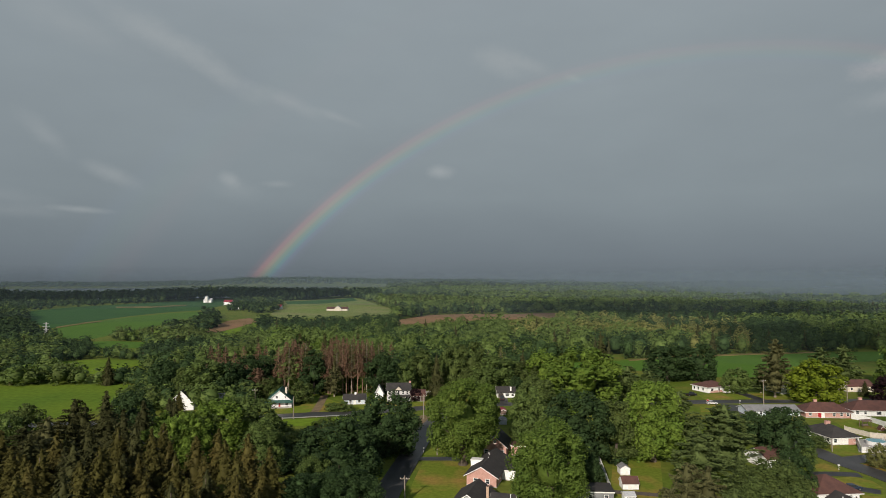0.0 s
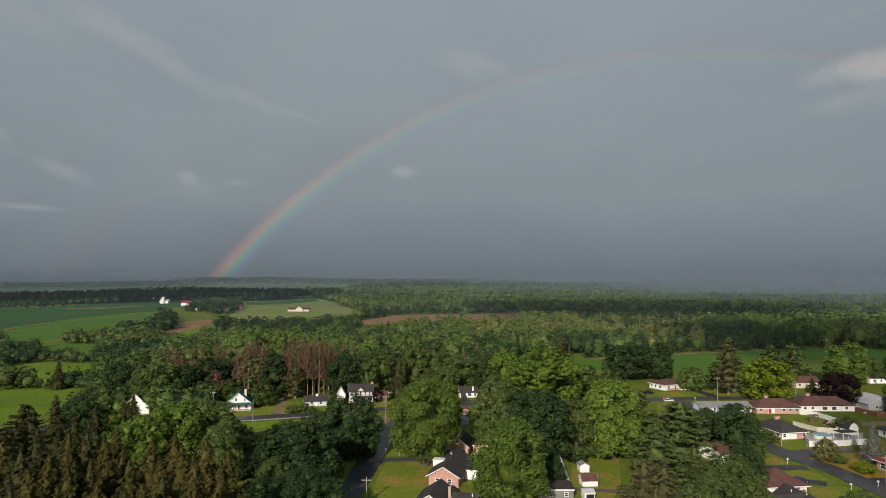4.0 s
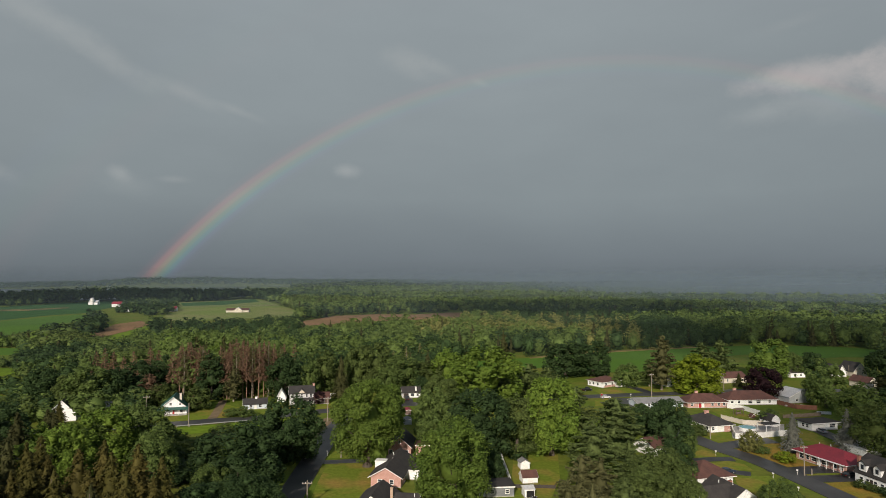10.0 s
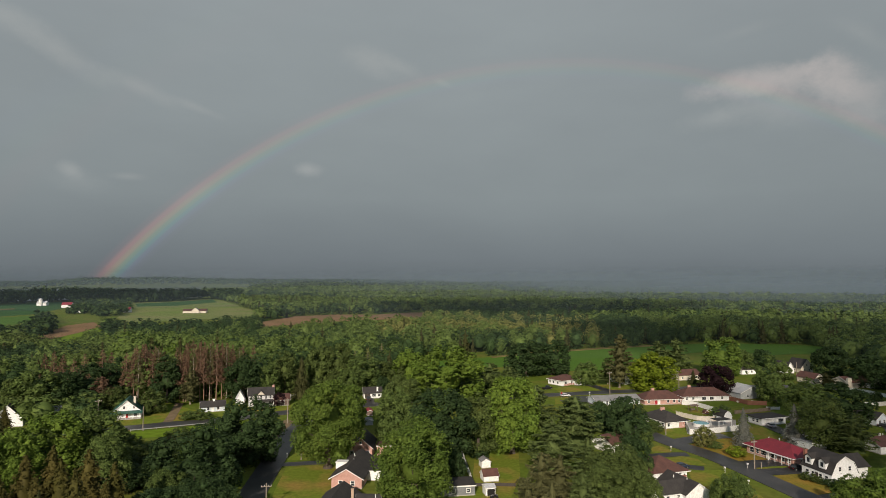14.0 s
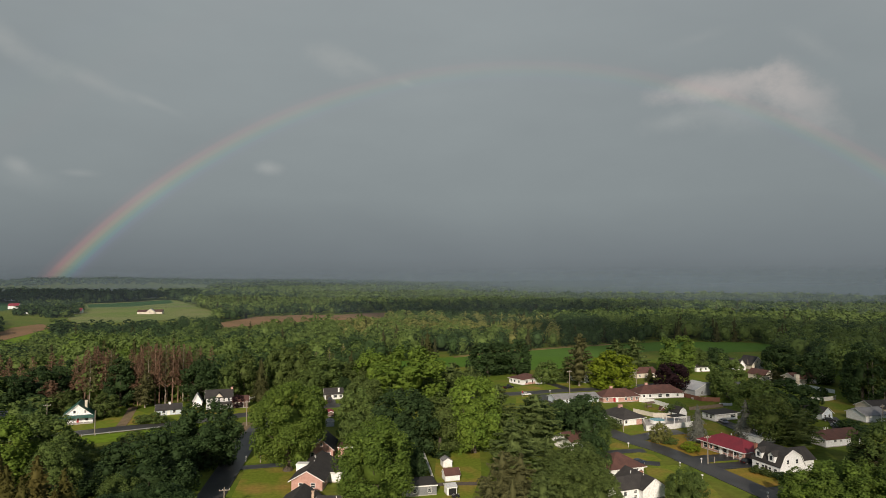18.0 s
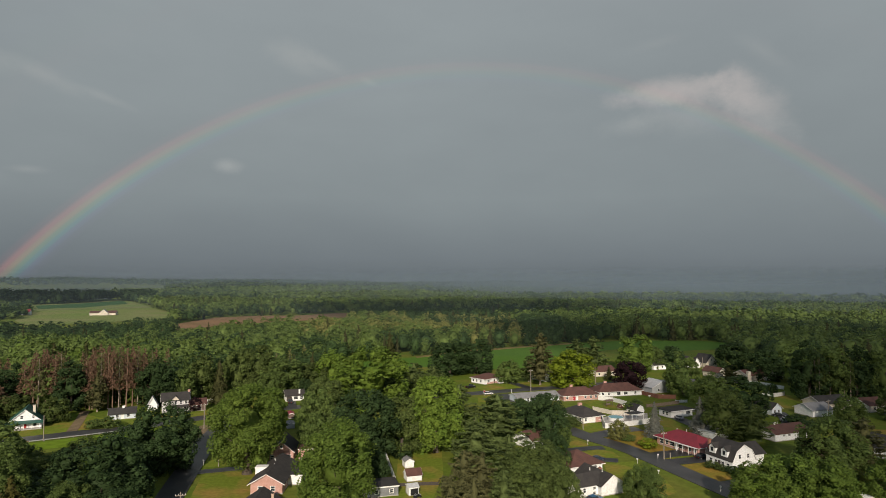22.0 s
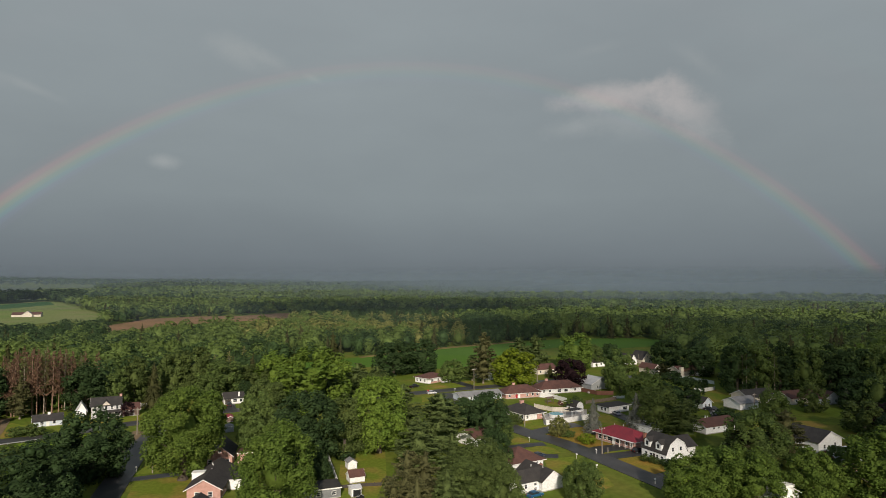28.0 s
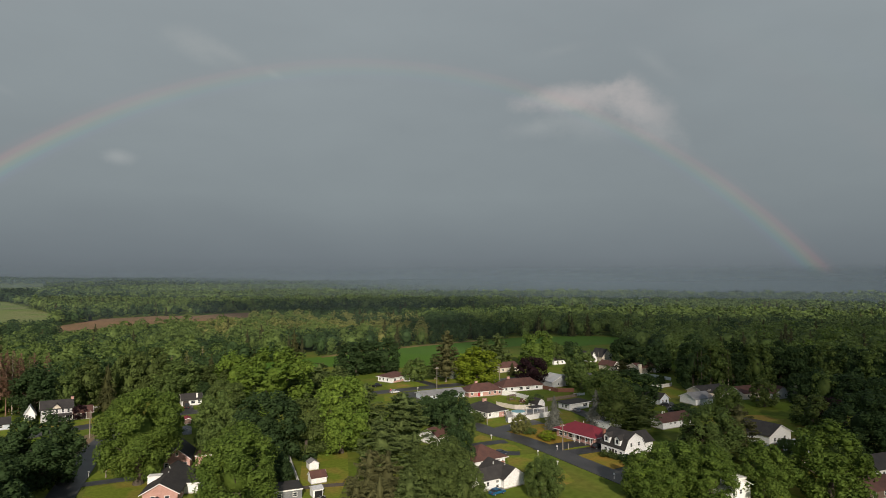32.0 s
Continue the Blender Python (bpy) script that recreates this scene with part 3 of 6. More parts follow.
ribbon("road", [(-17, 134), (-15, 159), (-12, 184), (-9, 207), (-6, 230), (-2, 248), (1, 269)], 7.2, ASPHALT, 0.1704, "dark wet asphalt side street", "road")
ribbon("road", [(125, 124), (125, 136), (125, 150), (125, 165), (124, 178), (121, 190), (120, 201), (119, 216), (120, 247), (126, 275)], 7.5, ASPHALT, 0.1708, "dark asphalt street past the white house", "road")
ribbon("driveway", [(120, 191), (130, 194), (139, 196), (145, 196)], 6.5, ASPHALT, 0.1212, "asphalt turning beside the pool yard", "driveway")
ribbon("driveway", [(-8, 194), (-2, 194), (8, 194)], 3.6, DRIVE, 0.1216, "dark asphalt drive to the brick house", "driveway")
ribbon("driveway", [(-53, 256), (-54, 274), (-56, 297)], 3.5, GRAVEL, 0.122, "brown dirt track into the woods", "driveway")
ribbon("driveway", [(-14, 223), (-12, 234), (-9, 246), (-5, 252)], 8, GRAVEL, 0.1224, "brown gravel verge at the road junction", "driveway")
ribbon("driveway", [(-2, 208), (-0, 214), (1, 218)], 2.5, GRAVEL, 0.1228, "worn earth verge of the side street", "driveway")
ribbon("driveway", [(27, 274), (28, 289)], 3.5, DRIVE, 0.1232, "dark drive beside the white cottage behind the willow", "driveway")
ribbon("driveway", [(121, 163), (132, 165), (142, 164)], 6.5, DRIVE, 0.1236, "dark drive of the red-roofed house", "driveway")
ribbon("driveway", [(124, 158), (135, 157), (145, 157)], 5.5, DRIVE, 0.124, "dark drive between two lawns", "driveway")
ribbon("driveway", [(122, 138), (127, 136), (138, 136)], 4.5, DRIVE, 0.1244, "dark drive beside the yellowed lawn", "driveway")
ribbon("driveway", [(114, 164), (109, 167), (101, 168)], 4.0, DRIVE, 0.1248, "dark drive of the brown-roofed house", "driveway")
ribbon("driveway", [(118, 178), (113, 179), (105, 179)], 4.0, DRIVE, 0.1252, "dark drive behind the brown-roofed house", "driveway")
ribbon("driveway", [(145, 285), (144, 299), (141, 307)], 5.0, DRIVE, 0.1256, "dark drive of the ranch house", "driveway")
ribbon("driveway", [(171, 206), (169, 197), (168, 187)], 5.5, DRIVE, 0.126, "dark drive below the flat-roofed garage", "driveway")
ribbon("driveway", [(218, 201), (211, 191), (201, 180)], 5.0, DRIVE, 0.1264, "dark drive with parked cars", "driveway")
ribbon("driveway", [(112, 266), (129, 265), (140, 265)], 3.5, DRIVE, 0.1268, "dark drive opposite the ranch house", "driveway")
ribbon("path", [(-68, 249), (-51, 252), (-35, 255)], 2.2, GRAVEL, 0.1272, "pale gravel verge of the main road", "verge")
sheet("water", [polar(-46, 1790), polar(-38, 1780), polar(-30, 1780), polar(-22, 1780), polar(-14, 1790), polar(-9, 1850), polar(-9.5, 2600), polar(-9, 3560), polar(-14, 3590), polar(-20, 3590), polar(-28, 3590), polar(-36, 3590), polar(-46, 3590)], WATER, 0.6, "pale grey wide river reflecting the clouds", "water")

# ---- houses ----


def pane_window(house, side, u, z, w, h, W, D, frame_mat=None):
    """A window on one wall: frame proud of the wall, glass inside it. side: front, back, left, right."""
    fm = frame_mat or TRIM
    put = {"front": lambda a, o, zz: (a, -o, zz), "back": lambda a, o, zz: (W - a, D + o, zz), "left": lambda a, o, zz: (-o, D - a, zz), "right": lambda a, o, zz: (W + o, a, zz)}[side]

    def bar(bm, a0, a1, z0, z1, o0, o1):
        p, q = put(a0, o0, z0), put(a1, o1, z1)
        box(bm, min(p[0], q[0]), min(p[1], q[1]), z0, max(p[0], q[0]), max(p[1], q[1]), z1)

    bm = bmesh.new()
    e = 0.11
    bar(bm, u - w / 2 - e, u + w / 2 + e, z + h, z + h + e, -0.05, 0.07)
    bar(bm, u - w / 2 - e, u + w / 2 + e, z - e, z, -0.05, 0.10)
    bar(bm, u - w / 2 - e, u - w / 2, z, z + h, -0.05, 0.07)
    bar(bm, u + w / 2, u + w / 2 + e, z, z + h, -0.05, 0.07)
    bar(bm, u - w / 2, u + w / 2, z + h / 2 - 0.03, z + h / 2 + 0.03, -0.05, 0.05)
    win = part("window", bm, fm, house)
    bm = bmesh.new()
    bar(bm, u - w / 2, u + w / 2, z, z + h, -0.04, 0.02)
    part("pane", bm, GLASS, win)
    return win


def leaf_door(house, side, u, w, h, W, D, mat, name="door", z=0.1):
    put = {"front": lambda a, o: (a, -o), "left": lambda a, o: (-o, D - a), "right": lambda a, o: (W + o, a)}[side]

    def bar(bm, a0, a1, z0, z1, o0, o1):
        p, q = put(a0, o0), put(a1, o1)
        box(bm, min(p[0], q[0]), min(p[1], q[1]), z0, max(p[0], q[0]), max(p[1], q[1]), z1)

    bm = bmesh.new()
    bar(bm, u - w / 2, u + w / 2, z, z + h, -0.05, 0.04)
    n = 4 if name == "garage_door" else 2
    for k in range(n):
        bar(bm, u - w / 2 + 0.12, u + w / 2 - 0.12, z + 0.08 + k * h / n, z + h / n * (k + 1) - 0.08, 0.03, 0.06)
    d = part(name, bm, mat, house)
    bm = bmesh.new()
    bar(bm, u - w / 2 - 0.1, u - w / 2, 0, z + h + 0.1, -0.05, 0.07)
    bar(bm, u + w / 2, u + w / 2 + 0.1, 0, z + h + 0.1, -0.05, 0.07)
    bar(bm, u - w / 2, u + w / 2, z + h, z + h + 0.1, -0.05, 0.07)
    part("door_frame", bm, TRIM, d)
    return d


def shell(house, x0, y0, W, D, eave, rise, roof, wall_mat, roof_mat, over=0.5, trim=True, base=True):
    """Walls, roof, eaves boards and footing of one block, at an offset in its house."""
    t = 0.16
    bm = bmesh.new()
    if roof == "gable_y":
        prism(bm, [(x0, 0), (x0, eave), (x0 + W / 2, eave + rise), (x0 + W, eave), (x0 + W, 0)], "y", y0, y0 + D)
    elif roof == "gable_x":
        prism(bm, [(y0, 0), (y0, eave), (y0 + D / 2, eave + rise), (y0 + D, eave), (y0 + D, 0)], "x", x0, x0 + W)
    elif roof == "gambrel_y":
        prism(bm, [(x0, 0), (x0, eave), (x0 + W * 0.17, eave + rise * 0.62), (x0 + W / 2, eave + rise), (x0 + W * 0.83, eave + rise * 0.62), (x0 + W, eave), (x0 + W, 0)], "y", y0, y0 + D)
    else:
        box(bm, x0, y0, 0, x0 + W, y0 + D, eave)
    part("wall", bm, wall_mat, house)
    bm = bmesh.new()
    boards = []

    def slab(profile, axis, lo, hi):
        up = [(u, z + t) for u, z in profile]
        prism(bm, profile + up[::-1], axis, lo, hi)
        if trim:
            for a, b in ((lo - 0.05, lo + 0.05), (hi - 0.05, hi + 0.05)):
                dn = [(u, z - 0.14) for u, z in profile]
                boards.append(prism(bmesh.new(), dn + [(u, z + 0.06) for u, z in profile][::-1], axis, a, b))

    if roof in ("gable_y", "gable_x", "gambrel_y"):
        span = W if roof != "gable_x" else D
        o = x0 if roof != "gable_x" else y0
        lo, hi = (y0 - over, y0 + D + over) if roof != "gable_x" else (x0 - over, x0 + W + over)
        axis = "x" if roof == "gable_x" else "y"
        if roof == "gambrel_y":
            knee = [(o + span * 0.17, eave + rise * 0.62), (o + span * 0.83, eave + rise * 0.62)]
            s = over * rise * 0.62 / (span * 0.17) * 0.4
            prof = [(o - over * 0.4, eave - s), knee[0], (o + span / 2, eave + rise), knee[1], (o + span + over * 0.4, eave - s)]
        else:
            s = over * rise / (span / 2)
            prof = [(o - over, eave - s), (o + span / 2, eave + rise), (o + span + over, eave - s)]
        slab([(u, z + 0.02) for u, z in prof], axis, lo, hi)
    elif roof == "hip":
        s = over * rise / (min(W, D) / 2)
        z0, z1 = eave - s * 0.3, eave + rise
        h = min(W, D) / 2
        a, b, c, d = x0 - over, y0 - over, x0 + W + over, y0 + D + over
        r0, r1 = ((x0 + h, y0 + D / 2), (x0 + W - h, y0 + D / 2)) if W >= D else ((x0 + W / 2, y0 + h), (x0 + W / 2, y0 + D - h))
        if abs(W - D) < 0.2:
            r1 = (r0[0] + 0.1, r0[1] + 0.1)
        lowv = [bm.verts.new((*p, z0)) for p in ((a, b), (c, b), (c, d), (a, d))]
        up = [bm.verts.new((*p, z0 + t)) for p in ((a, b), (c, b), (c, d), (a, d))]
        q0, q1 = bm.verts.new((*r0, z1 + t)), bm.verts.new((*r1, z1 + t))
        if W >= D:
            faces = ((up[0], up[1], q1, q0), (up[1], up[2], q1), (up[2], up[3], q0, q1), (up[3], up[0], q0))
        else:
            faces = ((up[0], up[1], q0), (up[1], up[2], q1, q0), (up[2], up[3], q1), (up[3], up[0], q0, q1))
        for f in faces:
            bm.faces.new(f)
        bm.faces.new(lowv[::-1])
        for i in range(4):
            bm.faces.new((lowv[i], lowv[(i + 1) % 4], up[(i + 1) % 4], up[i]))
        for p, q in (((a, b), (c, b)), ((a, d), (c, d))):
            boards.append(box(bmesh.new(), p[0], p[1] - 0.03, z0 - 0.12, q[0], p[1] + 0.03, z0 + 0.10))
        for p, q in (((a, b), (a, d)), ((c, b), (c, d))):
            boards.append(box(bmesh.new(), p[0] - 0.03, p[1], z0 - 0.12, p[0] + 0.03, q[1], z0 + 0.10))
    else:
        box(bm, x0 - over, y0 - over, eave, x0 + W + over, y0 + D + over, eave + 0.25)
        for p in (y0 - over, y0 + D + over):
            boards.append(box(bmesh.new(), x0 - over, p - 0.04, eave - 0.12, x0 + W + over, p + 0.04, eave + 0.18))
    part("roof", bm, roof_mat, house)
    for board in boards:
        part("eaves_board", board, TRIM, house)
    if base:
        part("footing", boxes((x0 - 0.04, y0 - 0.04, -0.1, x0 + W + 0.04, y0 + D + 0.04, 0.25)), CONCRETE, house)


def chimney(house, x, y, z0, z1, mat, w=0.9, d=0.7):
    c = part("chimney", boxes((x - w / 2, y - d / 2, z0, x + w / 2, y + d / 2, z1), (x - w / 2 - 0.08, y - d / 2 - 0.08, z1 - 0.2, x + w / 2 + 0.08, y + d / 2 + 0.08, z1 - 0.05)), mat, house)
    part("flue", rod(bmesh.new(), (x, y, z1 - 0.02), (x, y, z1 + 0.3), 0.14, 0.12), DOOR_DARK, c)


def vent(house, x, y, z):
    part("roof_vent", rod(bmesh.new(), (x, y, z - 0.4), (x, y, z + 0.45), 0.11, 0.11), TRIM, house)


def house(x, y, heading, W, D, name, label, eave, rise, roof, wall_mat, roof_mat, front=(), left=(), right=(), doors=(), win=(1.0, 1.15), over=0.5):
    """A house whose front wall starts at x, y and runs along its heading. front, left, right: windows (along, sill)."""
    h = thing(name, x, y, heading, label, "house")
    shell(h, 0, 0, W, D, eave, rise, roof, wall_mat, roof_mat, over)
    for side, rows in (("front", front), ("left", left), ("right", right)):
        span = W if side == "front" else D
        for row in rows:
            u, z = row[0] * span, row[1]
            ww, hh = row[2:] if len(row) > 2 else win
            pane_window(h, side, u, z, ww, hh, W, D)
    for side, u, w, hh, mat, nm in doors:
        leaf_door(h, side, u * (W if side == "front" else D), w, hh, W, D, mat, nm)
    return h


h = house(-75.6, 268.9, 8, 10.4, 10, "cottage", "white cottage with green metal gable roof by the road", 2.9, 4.3, "gable_y", WHITE, ROOF_GREEN, front=((0.4, 3.9, 0.8, 1.0), (0.75, 3.9, 0.6, 0.9), (0.2, 0.9), (0.8, 0.9)), doors=(("front", 0.5, 1.0, 2.0, DOOR_RED, "door"),))
part("porch_roof", prism(bmesh.new(), [(-2.4, 2.3), (-2.4, 2.45), (0.1, 3.15), (0.1, 2.95)], "x", -0.6, 11.0), ROOF_GREEN, h)
for k in range(5):
    part("porch_post", boxes((0.1 + k * 2.45, -2.25, 0, 0.25 + k * 2.45, -2.1, 2.35)), TRIM, h)
part("porch_floor", boxes((-0.3, -2.3, 0, 10.7, -0.02, 0.35)), CONCRETE, h)
chimney(h, 7.6, 4, 4.5, 8.0, CREAM)
h = house(-43.4, 274.8, 8, 9.3, 7, "small_house", "small pale blue house with dark roof by the road", 2.3, 1.7, "gable_x", PALE_BLUE, ROOF_DARK, front=((0.3, 0.9), (0.72, 0.9)), doors=(("front", 0.5, 0.9, 2.0, TRIM, "door"),))
chimney(h, 5.0, 3.2, 3.2, 4.8, TRIM)
h = house(-25.2, 282.3, 4, 10.4, 8.5, "farmhouse", "two-storey pale house with dark roof and porch", 5.0, 2.5, "gable_x", PALE_GREY, ROOF_DARK, front=tuple((k, 3.3, 0.8, 1.3) for k in (0.12, 0.30, 0.5, 0.70, 0.88)) + ((0.2, 0.8), (0.85, 0.8)), doors=(("front", 0.62, 1.0, 2.1, DOOR_DARK, "door"),), right=((0.3, 3.3), (0.7, 3.3)))
part("front_gable", prism(bmesh.new(), [(3.6, 4.9), (5.2, 6.6), (6.8, 4.9)], "y", -0.25, 3.2), CREAM, h)
part("gable_roof", prism(bmesh.new(), [(3.2, 4.7), (5.2, 6.75), (7.2, 4.7), (7.2, 4.9), (5.2, 6.95), (3.2, 4.9)], "y", -0.5, 3.3), ROOF_DARK, h)
part("porch_roof", prism(bmesh.new(), [(-2.3, 2.35), (-2.3, 2.5), (0.0, 3.0), (0.0, 2.8)], "x", 3.5, 10.6), ROOF_DARK, h)
part("porch_floor", boxes((3.5, -2.2, 0, 10.6, -0.03, 0.4)), CONCRETE, h)
for k in range(4):
    part("porch_post", boxes((3.6 + k * 2.25, -2.2, 0.4, 3.75 + k * 2.25, -2.05, 2.4)), TRIM, h)
chimney(h, 10.4, 4.2, 5.6, 8.4, PINK_BRICK)
h = house(-14.2, 282.2, 4, 6.1, 7, "garage", "low brown garage wing beside the two-storey house", 2.9, 1.7, "gable_x", BROWN_WALL, ROOF_BROWN, doors=(("front", 0.42, 3.2, 2.2, DOOR_DARK, "garage_door"),), right=((0.5, 1.0),))
h = house(-31.2, 288.8, 4, 3.6, 4, "shed", "narrow white shed with a steep gable beside the house", 2.6, 3.2, "gable_y", WHITE, ROOF_PALE, front=((0.5, 1.0, 0.6, 0.8),))
h = house(25.4, 290.1, 2, 8.2, 8, "small_house", "small white house half hidden by the willow", 2.6, 2.0, "gable_x", WHITE, ROOF_DARK, front=((0.55, 0.9, 1.6, 1.2), (0.85, 0.9)), doors=(("front", 0.18, 2.4, 2.1, DOOR_DARK, "garage_door"),))
chimney(h, 6.2, 1.0, 2.0, 5.0, TRIM, 0.7, 0.6)
h = house(-114.9, 262.2, 10, 10.0, 11, "farmhouse", "white gabled house with dark roof behind the spruces", 3.2, 5.0, "gable_y", WHITE, ROOF_DARK, front=((0.5, 1.2), (0.5, 4.2, 0.7, 0.9)))
h = house(-100.6, 276.0, 10, 9.6, 8, "barn", "low grey-roofed barn among trees", 2.4, 1.6, "gable_x", WOOD, ROOF_GREY)
h = house(12.7, 196.4, -12, 7.1, 11, "brick_house", "pink brick house with dark gabled roof", 3.4, 3.0, "gable_y", PINK_BRICK, ROOF_DARK, front=((0.12, 1.1), (0.82, 1.1), (0.5, 4.3, 0.6, 0.8)))
shell(h, 8.3, 3.0, 4.5, 5.0, 3.0, 0.3, "flat", PINK_BRICK, ROOF_BROWN, 0.2)
h = house(6.4, 169.8, -17, 8.2, 18, "brick_house", "long pink brick house with dark roof and white chimney", 3.0, 2.3, "gable_y", PINK_BRICK, ROOF_DARK, front=((0.3, 0.9), (0.7, 0.9)), left=((0.2, 1.0), (0.4, 1.0), (0.6, 1.0), (0.8, 1.0)), right=((0.3, 1.0), (0.6, 1.0)), over=0.7)
shell(h, 8.2, 7.0, 3.6, 6.0, 2.7, 0.3, "flat", WHITE, ROOF_DARK, 0.4)
part("chimney", boxes((-0.9, 8.0, 0.0, 2.2, 10.2, 4.5), (-1.0, 7.9, 4.3, 2.3, 10.3, 4.6)), TRIM, h, "broad white chimney block")
vent(h, 3.6, 12.0, 5.0)
vent(h, 4.2, 8.0, 5.2)
vent(h, 3.0, 14.0, 4.9)
h = house(1.8, 148.8, -17, 8.3, 11, "grey_house", "grey house with dark cross-gabled roof and white trim", 2.6, 2.6, "gable_y", GREY, ROOF_DARK, front=((0.3, 0.9), (0.6, 0.9)))
shell(h, 9.2, 1.2, 5.2, 8.0, 2.8, 1.6, "gable_x", GREY, ROOF_DARK)
pane_window(h, "front", 10.6, 0.9, 0.9, 1.2, 12, 12)
for u in (10.4, 13.2):
    part("door" if u > 12 else "french_door", boxes((u - 0.5, 1.1, 0.1, u + 0.5, 1.16, 2.2)), TRIM, h)
chimney(h, 8.2, 3.4, 3.0, 6.3, TAN_BRICK, 0.6, 0.5)
vent(h, 13.6, 4.0, 4.4)
h = house(35.4, 157.2, -4, 7.1, 6.5, "garage", "grey garage with dark flat roof by the fence", 2.5, 0.4, "flat", SLATE, ROOF_DARK, front=((0.2, 0.9, 0.9, 0.9), (0.75, 0.9, 0.9, 0.9)), over=0.25)
h = house(33.9, 157.6, 0, 1.4, 4, "shed", "small grey shed with pale roof beside the garage", 2.3, 0.9, "gable_x", GREY, ROOF_GREY)
h = house(50.2, 177.9, 0, 2.7, 3.2, "shed", "small white garden shed with grey roof", 1.9, 0.8, "gable_y", WHITE, ROOF_GREY, doors=(("front", 0.5, 1.2, 1.6, TRIM, "door"),), over=0.15)
h = house(47.4, 165.8, 0, 4.2, 3.6, "shed", "white garden shed with brown shingled roof", 1.7, 1.3, "gable_x", WHITE, ROOF_BROWN, doors=(("front", 0.5, 1.4, 1.4, TRIM, "door"),), over=0.2)
# the lean-to's black door panel stands in for its dark open inside
h = house(44.9, 155.3, 0, 2.6, 3.0, "shed", "white lean-to shed open at the front", 2.1, 0.5, "gable_x", WHITE, ROOF_PALE, doors=(("front", 0.55, 2.0, 1.7, BLACK, "door"),), over=0.15)
h = house(91.0, 152.8, 4, 10.5, 10, "brown_roofed_house", "white two-level house with brown hipped roof", 3.6, 2.9, "hip", WHITE, ROOF_BROWN, front=((0.25, 2.7, 1.6, 0.5), (0.75, 2.7, 1.6, 0.5)), right=((0.3, 1.2), (0.7, 1.2)), over=0.7)
h = house(85.0, 139.6, 6, 8.5, 6, "white_house", "white house with grey shingled cross gables", 3.0, 1.9, "gable_x", WHITE, ROOF_DARK, front=((0.25, 1.2, 0.8, 1.0), (0.62, 1.6, 0.8, 0.6), (0.62, 0.4, 0.8, 0.6)))
shell(h, 6.4, -1.5, 7.0, 11.0, 2.8, 2.3, "gable_y", WHITE, ROOF_DARK)
shell(h, -1.6, 5.0, 4.5, 4.5, 3.4, 0.25, "flat", WHITE, ROOF_GREY, 0.3)
vent(h, 9.5, 2.0, 4.8)
vent(h, 8.6, 6.0, 4.6)
chimney(h, 10.4, 4.0, 3.5, 5.4, RED_BRICK, 0.8, 0.6)
h = house(95.0, 183.9, 20, 7.5, 9, "small_house", "small white house with brown roof among trees", 2.8, 2.2, "gable_x", WHITE, ROOF_BROWN, right=((0.5, 1.0),))
h = house(123.1, 252.4, 0, 20.8, 9, "grey_roofed_house", "low house with pale grey roof behind bushes", 2.2, 1.5, "gable_x", PALE_BLUE, ROOF_GREY, front=((0.12, 0.9), (0.24, 0.9), (0.9, 0.9)), right=((0.4, 0.9),))
h = house(128.0, 301.9, 24, 13.1, 10, "ranch_house", "white ranch house with reddish brown hipped roof", 2.8, 2.0, "hip", WHITE, ROOF_BROWN, front=((0.2, 0.9, 1.6, 1.2), (0.85, 0.9)), left=((0.15, 0.9), (0.4, 0.9), (0.7, 0.9)), doors=(("front", 0.55, 1.0, 2.0, DOOR_DARK, "door"),), over=0.7)
part("brick_skirt", boxes((1.5, -0.06, 0, 9.0, -0.01, 1.0)), PINK_BRICK, h)
h = house(162.2, 299.1, 15, 8.1, 12, "small_house", "small white house with grey gabled roof", 2.7, 2.2, "gable_y", WHITE, ROOF_GREY, front=((0.3, 0.9), (0.75, 0.9)), left=((0.2, 0.9), (0.5, 0.9), (0.8, 0.9)))
h = house(197.5, 305.2, 2, 13.2, 9, "small_house", "pale house with brown roof behind a spruce", 2.9, 2.3, "gable_x", CREAM, ROOF_BROWN, front=((0.15, 0.9), (0.8, 0.9)))
h = house(144.9, 250.2, -5, 17.4, 9, "ranch_house", "red brick ranch house with brown roof and red door", 2.4, 2.9, "hip", PINK_BRICK, ROOF_BROWN, front=((0.1, 0.9), (0.62, 0.9), (0.78, 0.9), (0.92, 0.9)), doors=(("front", 0.30, 1.2, 2.1, FIRE_RED, "door"), ("front", 0.38, 0.8, 2.1, TRIM, "door")), over=0.7)
chimney(h, 6.2, 5.4, 4.0, 6.3, PINK_BRICK, 1.2, 0.8)
h = house(165.6, 253.1, -5, 22.1, 9.5, "ranch_house", "long white ranch house with brown roof", 2.4, 3.0, "hip", WHITE, ROOF_BROWN, front=((0.08, 0.9), (0.22, 0.9), (0.45, 0.7, 1.8, 1.5), (0.62, 0.7, 1.8, 1.5), (0.85, 0.9)), over=0.8)
chimney(h, 6.0, 5.8, 4.2, 6.4, PINK_BRICK, 1.3, 0.8)
h = house(129.7, 209.2, 8, 9.9, 14, "ranch_house", "white and brick ranch house with black hipped roof", 2.5, 2.7, "hip", WHITE, ROOF_DARK, front=((0.12, 0.9), (0.85, 0.9, 1.4, 1.1)), left=tuple((k, 0.9) for k in (0.1, 0.25, 0.4, 0.55, 0.7, 0.88)), doors=(("front", 0.36, 1.0, 2.1, TRIM, "door"), ("front", 0.5, 1.0, 2.1, TRIM, "door")), over=0.7)
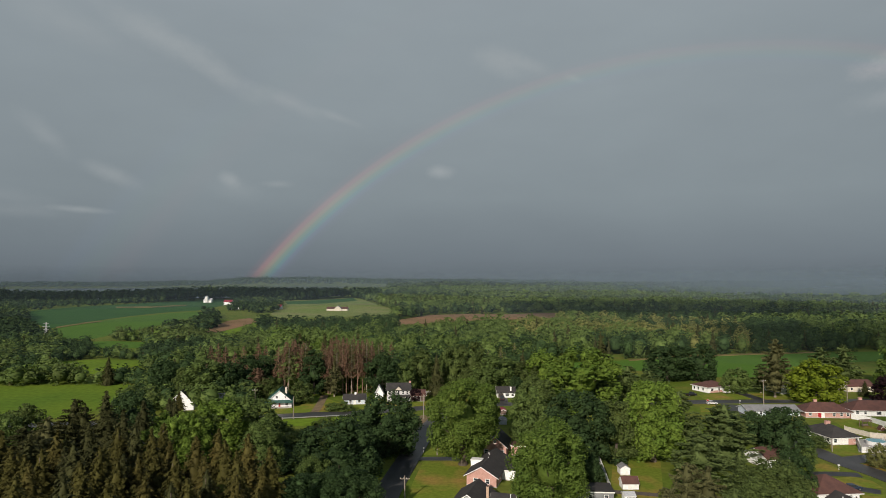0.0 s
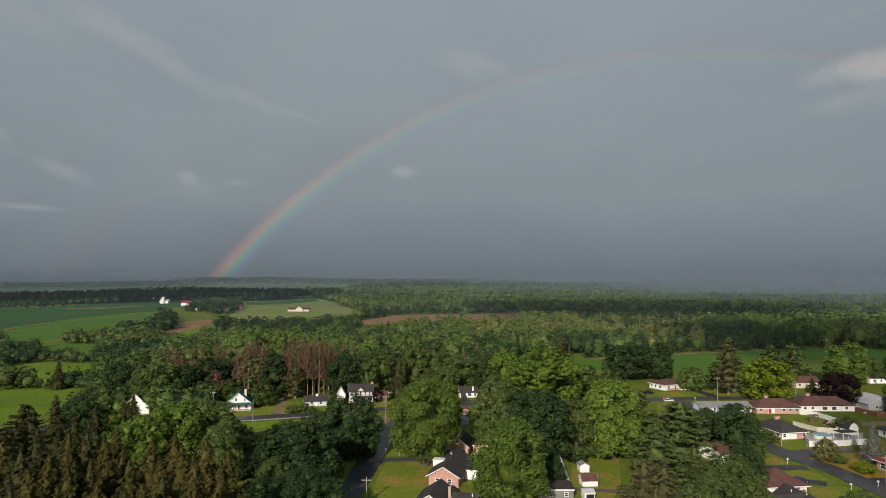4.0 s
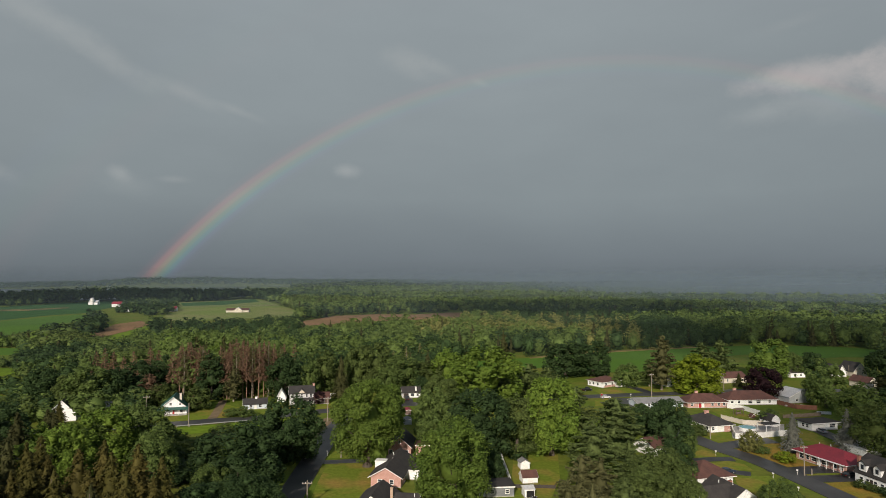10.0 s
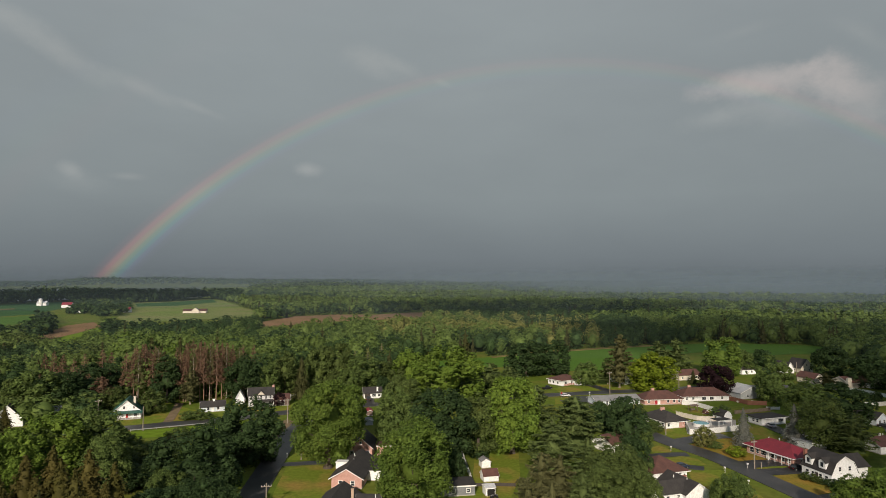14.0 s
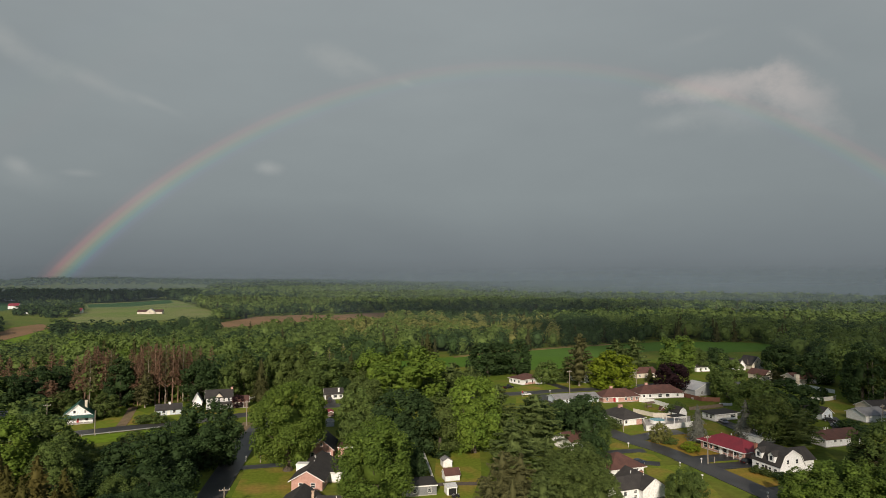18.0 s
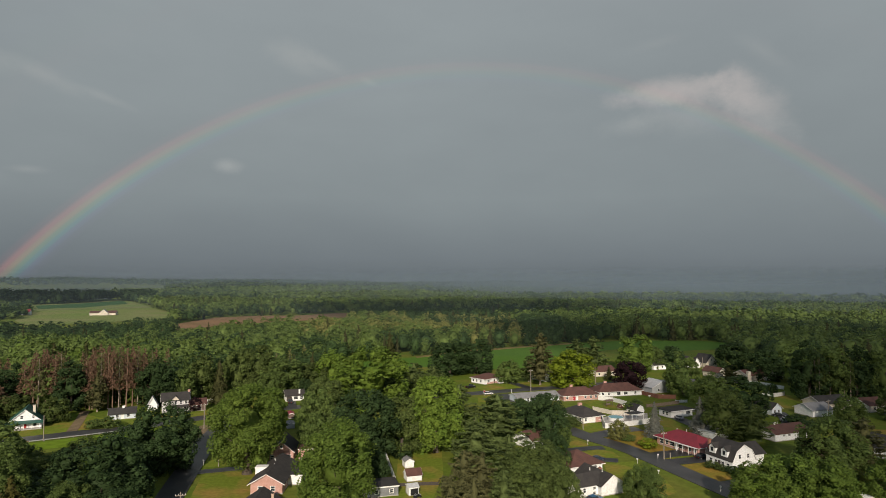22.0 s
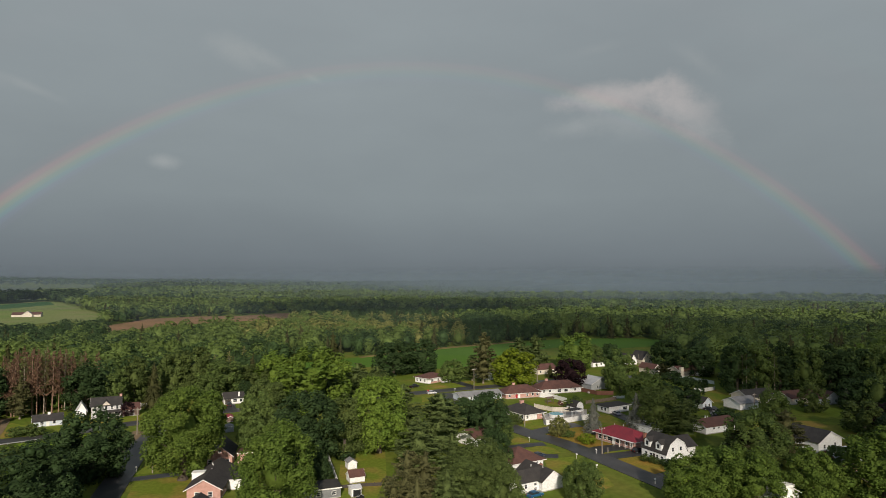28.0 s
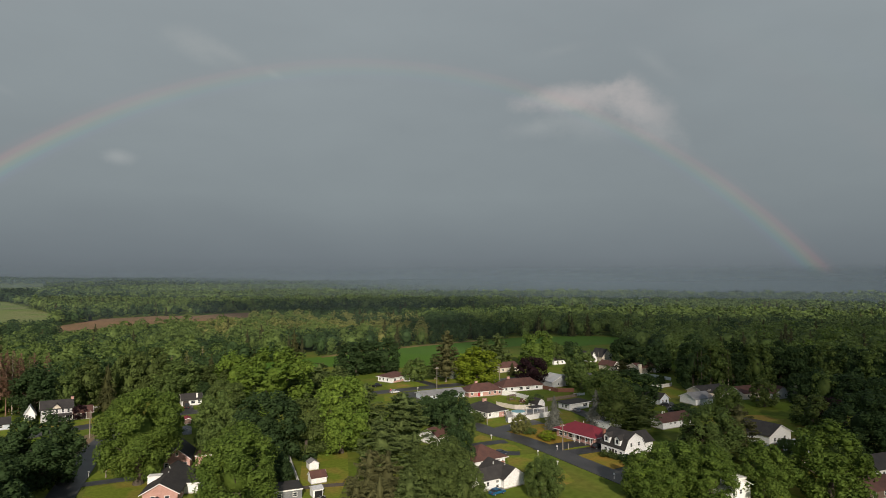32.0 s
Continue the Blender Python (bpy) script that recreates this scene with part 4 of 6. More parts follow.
part("brick_panel", boxes((6.0, -0.07, 0, 8.6, -0.015, 2.4)), PINK_BRICK, h)
chimney(h, 5.0, 8.0, 4.2, 6.2, PINK_BRICK, 1.6, 0.9)
h = house(194.6, 252.3, 5, 13.5, 9, "grey_house", "grey house with pale metal gabled roof", 2.9, 2.9, "gable_y", GREY, ROOF_PALE, front=((0.3, 0.9), (0.7, 0.9)))
h = house(244.8, 315.9, 0, 9.0, 9, "white_cottage", "white cottage with dark roof under trees", 3.0, 2.8, "gable_x", WHITE, ROOF_DARK, front=((0.3, 1.0), (0.7, 1.0)))
h = house(271.8, 313.3, 5, 6.1, 9, "white_cottage", "white steep-gabled cottage near the woods", 2.6, 4.0, "gable_y", WHITE, ROOF_DARK, front=((0.5, 1.0),))
h = house(283.4, 314.9, 5, 9.0, 10, "cottage", "beige gabled cottage near the woods", 3.0, 4.6, "gable_y", CREAM, ROOF_DARK, front=((0.5, 3.8, 0.8, 1.0), (0.3, 1.0), (0.7, 1.0)))
h = house(259.6, 279.3, 5, 6.0, 11, "small_house", "pale gabled house with brown roof", 3.0, 2.4, "gable_y", CREAM, ROOF_BROWN, front=((0.5, 1.0),))
h = house(267.1, 266.0, -3, 23.9, 10, "long_house", "long cream house with dark brown roof and chimney", 3.0, 2.2, "gable_x", CREAM, ROOF_BROWN, front=((0.3, 1.0), (0.8, 1.0), (0.92, 1.0)))
shell(h, 10.5, -2.5, 6.5, 6.0, 3.0, 2.6, "gable_y", WHITE, ROOF_BROWN)
for u in (12.4, 13.8, 15.2):
    part("tall_window", boxes((u - 0.35, -2.6, 0.9, u + 0.35, -2.54, 3.4)), GLASS, h)
part("chimney", boxes((-0.5, -0.8, 0, 1.6, 0.6, 5.2)), CREAM, h)
h = house(167.8, 206.1, 5, 11.5, 6.5, "garage", "white flat-roofed garage with a wide door", 2.7, 0.4, "flat", WHITE, ROOF_DARK, doors=(("front", 0.3, 4.6, 2.2, TRIM, "garage_door"),), front=((0.8, 1.1, 2.4, 1.0),), left=((0.4, 1.0), (0.7, 1.0)), over=0.8)
h = house(140.5, 159.6, 8, 9.3, 17, "ranch_house", "brick ranch house with red metal roof and porch", 2.8, 2.4, "hip", PINK_BRICK, ROOF_RED, left=((0.12, 0.7, 1.5, 1.5), (0.25, 0.9), (0.38, 0.9, 1.8, 1.2), (0.6, 0.9, 2.0, 1.2), (0.8, 0.9), (0.92, 0.9)), front=((0.4, 0.9, 1.2, 1.0),), doors=(("left", 0.48, 1.2, 2.1, TRIM, "door"),), over=0.9)
for k in range(4):
    part("porch_post", boxes((-1.3, 0.4 + k * 2.4, 0, -1.15, 0.55 + k * 2.4, 2.7)), TRIM, h)
part("awning", boxes((-1.6, -0.4, 2.62, 0.0, 8.5, 2.72)), TRIM, h)
vent(h, 6.0, 10.0, 5.2)
vent(h, 5.0, 13.0, 5.0)
h = house(160.1, 173.7, 8, 6.6, 9, "shed", "low shed with pale metal roof behind the red-roofed house", 2.3, 0.5, "flat", WHITE, ROOF_PALE, over=0.4)
h = house(138.5, 143.7, 2, 9.0, 10, "gambrel_house", "white gambrel-roofed house with black shingles and dormers", 2.9, 4.6, "gambrel_y", WHITE, ROOF_DARK, front=((0.32, 3.6, 0.8, 1.1), (0.68, 3.6, 0.8, 1.1), (0.26, 0.9, 0.8, 1.0)), left=((0.2, 0.9), (0.4, 0.9), (0.65, 0.9), (0.85, 0.9)), doors=(("left", 0.52, 1.0, 2.1, DOOR_DARK, "door"),), over=0.3)
shell(h, 8.6, 2.5, 6.5, 7.0, 3.6, 2.4, "gable_x", WHITE, ROOF_DARK)
for v in (3.0, 7.6):
    part("dormer", prism(bmesh.new(), [(v - 1.1, 3.7), (v - 1.1, 5.6), (v, 6.5), (v + 1.1, 5.6), (v + 1.1, 3.7)], "x", 0.0, 3.6), WHITE, h)
    part("dormer_roof", prism(bmesh.new(), [(v - 1.4, 5.4), (v, 6.55), (v + 1.4, 5.4), (v + 1.4, 5.55), (v, 6.72), (v - 1.4, 5.55)], "x", -0.3, 3.7), ROOF_DARK, h)
    part("dormer_window", boxes((-0.05, v - 0.45, 4.2, 0.03, v + 0.45, 5.4)), GLASS, h)
chimney(h, 1.0, 9.6, 3.0, 7.2, RED_BRICK, 0.7, 0.7)
h = house(177.6, 165.0, 1, 16.1, 9, "long_house", "long white house with dark brown roof", 2.7, 1.8, "gable_x", WHITE, ROOF_BROWN, front=((0.25, 1.6, 1.0, 0.6), (0.4, 1.6, 1.0, 0.6), (0.68, 1.1, 0.6, 1.1), (0.76, 1.1, 0.6, 1.1), (0.84, 1.1, 0.6, 1.1)))
chimney(h, 4.6, 4.5, 3.8, 5.4, TRIM, 0.5, 0.5)
vent(h, 6.0, 4.5, 4.8)
h = house(209.9, 196.6, 5, 5.7, 9, "small_house", "pale grey-blue house with dark roof", 2.8, 2.0, "gable_y", PALE_BLUE, ROOF_DARK, front=((0.3, 0.9), (0.7, 0.9)), left=((0.3, 0.8), (0.7, 0.8)))
h = house(222.8, 188.8, -3, 10.3, 9, "garage", "white garage with grey gabled roof", 2.8, 2.0, "gable_x", WHITE, ROOF_GREY, doors=(("front", 0.5, 4.5, 2.2, TRIM, "garage_door"),))
h = house(236.8, 196.1, -3, 15.0, 10, "grey_house", "pale house with dark grey roof beside its garage", 3.0, 2.4, "gable_x", CREAM, ROOF_DARK, front=((0.2, 0.9), (0.5, 0.9), (0.8, 0.9)))
h = house(252.7, 187.8, -3, 11.0, 10, "small_house", "cream house with brown roof behind a tree", 2.9, 2.2, "gable_x", CREAM, ROOF_BROWN, front=((0.3, 0.9), (0.75, 0.9)))
h = house(265.5, 181.1, -3, 9.8, 10, "small_house", "white gabled house with a patio near the woods", 2.8, 2.8, "gable_y", WHITE, ROOF_BROWN, front=((0.3, 0.9), (0.7, 0.9)))
h = house(192.4, 133.4, 4, 12.9, 12, "white_house", "white gabled house with black roof between trees", 3.2, 2.9, "gable_y", WHITE, ROOF_DARK, front=((0.25, 1.0), (0.7, 1.0)), left=((0.2, 1.0), (0.5, 1.0)))
h = house(135.4, 104.1, -2, 7.0, 9, "white_house", "white house gable with a raised pale ridge", 4.0, 1.8, "gable_y", WHITE, ROOF_PALE, front=((0.15, 2.0, 0.8, 1.2), (0.5, 2.0, 0.8, 1.0)))
part("ridge_cap", boxes((1.2, -0.7, 5.6, 5.0, 9.3, 6.1)), TRIM, h)
h = house(184.8, 96.9, -6, 11.9, 9, "white_house", "white house with black gabled roof behind leafy trees", 3.2, 2.4, "gable_x", WHITE, ROOF_DARK, front=((0.15, 0.8, 0.7, 1.5), (0.3, 0.8, 0.7, 1.5)), left=((0.3, 1.0), (0.7, 1.0)))
h = house(166.8, 89.3, -6, 13.8, 9, "shed", "brown-roofed outbuilding with pale trim", 2.3, 1.5, "gable_x", BROWN_WALL, ROOF_BROWN, front=((0.2, 0.9), (0.5, 0.9)))
h = house(171.6, 112.0, 0, 7.9, 9, "brick_house", "orange-red brick house behind leafy branches", 5.2, 2.4, "gable_x", RED_BRICK, ROOF_PALE, front=((0.3, 1.0), (0.7, 1.0), (0.5, 3.6)))
h = house(545.9, 331.1, 0, 13.2, 9, "farmhouse", "small white house in a clearing of the woods", 4.5, 3.0, "gable_y", WHITE, ROOF_PALE)
h = house(-193.6, 1035.4, 0, 34.8, 16, "barn", "long pale barn with a central gable in the meadow", 3.4, 3.0, "gable_x", CREAM, ROOF_BROWN)
shell(h, 13, -3.0, 12, 12, 3.6, 4.8, "gable_y", CREAM, ROOF_GREY)
h = house(-371, 1083, 0, 21.6, 16, "barn", "white farm barn with dark roof by the trees", 4.0, 4.0, "gable_x", WHITE, ROOF_DARK)
h = house(-442.8, 1256.3, 0, 16.0, 12, "farmhouse", "white farmhouse with red roof at the farm", 6.0, 4.0, "gable_x", WHITE, ROOF_RED)
h = house(-298.3, 1080.7, 0, 16.7, 12, "farmhouse", "red-roofed farmhouse by a line of trees", 4.5, 3.5, "gable_x", WHITE, ROOF_RED)
h = house(-526.8, 1367.5, 0, 17.4, 12, "barn", "white farm building beside the silo", 5, 4, "gable_x", WHITE, ROOF_PALE)

# ---- trees ----
NO_QUADS = np.zeros((0, 4), np.int32)


def ico_arrays(level):
    bm = bmesh.new()
    bmesh.ops.create_icosphere(bm, subdivisions=level, radius=1)
    v = np.array([p.co[:] for p in bm.verts])
    f = np.array([[p.index for p in fa.verts] for fa in bm.faces])
    bm.free()
    return v, f


ICO1, ICO2 = ico_arrays(1), ico_arrays(2)


def unit(v):
    return v / np.maximum(np.linalg.norm(v, axis=1, keepdims=True), 1e-9)


def leaves(rng, centres, normals, size, stretch=1.0, hang=0.0, along=None):
    """Leaf sprays: small three-cornered blades about the centres, facing along the normals."""
    n = len(centres)
    t1 = unit(np.cross(normals, rng.normal(size=(n, 3))))
    if along is not None:
        t1 = unit(along + t1 * 0.35)
    if hang:
        t1 = unit(t1 * (1 - hang) + np.array([0, 0, -1.0]) * hang)
    t2 = unit(np.cross(normals, t1))
    s = size * rng.uniform(0.6, 1.4, (n, 1))
    a, b = t1 * s * stretch, t2 * s
    V = np.stack([centres - a * 0.9, centres + a * 0.6 - b, centres + a * 0.7 + b], 1).reshape(-1, 3)
    return V, np.arange(3 * n).reshape(n, 3)


def lobed_crown(rng, h, r, low, lobes, lobe, count, size, hang=0.0, full=2.6, half_only=False, ragged=0.17, heart=0.5, core=0.4, stout=1.0, jut=0.15):
    """A leafy crown: rounded boughs of many sizes on an uneven dome, each covered with small sprays, dark gaps between them.
    stout: how much the tree's width is stretched against its height later on, so that the boughs come out round."""
    shape = np.array([1, 1, stout])
    mid, half = h * (1 + low) / 2, h * (1 - low) / 2
    i = np.arange(lobes)
    z = 1 - 2 * (i + 0.5) / lobes
    if half_only:
        z = 1 - 1.25 * (i + 0.5) / lobes
    a = i * 2.39996 + rng.uniform(0, math.tau)
    d = unit(np.stack([np.sqrt(1 - z * z) * np.cos(a), np.sqrt(1 - z * z) * np.sin(a), z], 1) + rng.normal(0, 0.13, (lobes, 3)))
    squeeze = rng.uniform(0.9, 1.1, 2)

    def dome(v):
        p = np.where(v[:, 2] < 0, full, 2.0)
        e = v.copy()
        e[:, :2] = unit(v[:, :2] + 1e-6) * ((1 - np.minimum(np.abs(v[:, 2]), 0.999) ** p) ** (1 / p))[:, None] * squeeze
        return e * np.array([r, r, half])

    s = r * lobe * rng.uniform(0.6, 1.4, lobes) / stout ** 0.35
    reach = rng.uniform(1 - jut, 1 + jut, lobes) * (1 - 0.55 * s / r)
    c = dome(d) * reach[:, None] + np.array([0, 0, mid])
    pick = rng.choice(lobes, int(count * 1.5), p=s ** 2 / (s ** 2).sum())
    out = unit(dome(d))[pick]
    w = unit(rng.normal(size=(len(pick), 3)) + out * 0.7 + np.array([0, 0, 0.35]))
    depth = 1 - np.abs(rng.normal(0, ragged, (len(pick), 1))) + (rng.random((len(pick), 1)) < 0.06) * 0.2
    pos = c[pick] + w * s[pick, None] * depth * shape
    near = np.full(len(pos), 9.0)
    for k in range(lobes):
        q = np.linalg.norm((pos - c[k]) / shape, axis=1) / s[k]
        q[pick == k] = 9.0
        near = np.minimum(near, q)
    ok = np.nonzero(near > 0.62)[0][:count]
    pos, w = pos[ok], w[ok]
    V, L3 = leaves(rng, pos, unit(w + rng.normal(size=w.shape) * 0.6), size, 1.15, hang)
    iv, fi = ICO1
    W = (c[:, None] + iv[None] * shape * (s * heart)[:, None, None] * rng.uniform(0.85, 1.15, (lobes, len(iv), 1))).reshape(-1, 3)
    Tf = (fi[None] + (np.arange(lobes) * len(iv))[:, None, None]).reshape(-1, 3) + len(V)
    if not heart:
        W, Tf = np.zeros((0, 3)), np.zeros((0, 3), np.int32)
    jv, fj = ICO2 if lobes > 5 else ICO1
    X = dome(jv) * core * rng.uniform(0.93, 1.07, (len(jv), 1)) + np.array([0, 0, mid])
    return np.concatenate([V, W, X]), NO_QUADS, np.concatenate([L3, Tf, fj + len(V) + len(W)])


def boughs(rng, h, low, top, tiers, per, reach, rise, droop, count, size, stretch, spread=0.22, inner=0.15, heart=0.45, tip=0.0):
    """A conifer's crown: whorls of separate boughs, each a feathered spray round its stem."""
    f = np.repeat((np.arange(tiers) + 0.5) / tiers, per)
    n = len(f)
    f = np.clip(f + rng.normal(0, 0.25 / tiers, n), 0.0, 1.0)
    az = rng.uniform(0, math.tau, n)
    L = reach(f) * rng.uniform(0.72, 1.18, n)
    z0 = h * (low + (top - low) * f)
    k = rng.choice(n, count, p=(L + 0.12) ** 1.25 / ((L + 0.12) ** 1.25).sum())
    q = inner + (1 - inner) * rng.random(count) ** (0.6 if tip else 0.8)
    side = rng.normal(0, 1, count) * spread * L[k] * (1.05 - 0.75 * q)
    out = np.stack([np.cos(az[k]), np.sin(az[k]), np.zeros(count)], 1)
    across = np.stack([-np.sin(az[k]), np.cos(az[k]), np.zeros(count)], 1)
    slope = rise - 2 * droop * q
    zz = z0[k] + L[k] * (rise * q - droop * q * q) - np.abs(side) * 0.35 + rng.normal(0, 0.05, count)
    pos = out * (L[k] * q)[:, None] + across * side[:, None] + np.array([0, 0, 1.0]) * zz[:, None]
    along = unit(out + across * (np.sign(side) * 0.7)[:, None] + np.array([0, 0, 1.0]) * (slope - 0.15)[:, None])
    nrm = unit(np.array([0, 0, 0.75]) + out * 0.65 + rng.normal(size=(count, 3)) * 0.42)
    V, L3 = leaves(rng, pos, nrm, size, stretch, 0.0, along)
    if not heart:
        return V, NO_QUADS, L3
    m, rows, W, T2 = 14, 12, [], []
    for i in range(rows + 1):
        fa = i / rows
        for j in range(m):
            rr = float(reach(np.array(fa))) * heart * rng.uniform(0.75, 1.2)
            W.append((math.cos(j * math.tau / m) * rr, math.sin(j * math.tau / m) * rr, h * (low + (top - low) * fa) - 0.15 * rr))
    for i in range(rows):
        for j in range(m):
            p, g = i * m + j, i * m + (j + 1) % m
            T2 += [(p, g, g + m), (p, g + m, p + m)]
    return np.concatenate([V, np.array(W)]), NO_QUADS, np.concatenate([L3, np.array(T2) + len(V)])


def crown_arrays(kind, seed, detail=1.0, stout=1.0):
    """Corners, four-sided and three-sided faces of one crown, 10 m high and about 3 m in radius before scaling."""
    rng = np.random.default_rng(seed)
    h = 10.0
    fine = math.sqrt(detail)
    if kind == "round":
        return lobed_crown(rng, h, 3.02, -0.04, int(64 * detail ** 0.35), 0.31, int(7000 * detail), 0.125 / fine, stout=stout)
    if kind == "tall":
        return lobed_crown(rng, h, 2.9, -0.02, int(72 * detail ** 0.35), 0.28, int(7000 * detail), 0.125 / fine, full=3.2, stout=stout)
    if kind == "willow":
        return lobed_crown(rng, h, 2.95, 0.10, 74, 0.28, int(7200 * detail), 0.135 / fine, 0.35, 2.2, ragged=0.20, stout=stout)
    if kind == "shrub":
        return lobed_crown(rng, h, 3.3, 0.0, 26, 0.40, int(1900 * detail), 0.21 / fine, stout=stout)
    if kind == "spruce":
        return boughs(rng, h, 0.03, 0.985, 22, 11, lambda f: 3.0 * (1 - f) ** 0.88 + 0.05, 0.10, 0.42, int(4200 * detail), 0.095 / fine, 2.3, 0.20, 0.12, 0.50)
    if kind == "pine":
        return boughs(rng, h, 0.12, 0.97, 13, 7, lambda f: 3.1 * (1 - f ** 1.7) ** 0.75 + 0.22, 0.30, 0.12, int(6400 * detail), 0.105 / fine, 1.9, 0.24, 0.25, 0.34, 1.0)
    return boughs(rng, h, 0.33, 0.985, 15, 8, lambda f: 2.3 * (1 - f ** 1.5) ** 0.8 + 0.15, 0.08, 0.16, int(2600 * detail), 0.085 / fine, 2.0, 0.22, 0.20, 0.0, 1.0)


def trunk_mesh(kind, seed, mat):
    rng = random.Random(seed)
    bm = bmesh.new()
    top = {"round": 5.5, "tall": 6.5, "willow": 5.5, "shrub": 2.5, "spruce": 9.0, "pine": 9.2, "bare": 9.7}[kind]
    r = {"round": 0.30, "tall": 0.26, "willow": 0.34, "shrub": 0.14, "spruce": 0.22, "pine": 0.22, "bare": 0.20}[kind]
    rod(bm, (0, 0, -0.15), (0, 0, 0.5), r * 1.5, r, 9)
    mid = (rng.uniform(-0.15, 0.15), rng.uniform(-0.15, 0.15), top * 0.5)
    rod(bm, (0, 0, 0.5), mid, r, r * 0.78, 9)
    rod(bm, mid, (mid[0] * 1.5, mid[1] * 1.5, top), r * 0.78, r * 0.2, 9)
    if kind in ("round", "tall", "willow", "shrub"):
        for k in range(6):
            a, z = k * math.tau / 6 + rng.uniform(-0.4, 0.4), top * rng.uniform(0.38, 0.72)
            e = (math.cos(a) * rng.uniform(1.2, 1.9), math.sin(a) * rng.uniform(1.2, 1.9), z + rng.uniform(1.4, 2.6))
            rod(bm, (mid[0] * z / top, mid[1] * z / top, z), e, r * 0.42, r * 0.10, 6)
    else:
        for k in range(34 if kind == "bare" else 10):
            a, z = rng.uniform(0, math.tau), top * rng.uniform(0.30, 0.92)
            L = (1 - z / 11) * rng.uniform(0.8, 1.8)
            rod(bm, (0, 0, z), (math.cos(a) * L, math.sin(a) * L, z + L * 0.15), r * 0.22, r * 0.06, 5)
    return mesh_of("trunk", bm, mat)


KIND_WORDS = {"round": ("deciduous_tree", "broad round-crowned"), "tall": ("deciduous_tree", "tall full-crowned"), "willow": ("willow_tree", "big drooping"), "shrub": ("shrub", "low rounded"), "spruce": ("spruce_tree", "tall conical"), "pine": ("pine_tree", "tall uneven"), "bare": ("dying_pine_tree", "tall half-bare dying")}
COLOUR_WORDS = {"willow": "yellowish green", "dark": "dark green", "mid": "mid-green", "fresh": "fresh green", "light": "bright green", "olive": "olive-green", "yellow": "sunlit yellow-green", "tan": "pale tan-green", "purple": "dark purple-leaved", "needle": "dark green", "needle_olive": "olive-green", "needle_brown": "brownish green", "needle_blue": "silvery blue-green", "rust": "rust-brown", "needle_dim": "dark olive-green", "needle_rusty": "brownish dark green"}
tree_meshes, tree_count = {}, {}


def tree(kind, x, y, h, w, mat):
    """A tree that stands at x, y with its height and crown width in metres."""
    tree_count[kind] = k = tree_count.get(kind, -1) + 1
    seed = {"round": 3, "tall": 2, "spruce": 3, "pine": 3, "bare": 2}.get(kind, 1)
    far = math.hypot(x, y)
    detail = 1.8 if far < 165 else 1.1 if far < 255 else 0.5
    if kind == "willow":
        detail = 2.6
    if kind == "bare":
        detail = 0.7
    stout = min((0.9, 1.4, 1.9), key=lambda q: abs(q - (w / 6.9) / (h / 10)))
    key = (kind, k % seed, mat, detail, stout)
    if key not in tree_meshes:
        V, Q, T2 = crown_arrays(kind, 100 + 7 * (k % seed) + len(kind), detail, stout)
        bark = BARK_RED if mat == "rust" else BARK_PALE if kind in ("pine", "bare") else BARK
        tree_meshes[key] = arrays_mesh("crown", V, Q, T2, [LEAF[mat]]), trunk_mesh(kind, 5 + k % seed, bark)
    crown, trunk = tree_meshes[key]
    name, words = KIND_WORDS[kind]
    sort = {"shrub": "shrub in a garden"}.get(kind, {"spruce_tree": "spruce", "pine_tree": "white pine", "dying_pine_tree": "pine", "willow_tree": "willow"}.get(name, "leafy tree"))
    ob = thing(name, x, y, (k * 77) % 360, f"{words} {COLOUR_WORDS[mat]} {sort} standing in grass", "shrub" if kind == "shrub" else "tree", {"spruce": "spruces", "bare": "stand of dying pines", "pine": "garden pines", "shrub": "garden shrubs"}.get(kind, "leafy trees round the gardens"))
    ob.scale = (w / (5.6 if kind == "spruce" else 6.9),) * 2 + (h / 10.0,)
    part("trunk", trunk, None, ob)
    part("crown", crown, None, ob)
    return ob


def broad(x, y, h, w, mat):
    return tree("round", x, y, h, w, mat)


def tall(x, y, h, w, mat):
    return tree("tall", x, y, h, w, mat)


def willow(x, y, h, w, mat):
    return tree("willow", x, y, h, w, mat)


def spruce(x, y, h, w, mat):
    return tree("spruce", x, y, h, w, mat)


def pine(x, y, h, w, mat):
    return tree("pine", x, y, h, w, mat)


def bare(x, y, h, w, mat):
    return tree("bare", x, y, h, w, mat)


def shrub(x, y, h, w, mat):
    return tree("shrub", x, y, h, w, mat)


spruce(-99, 184, 23.0, 15.4, "needle")
spruce(-86, 180, 21.0, 14.9, "needle")
spruce(-81, 189, 20.0, 13.1, "needle")
spruce(-83, 163, 22.0, 14.6, "needle")
spruce(-90, 131, 21.0, 16.2, "needle_dim")
spruce(-83, 130, 21.0, 15.0, "needle_dim")
spruce(-77, 131, 22.0, 14.8, "needle")
spruce(-72, 132, 21.0, 13.1, "needle_dim")
spruce(-64, 126, 21.0, 13.8, "needle")
spruce(-63, 137, 21.0, 13.8, "needle_dim")
spruce(-55, 140, 21.0, 15.5, "needle_rusty")
spruce(-51, 143, 22.0, 15.5, "needle_rusty")
spruce(-44, 142, 21.0, 16.1, "needle_rusty")
spruce(-38, 138, 19.0, 14.0, "needle_dim")
spruce(-55, 129, 20.0, 13.7, "needle_dim")
spruce(-76, 112, 21.0, 16.2, "needle_dim")
spruce(-68, 113, 21.0, 15.9, "needle")
spruce(-59, 111, 21.0, 15.2, "needle_dim")
spruce(-53, 112, 21.0, 15.0, "needle_rusty")
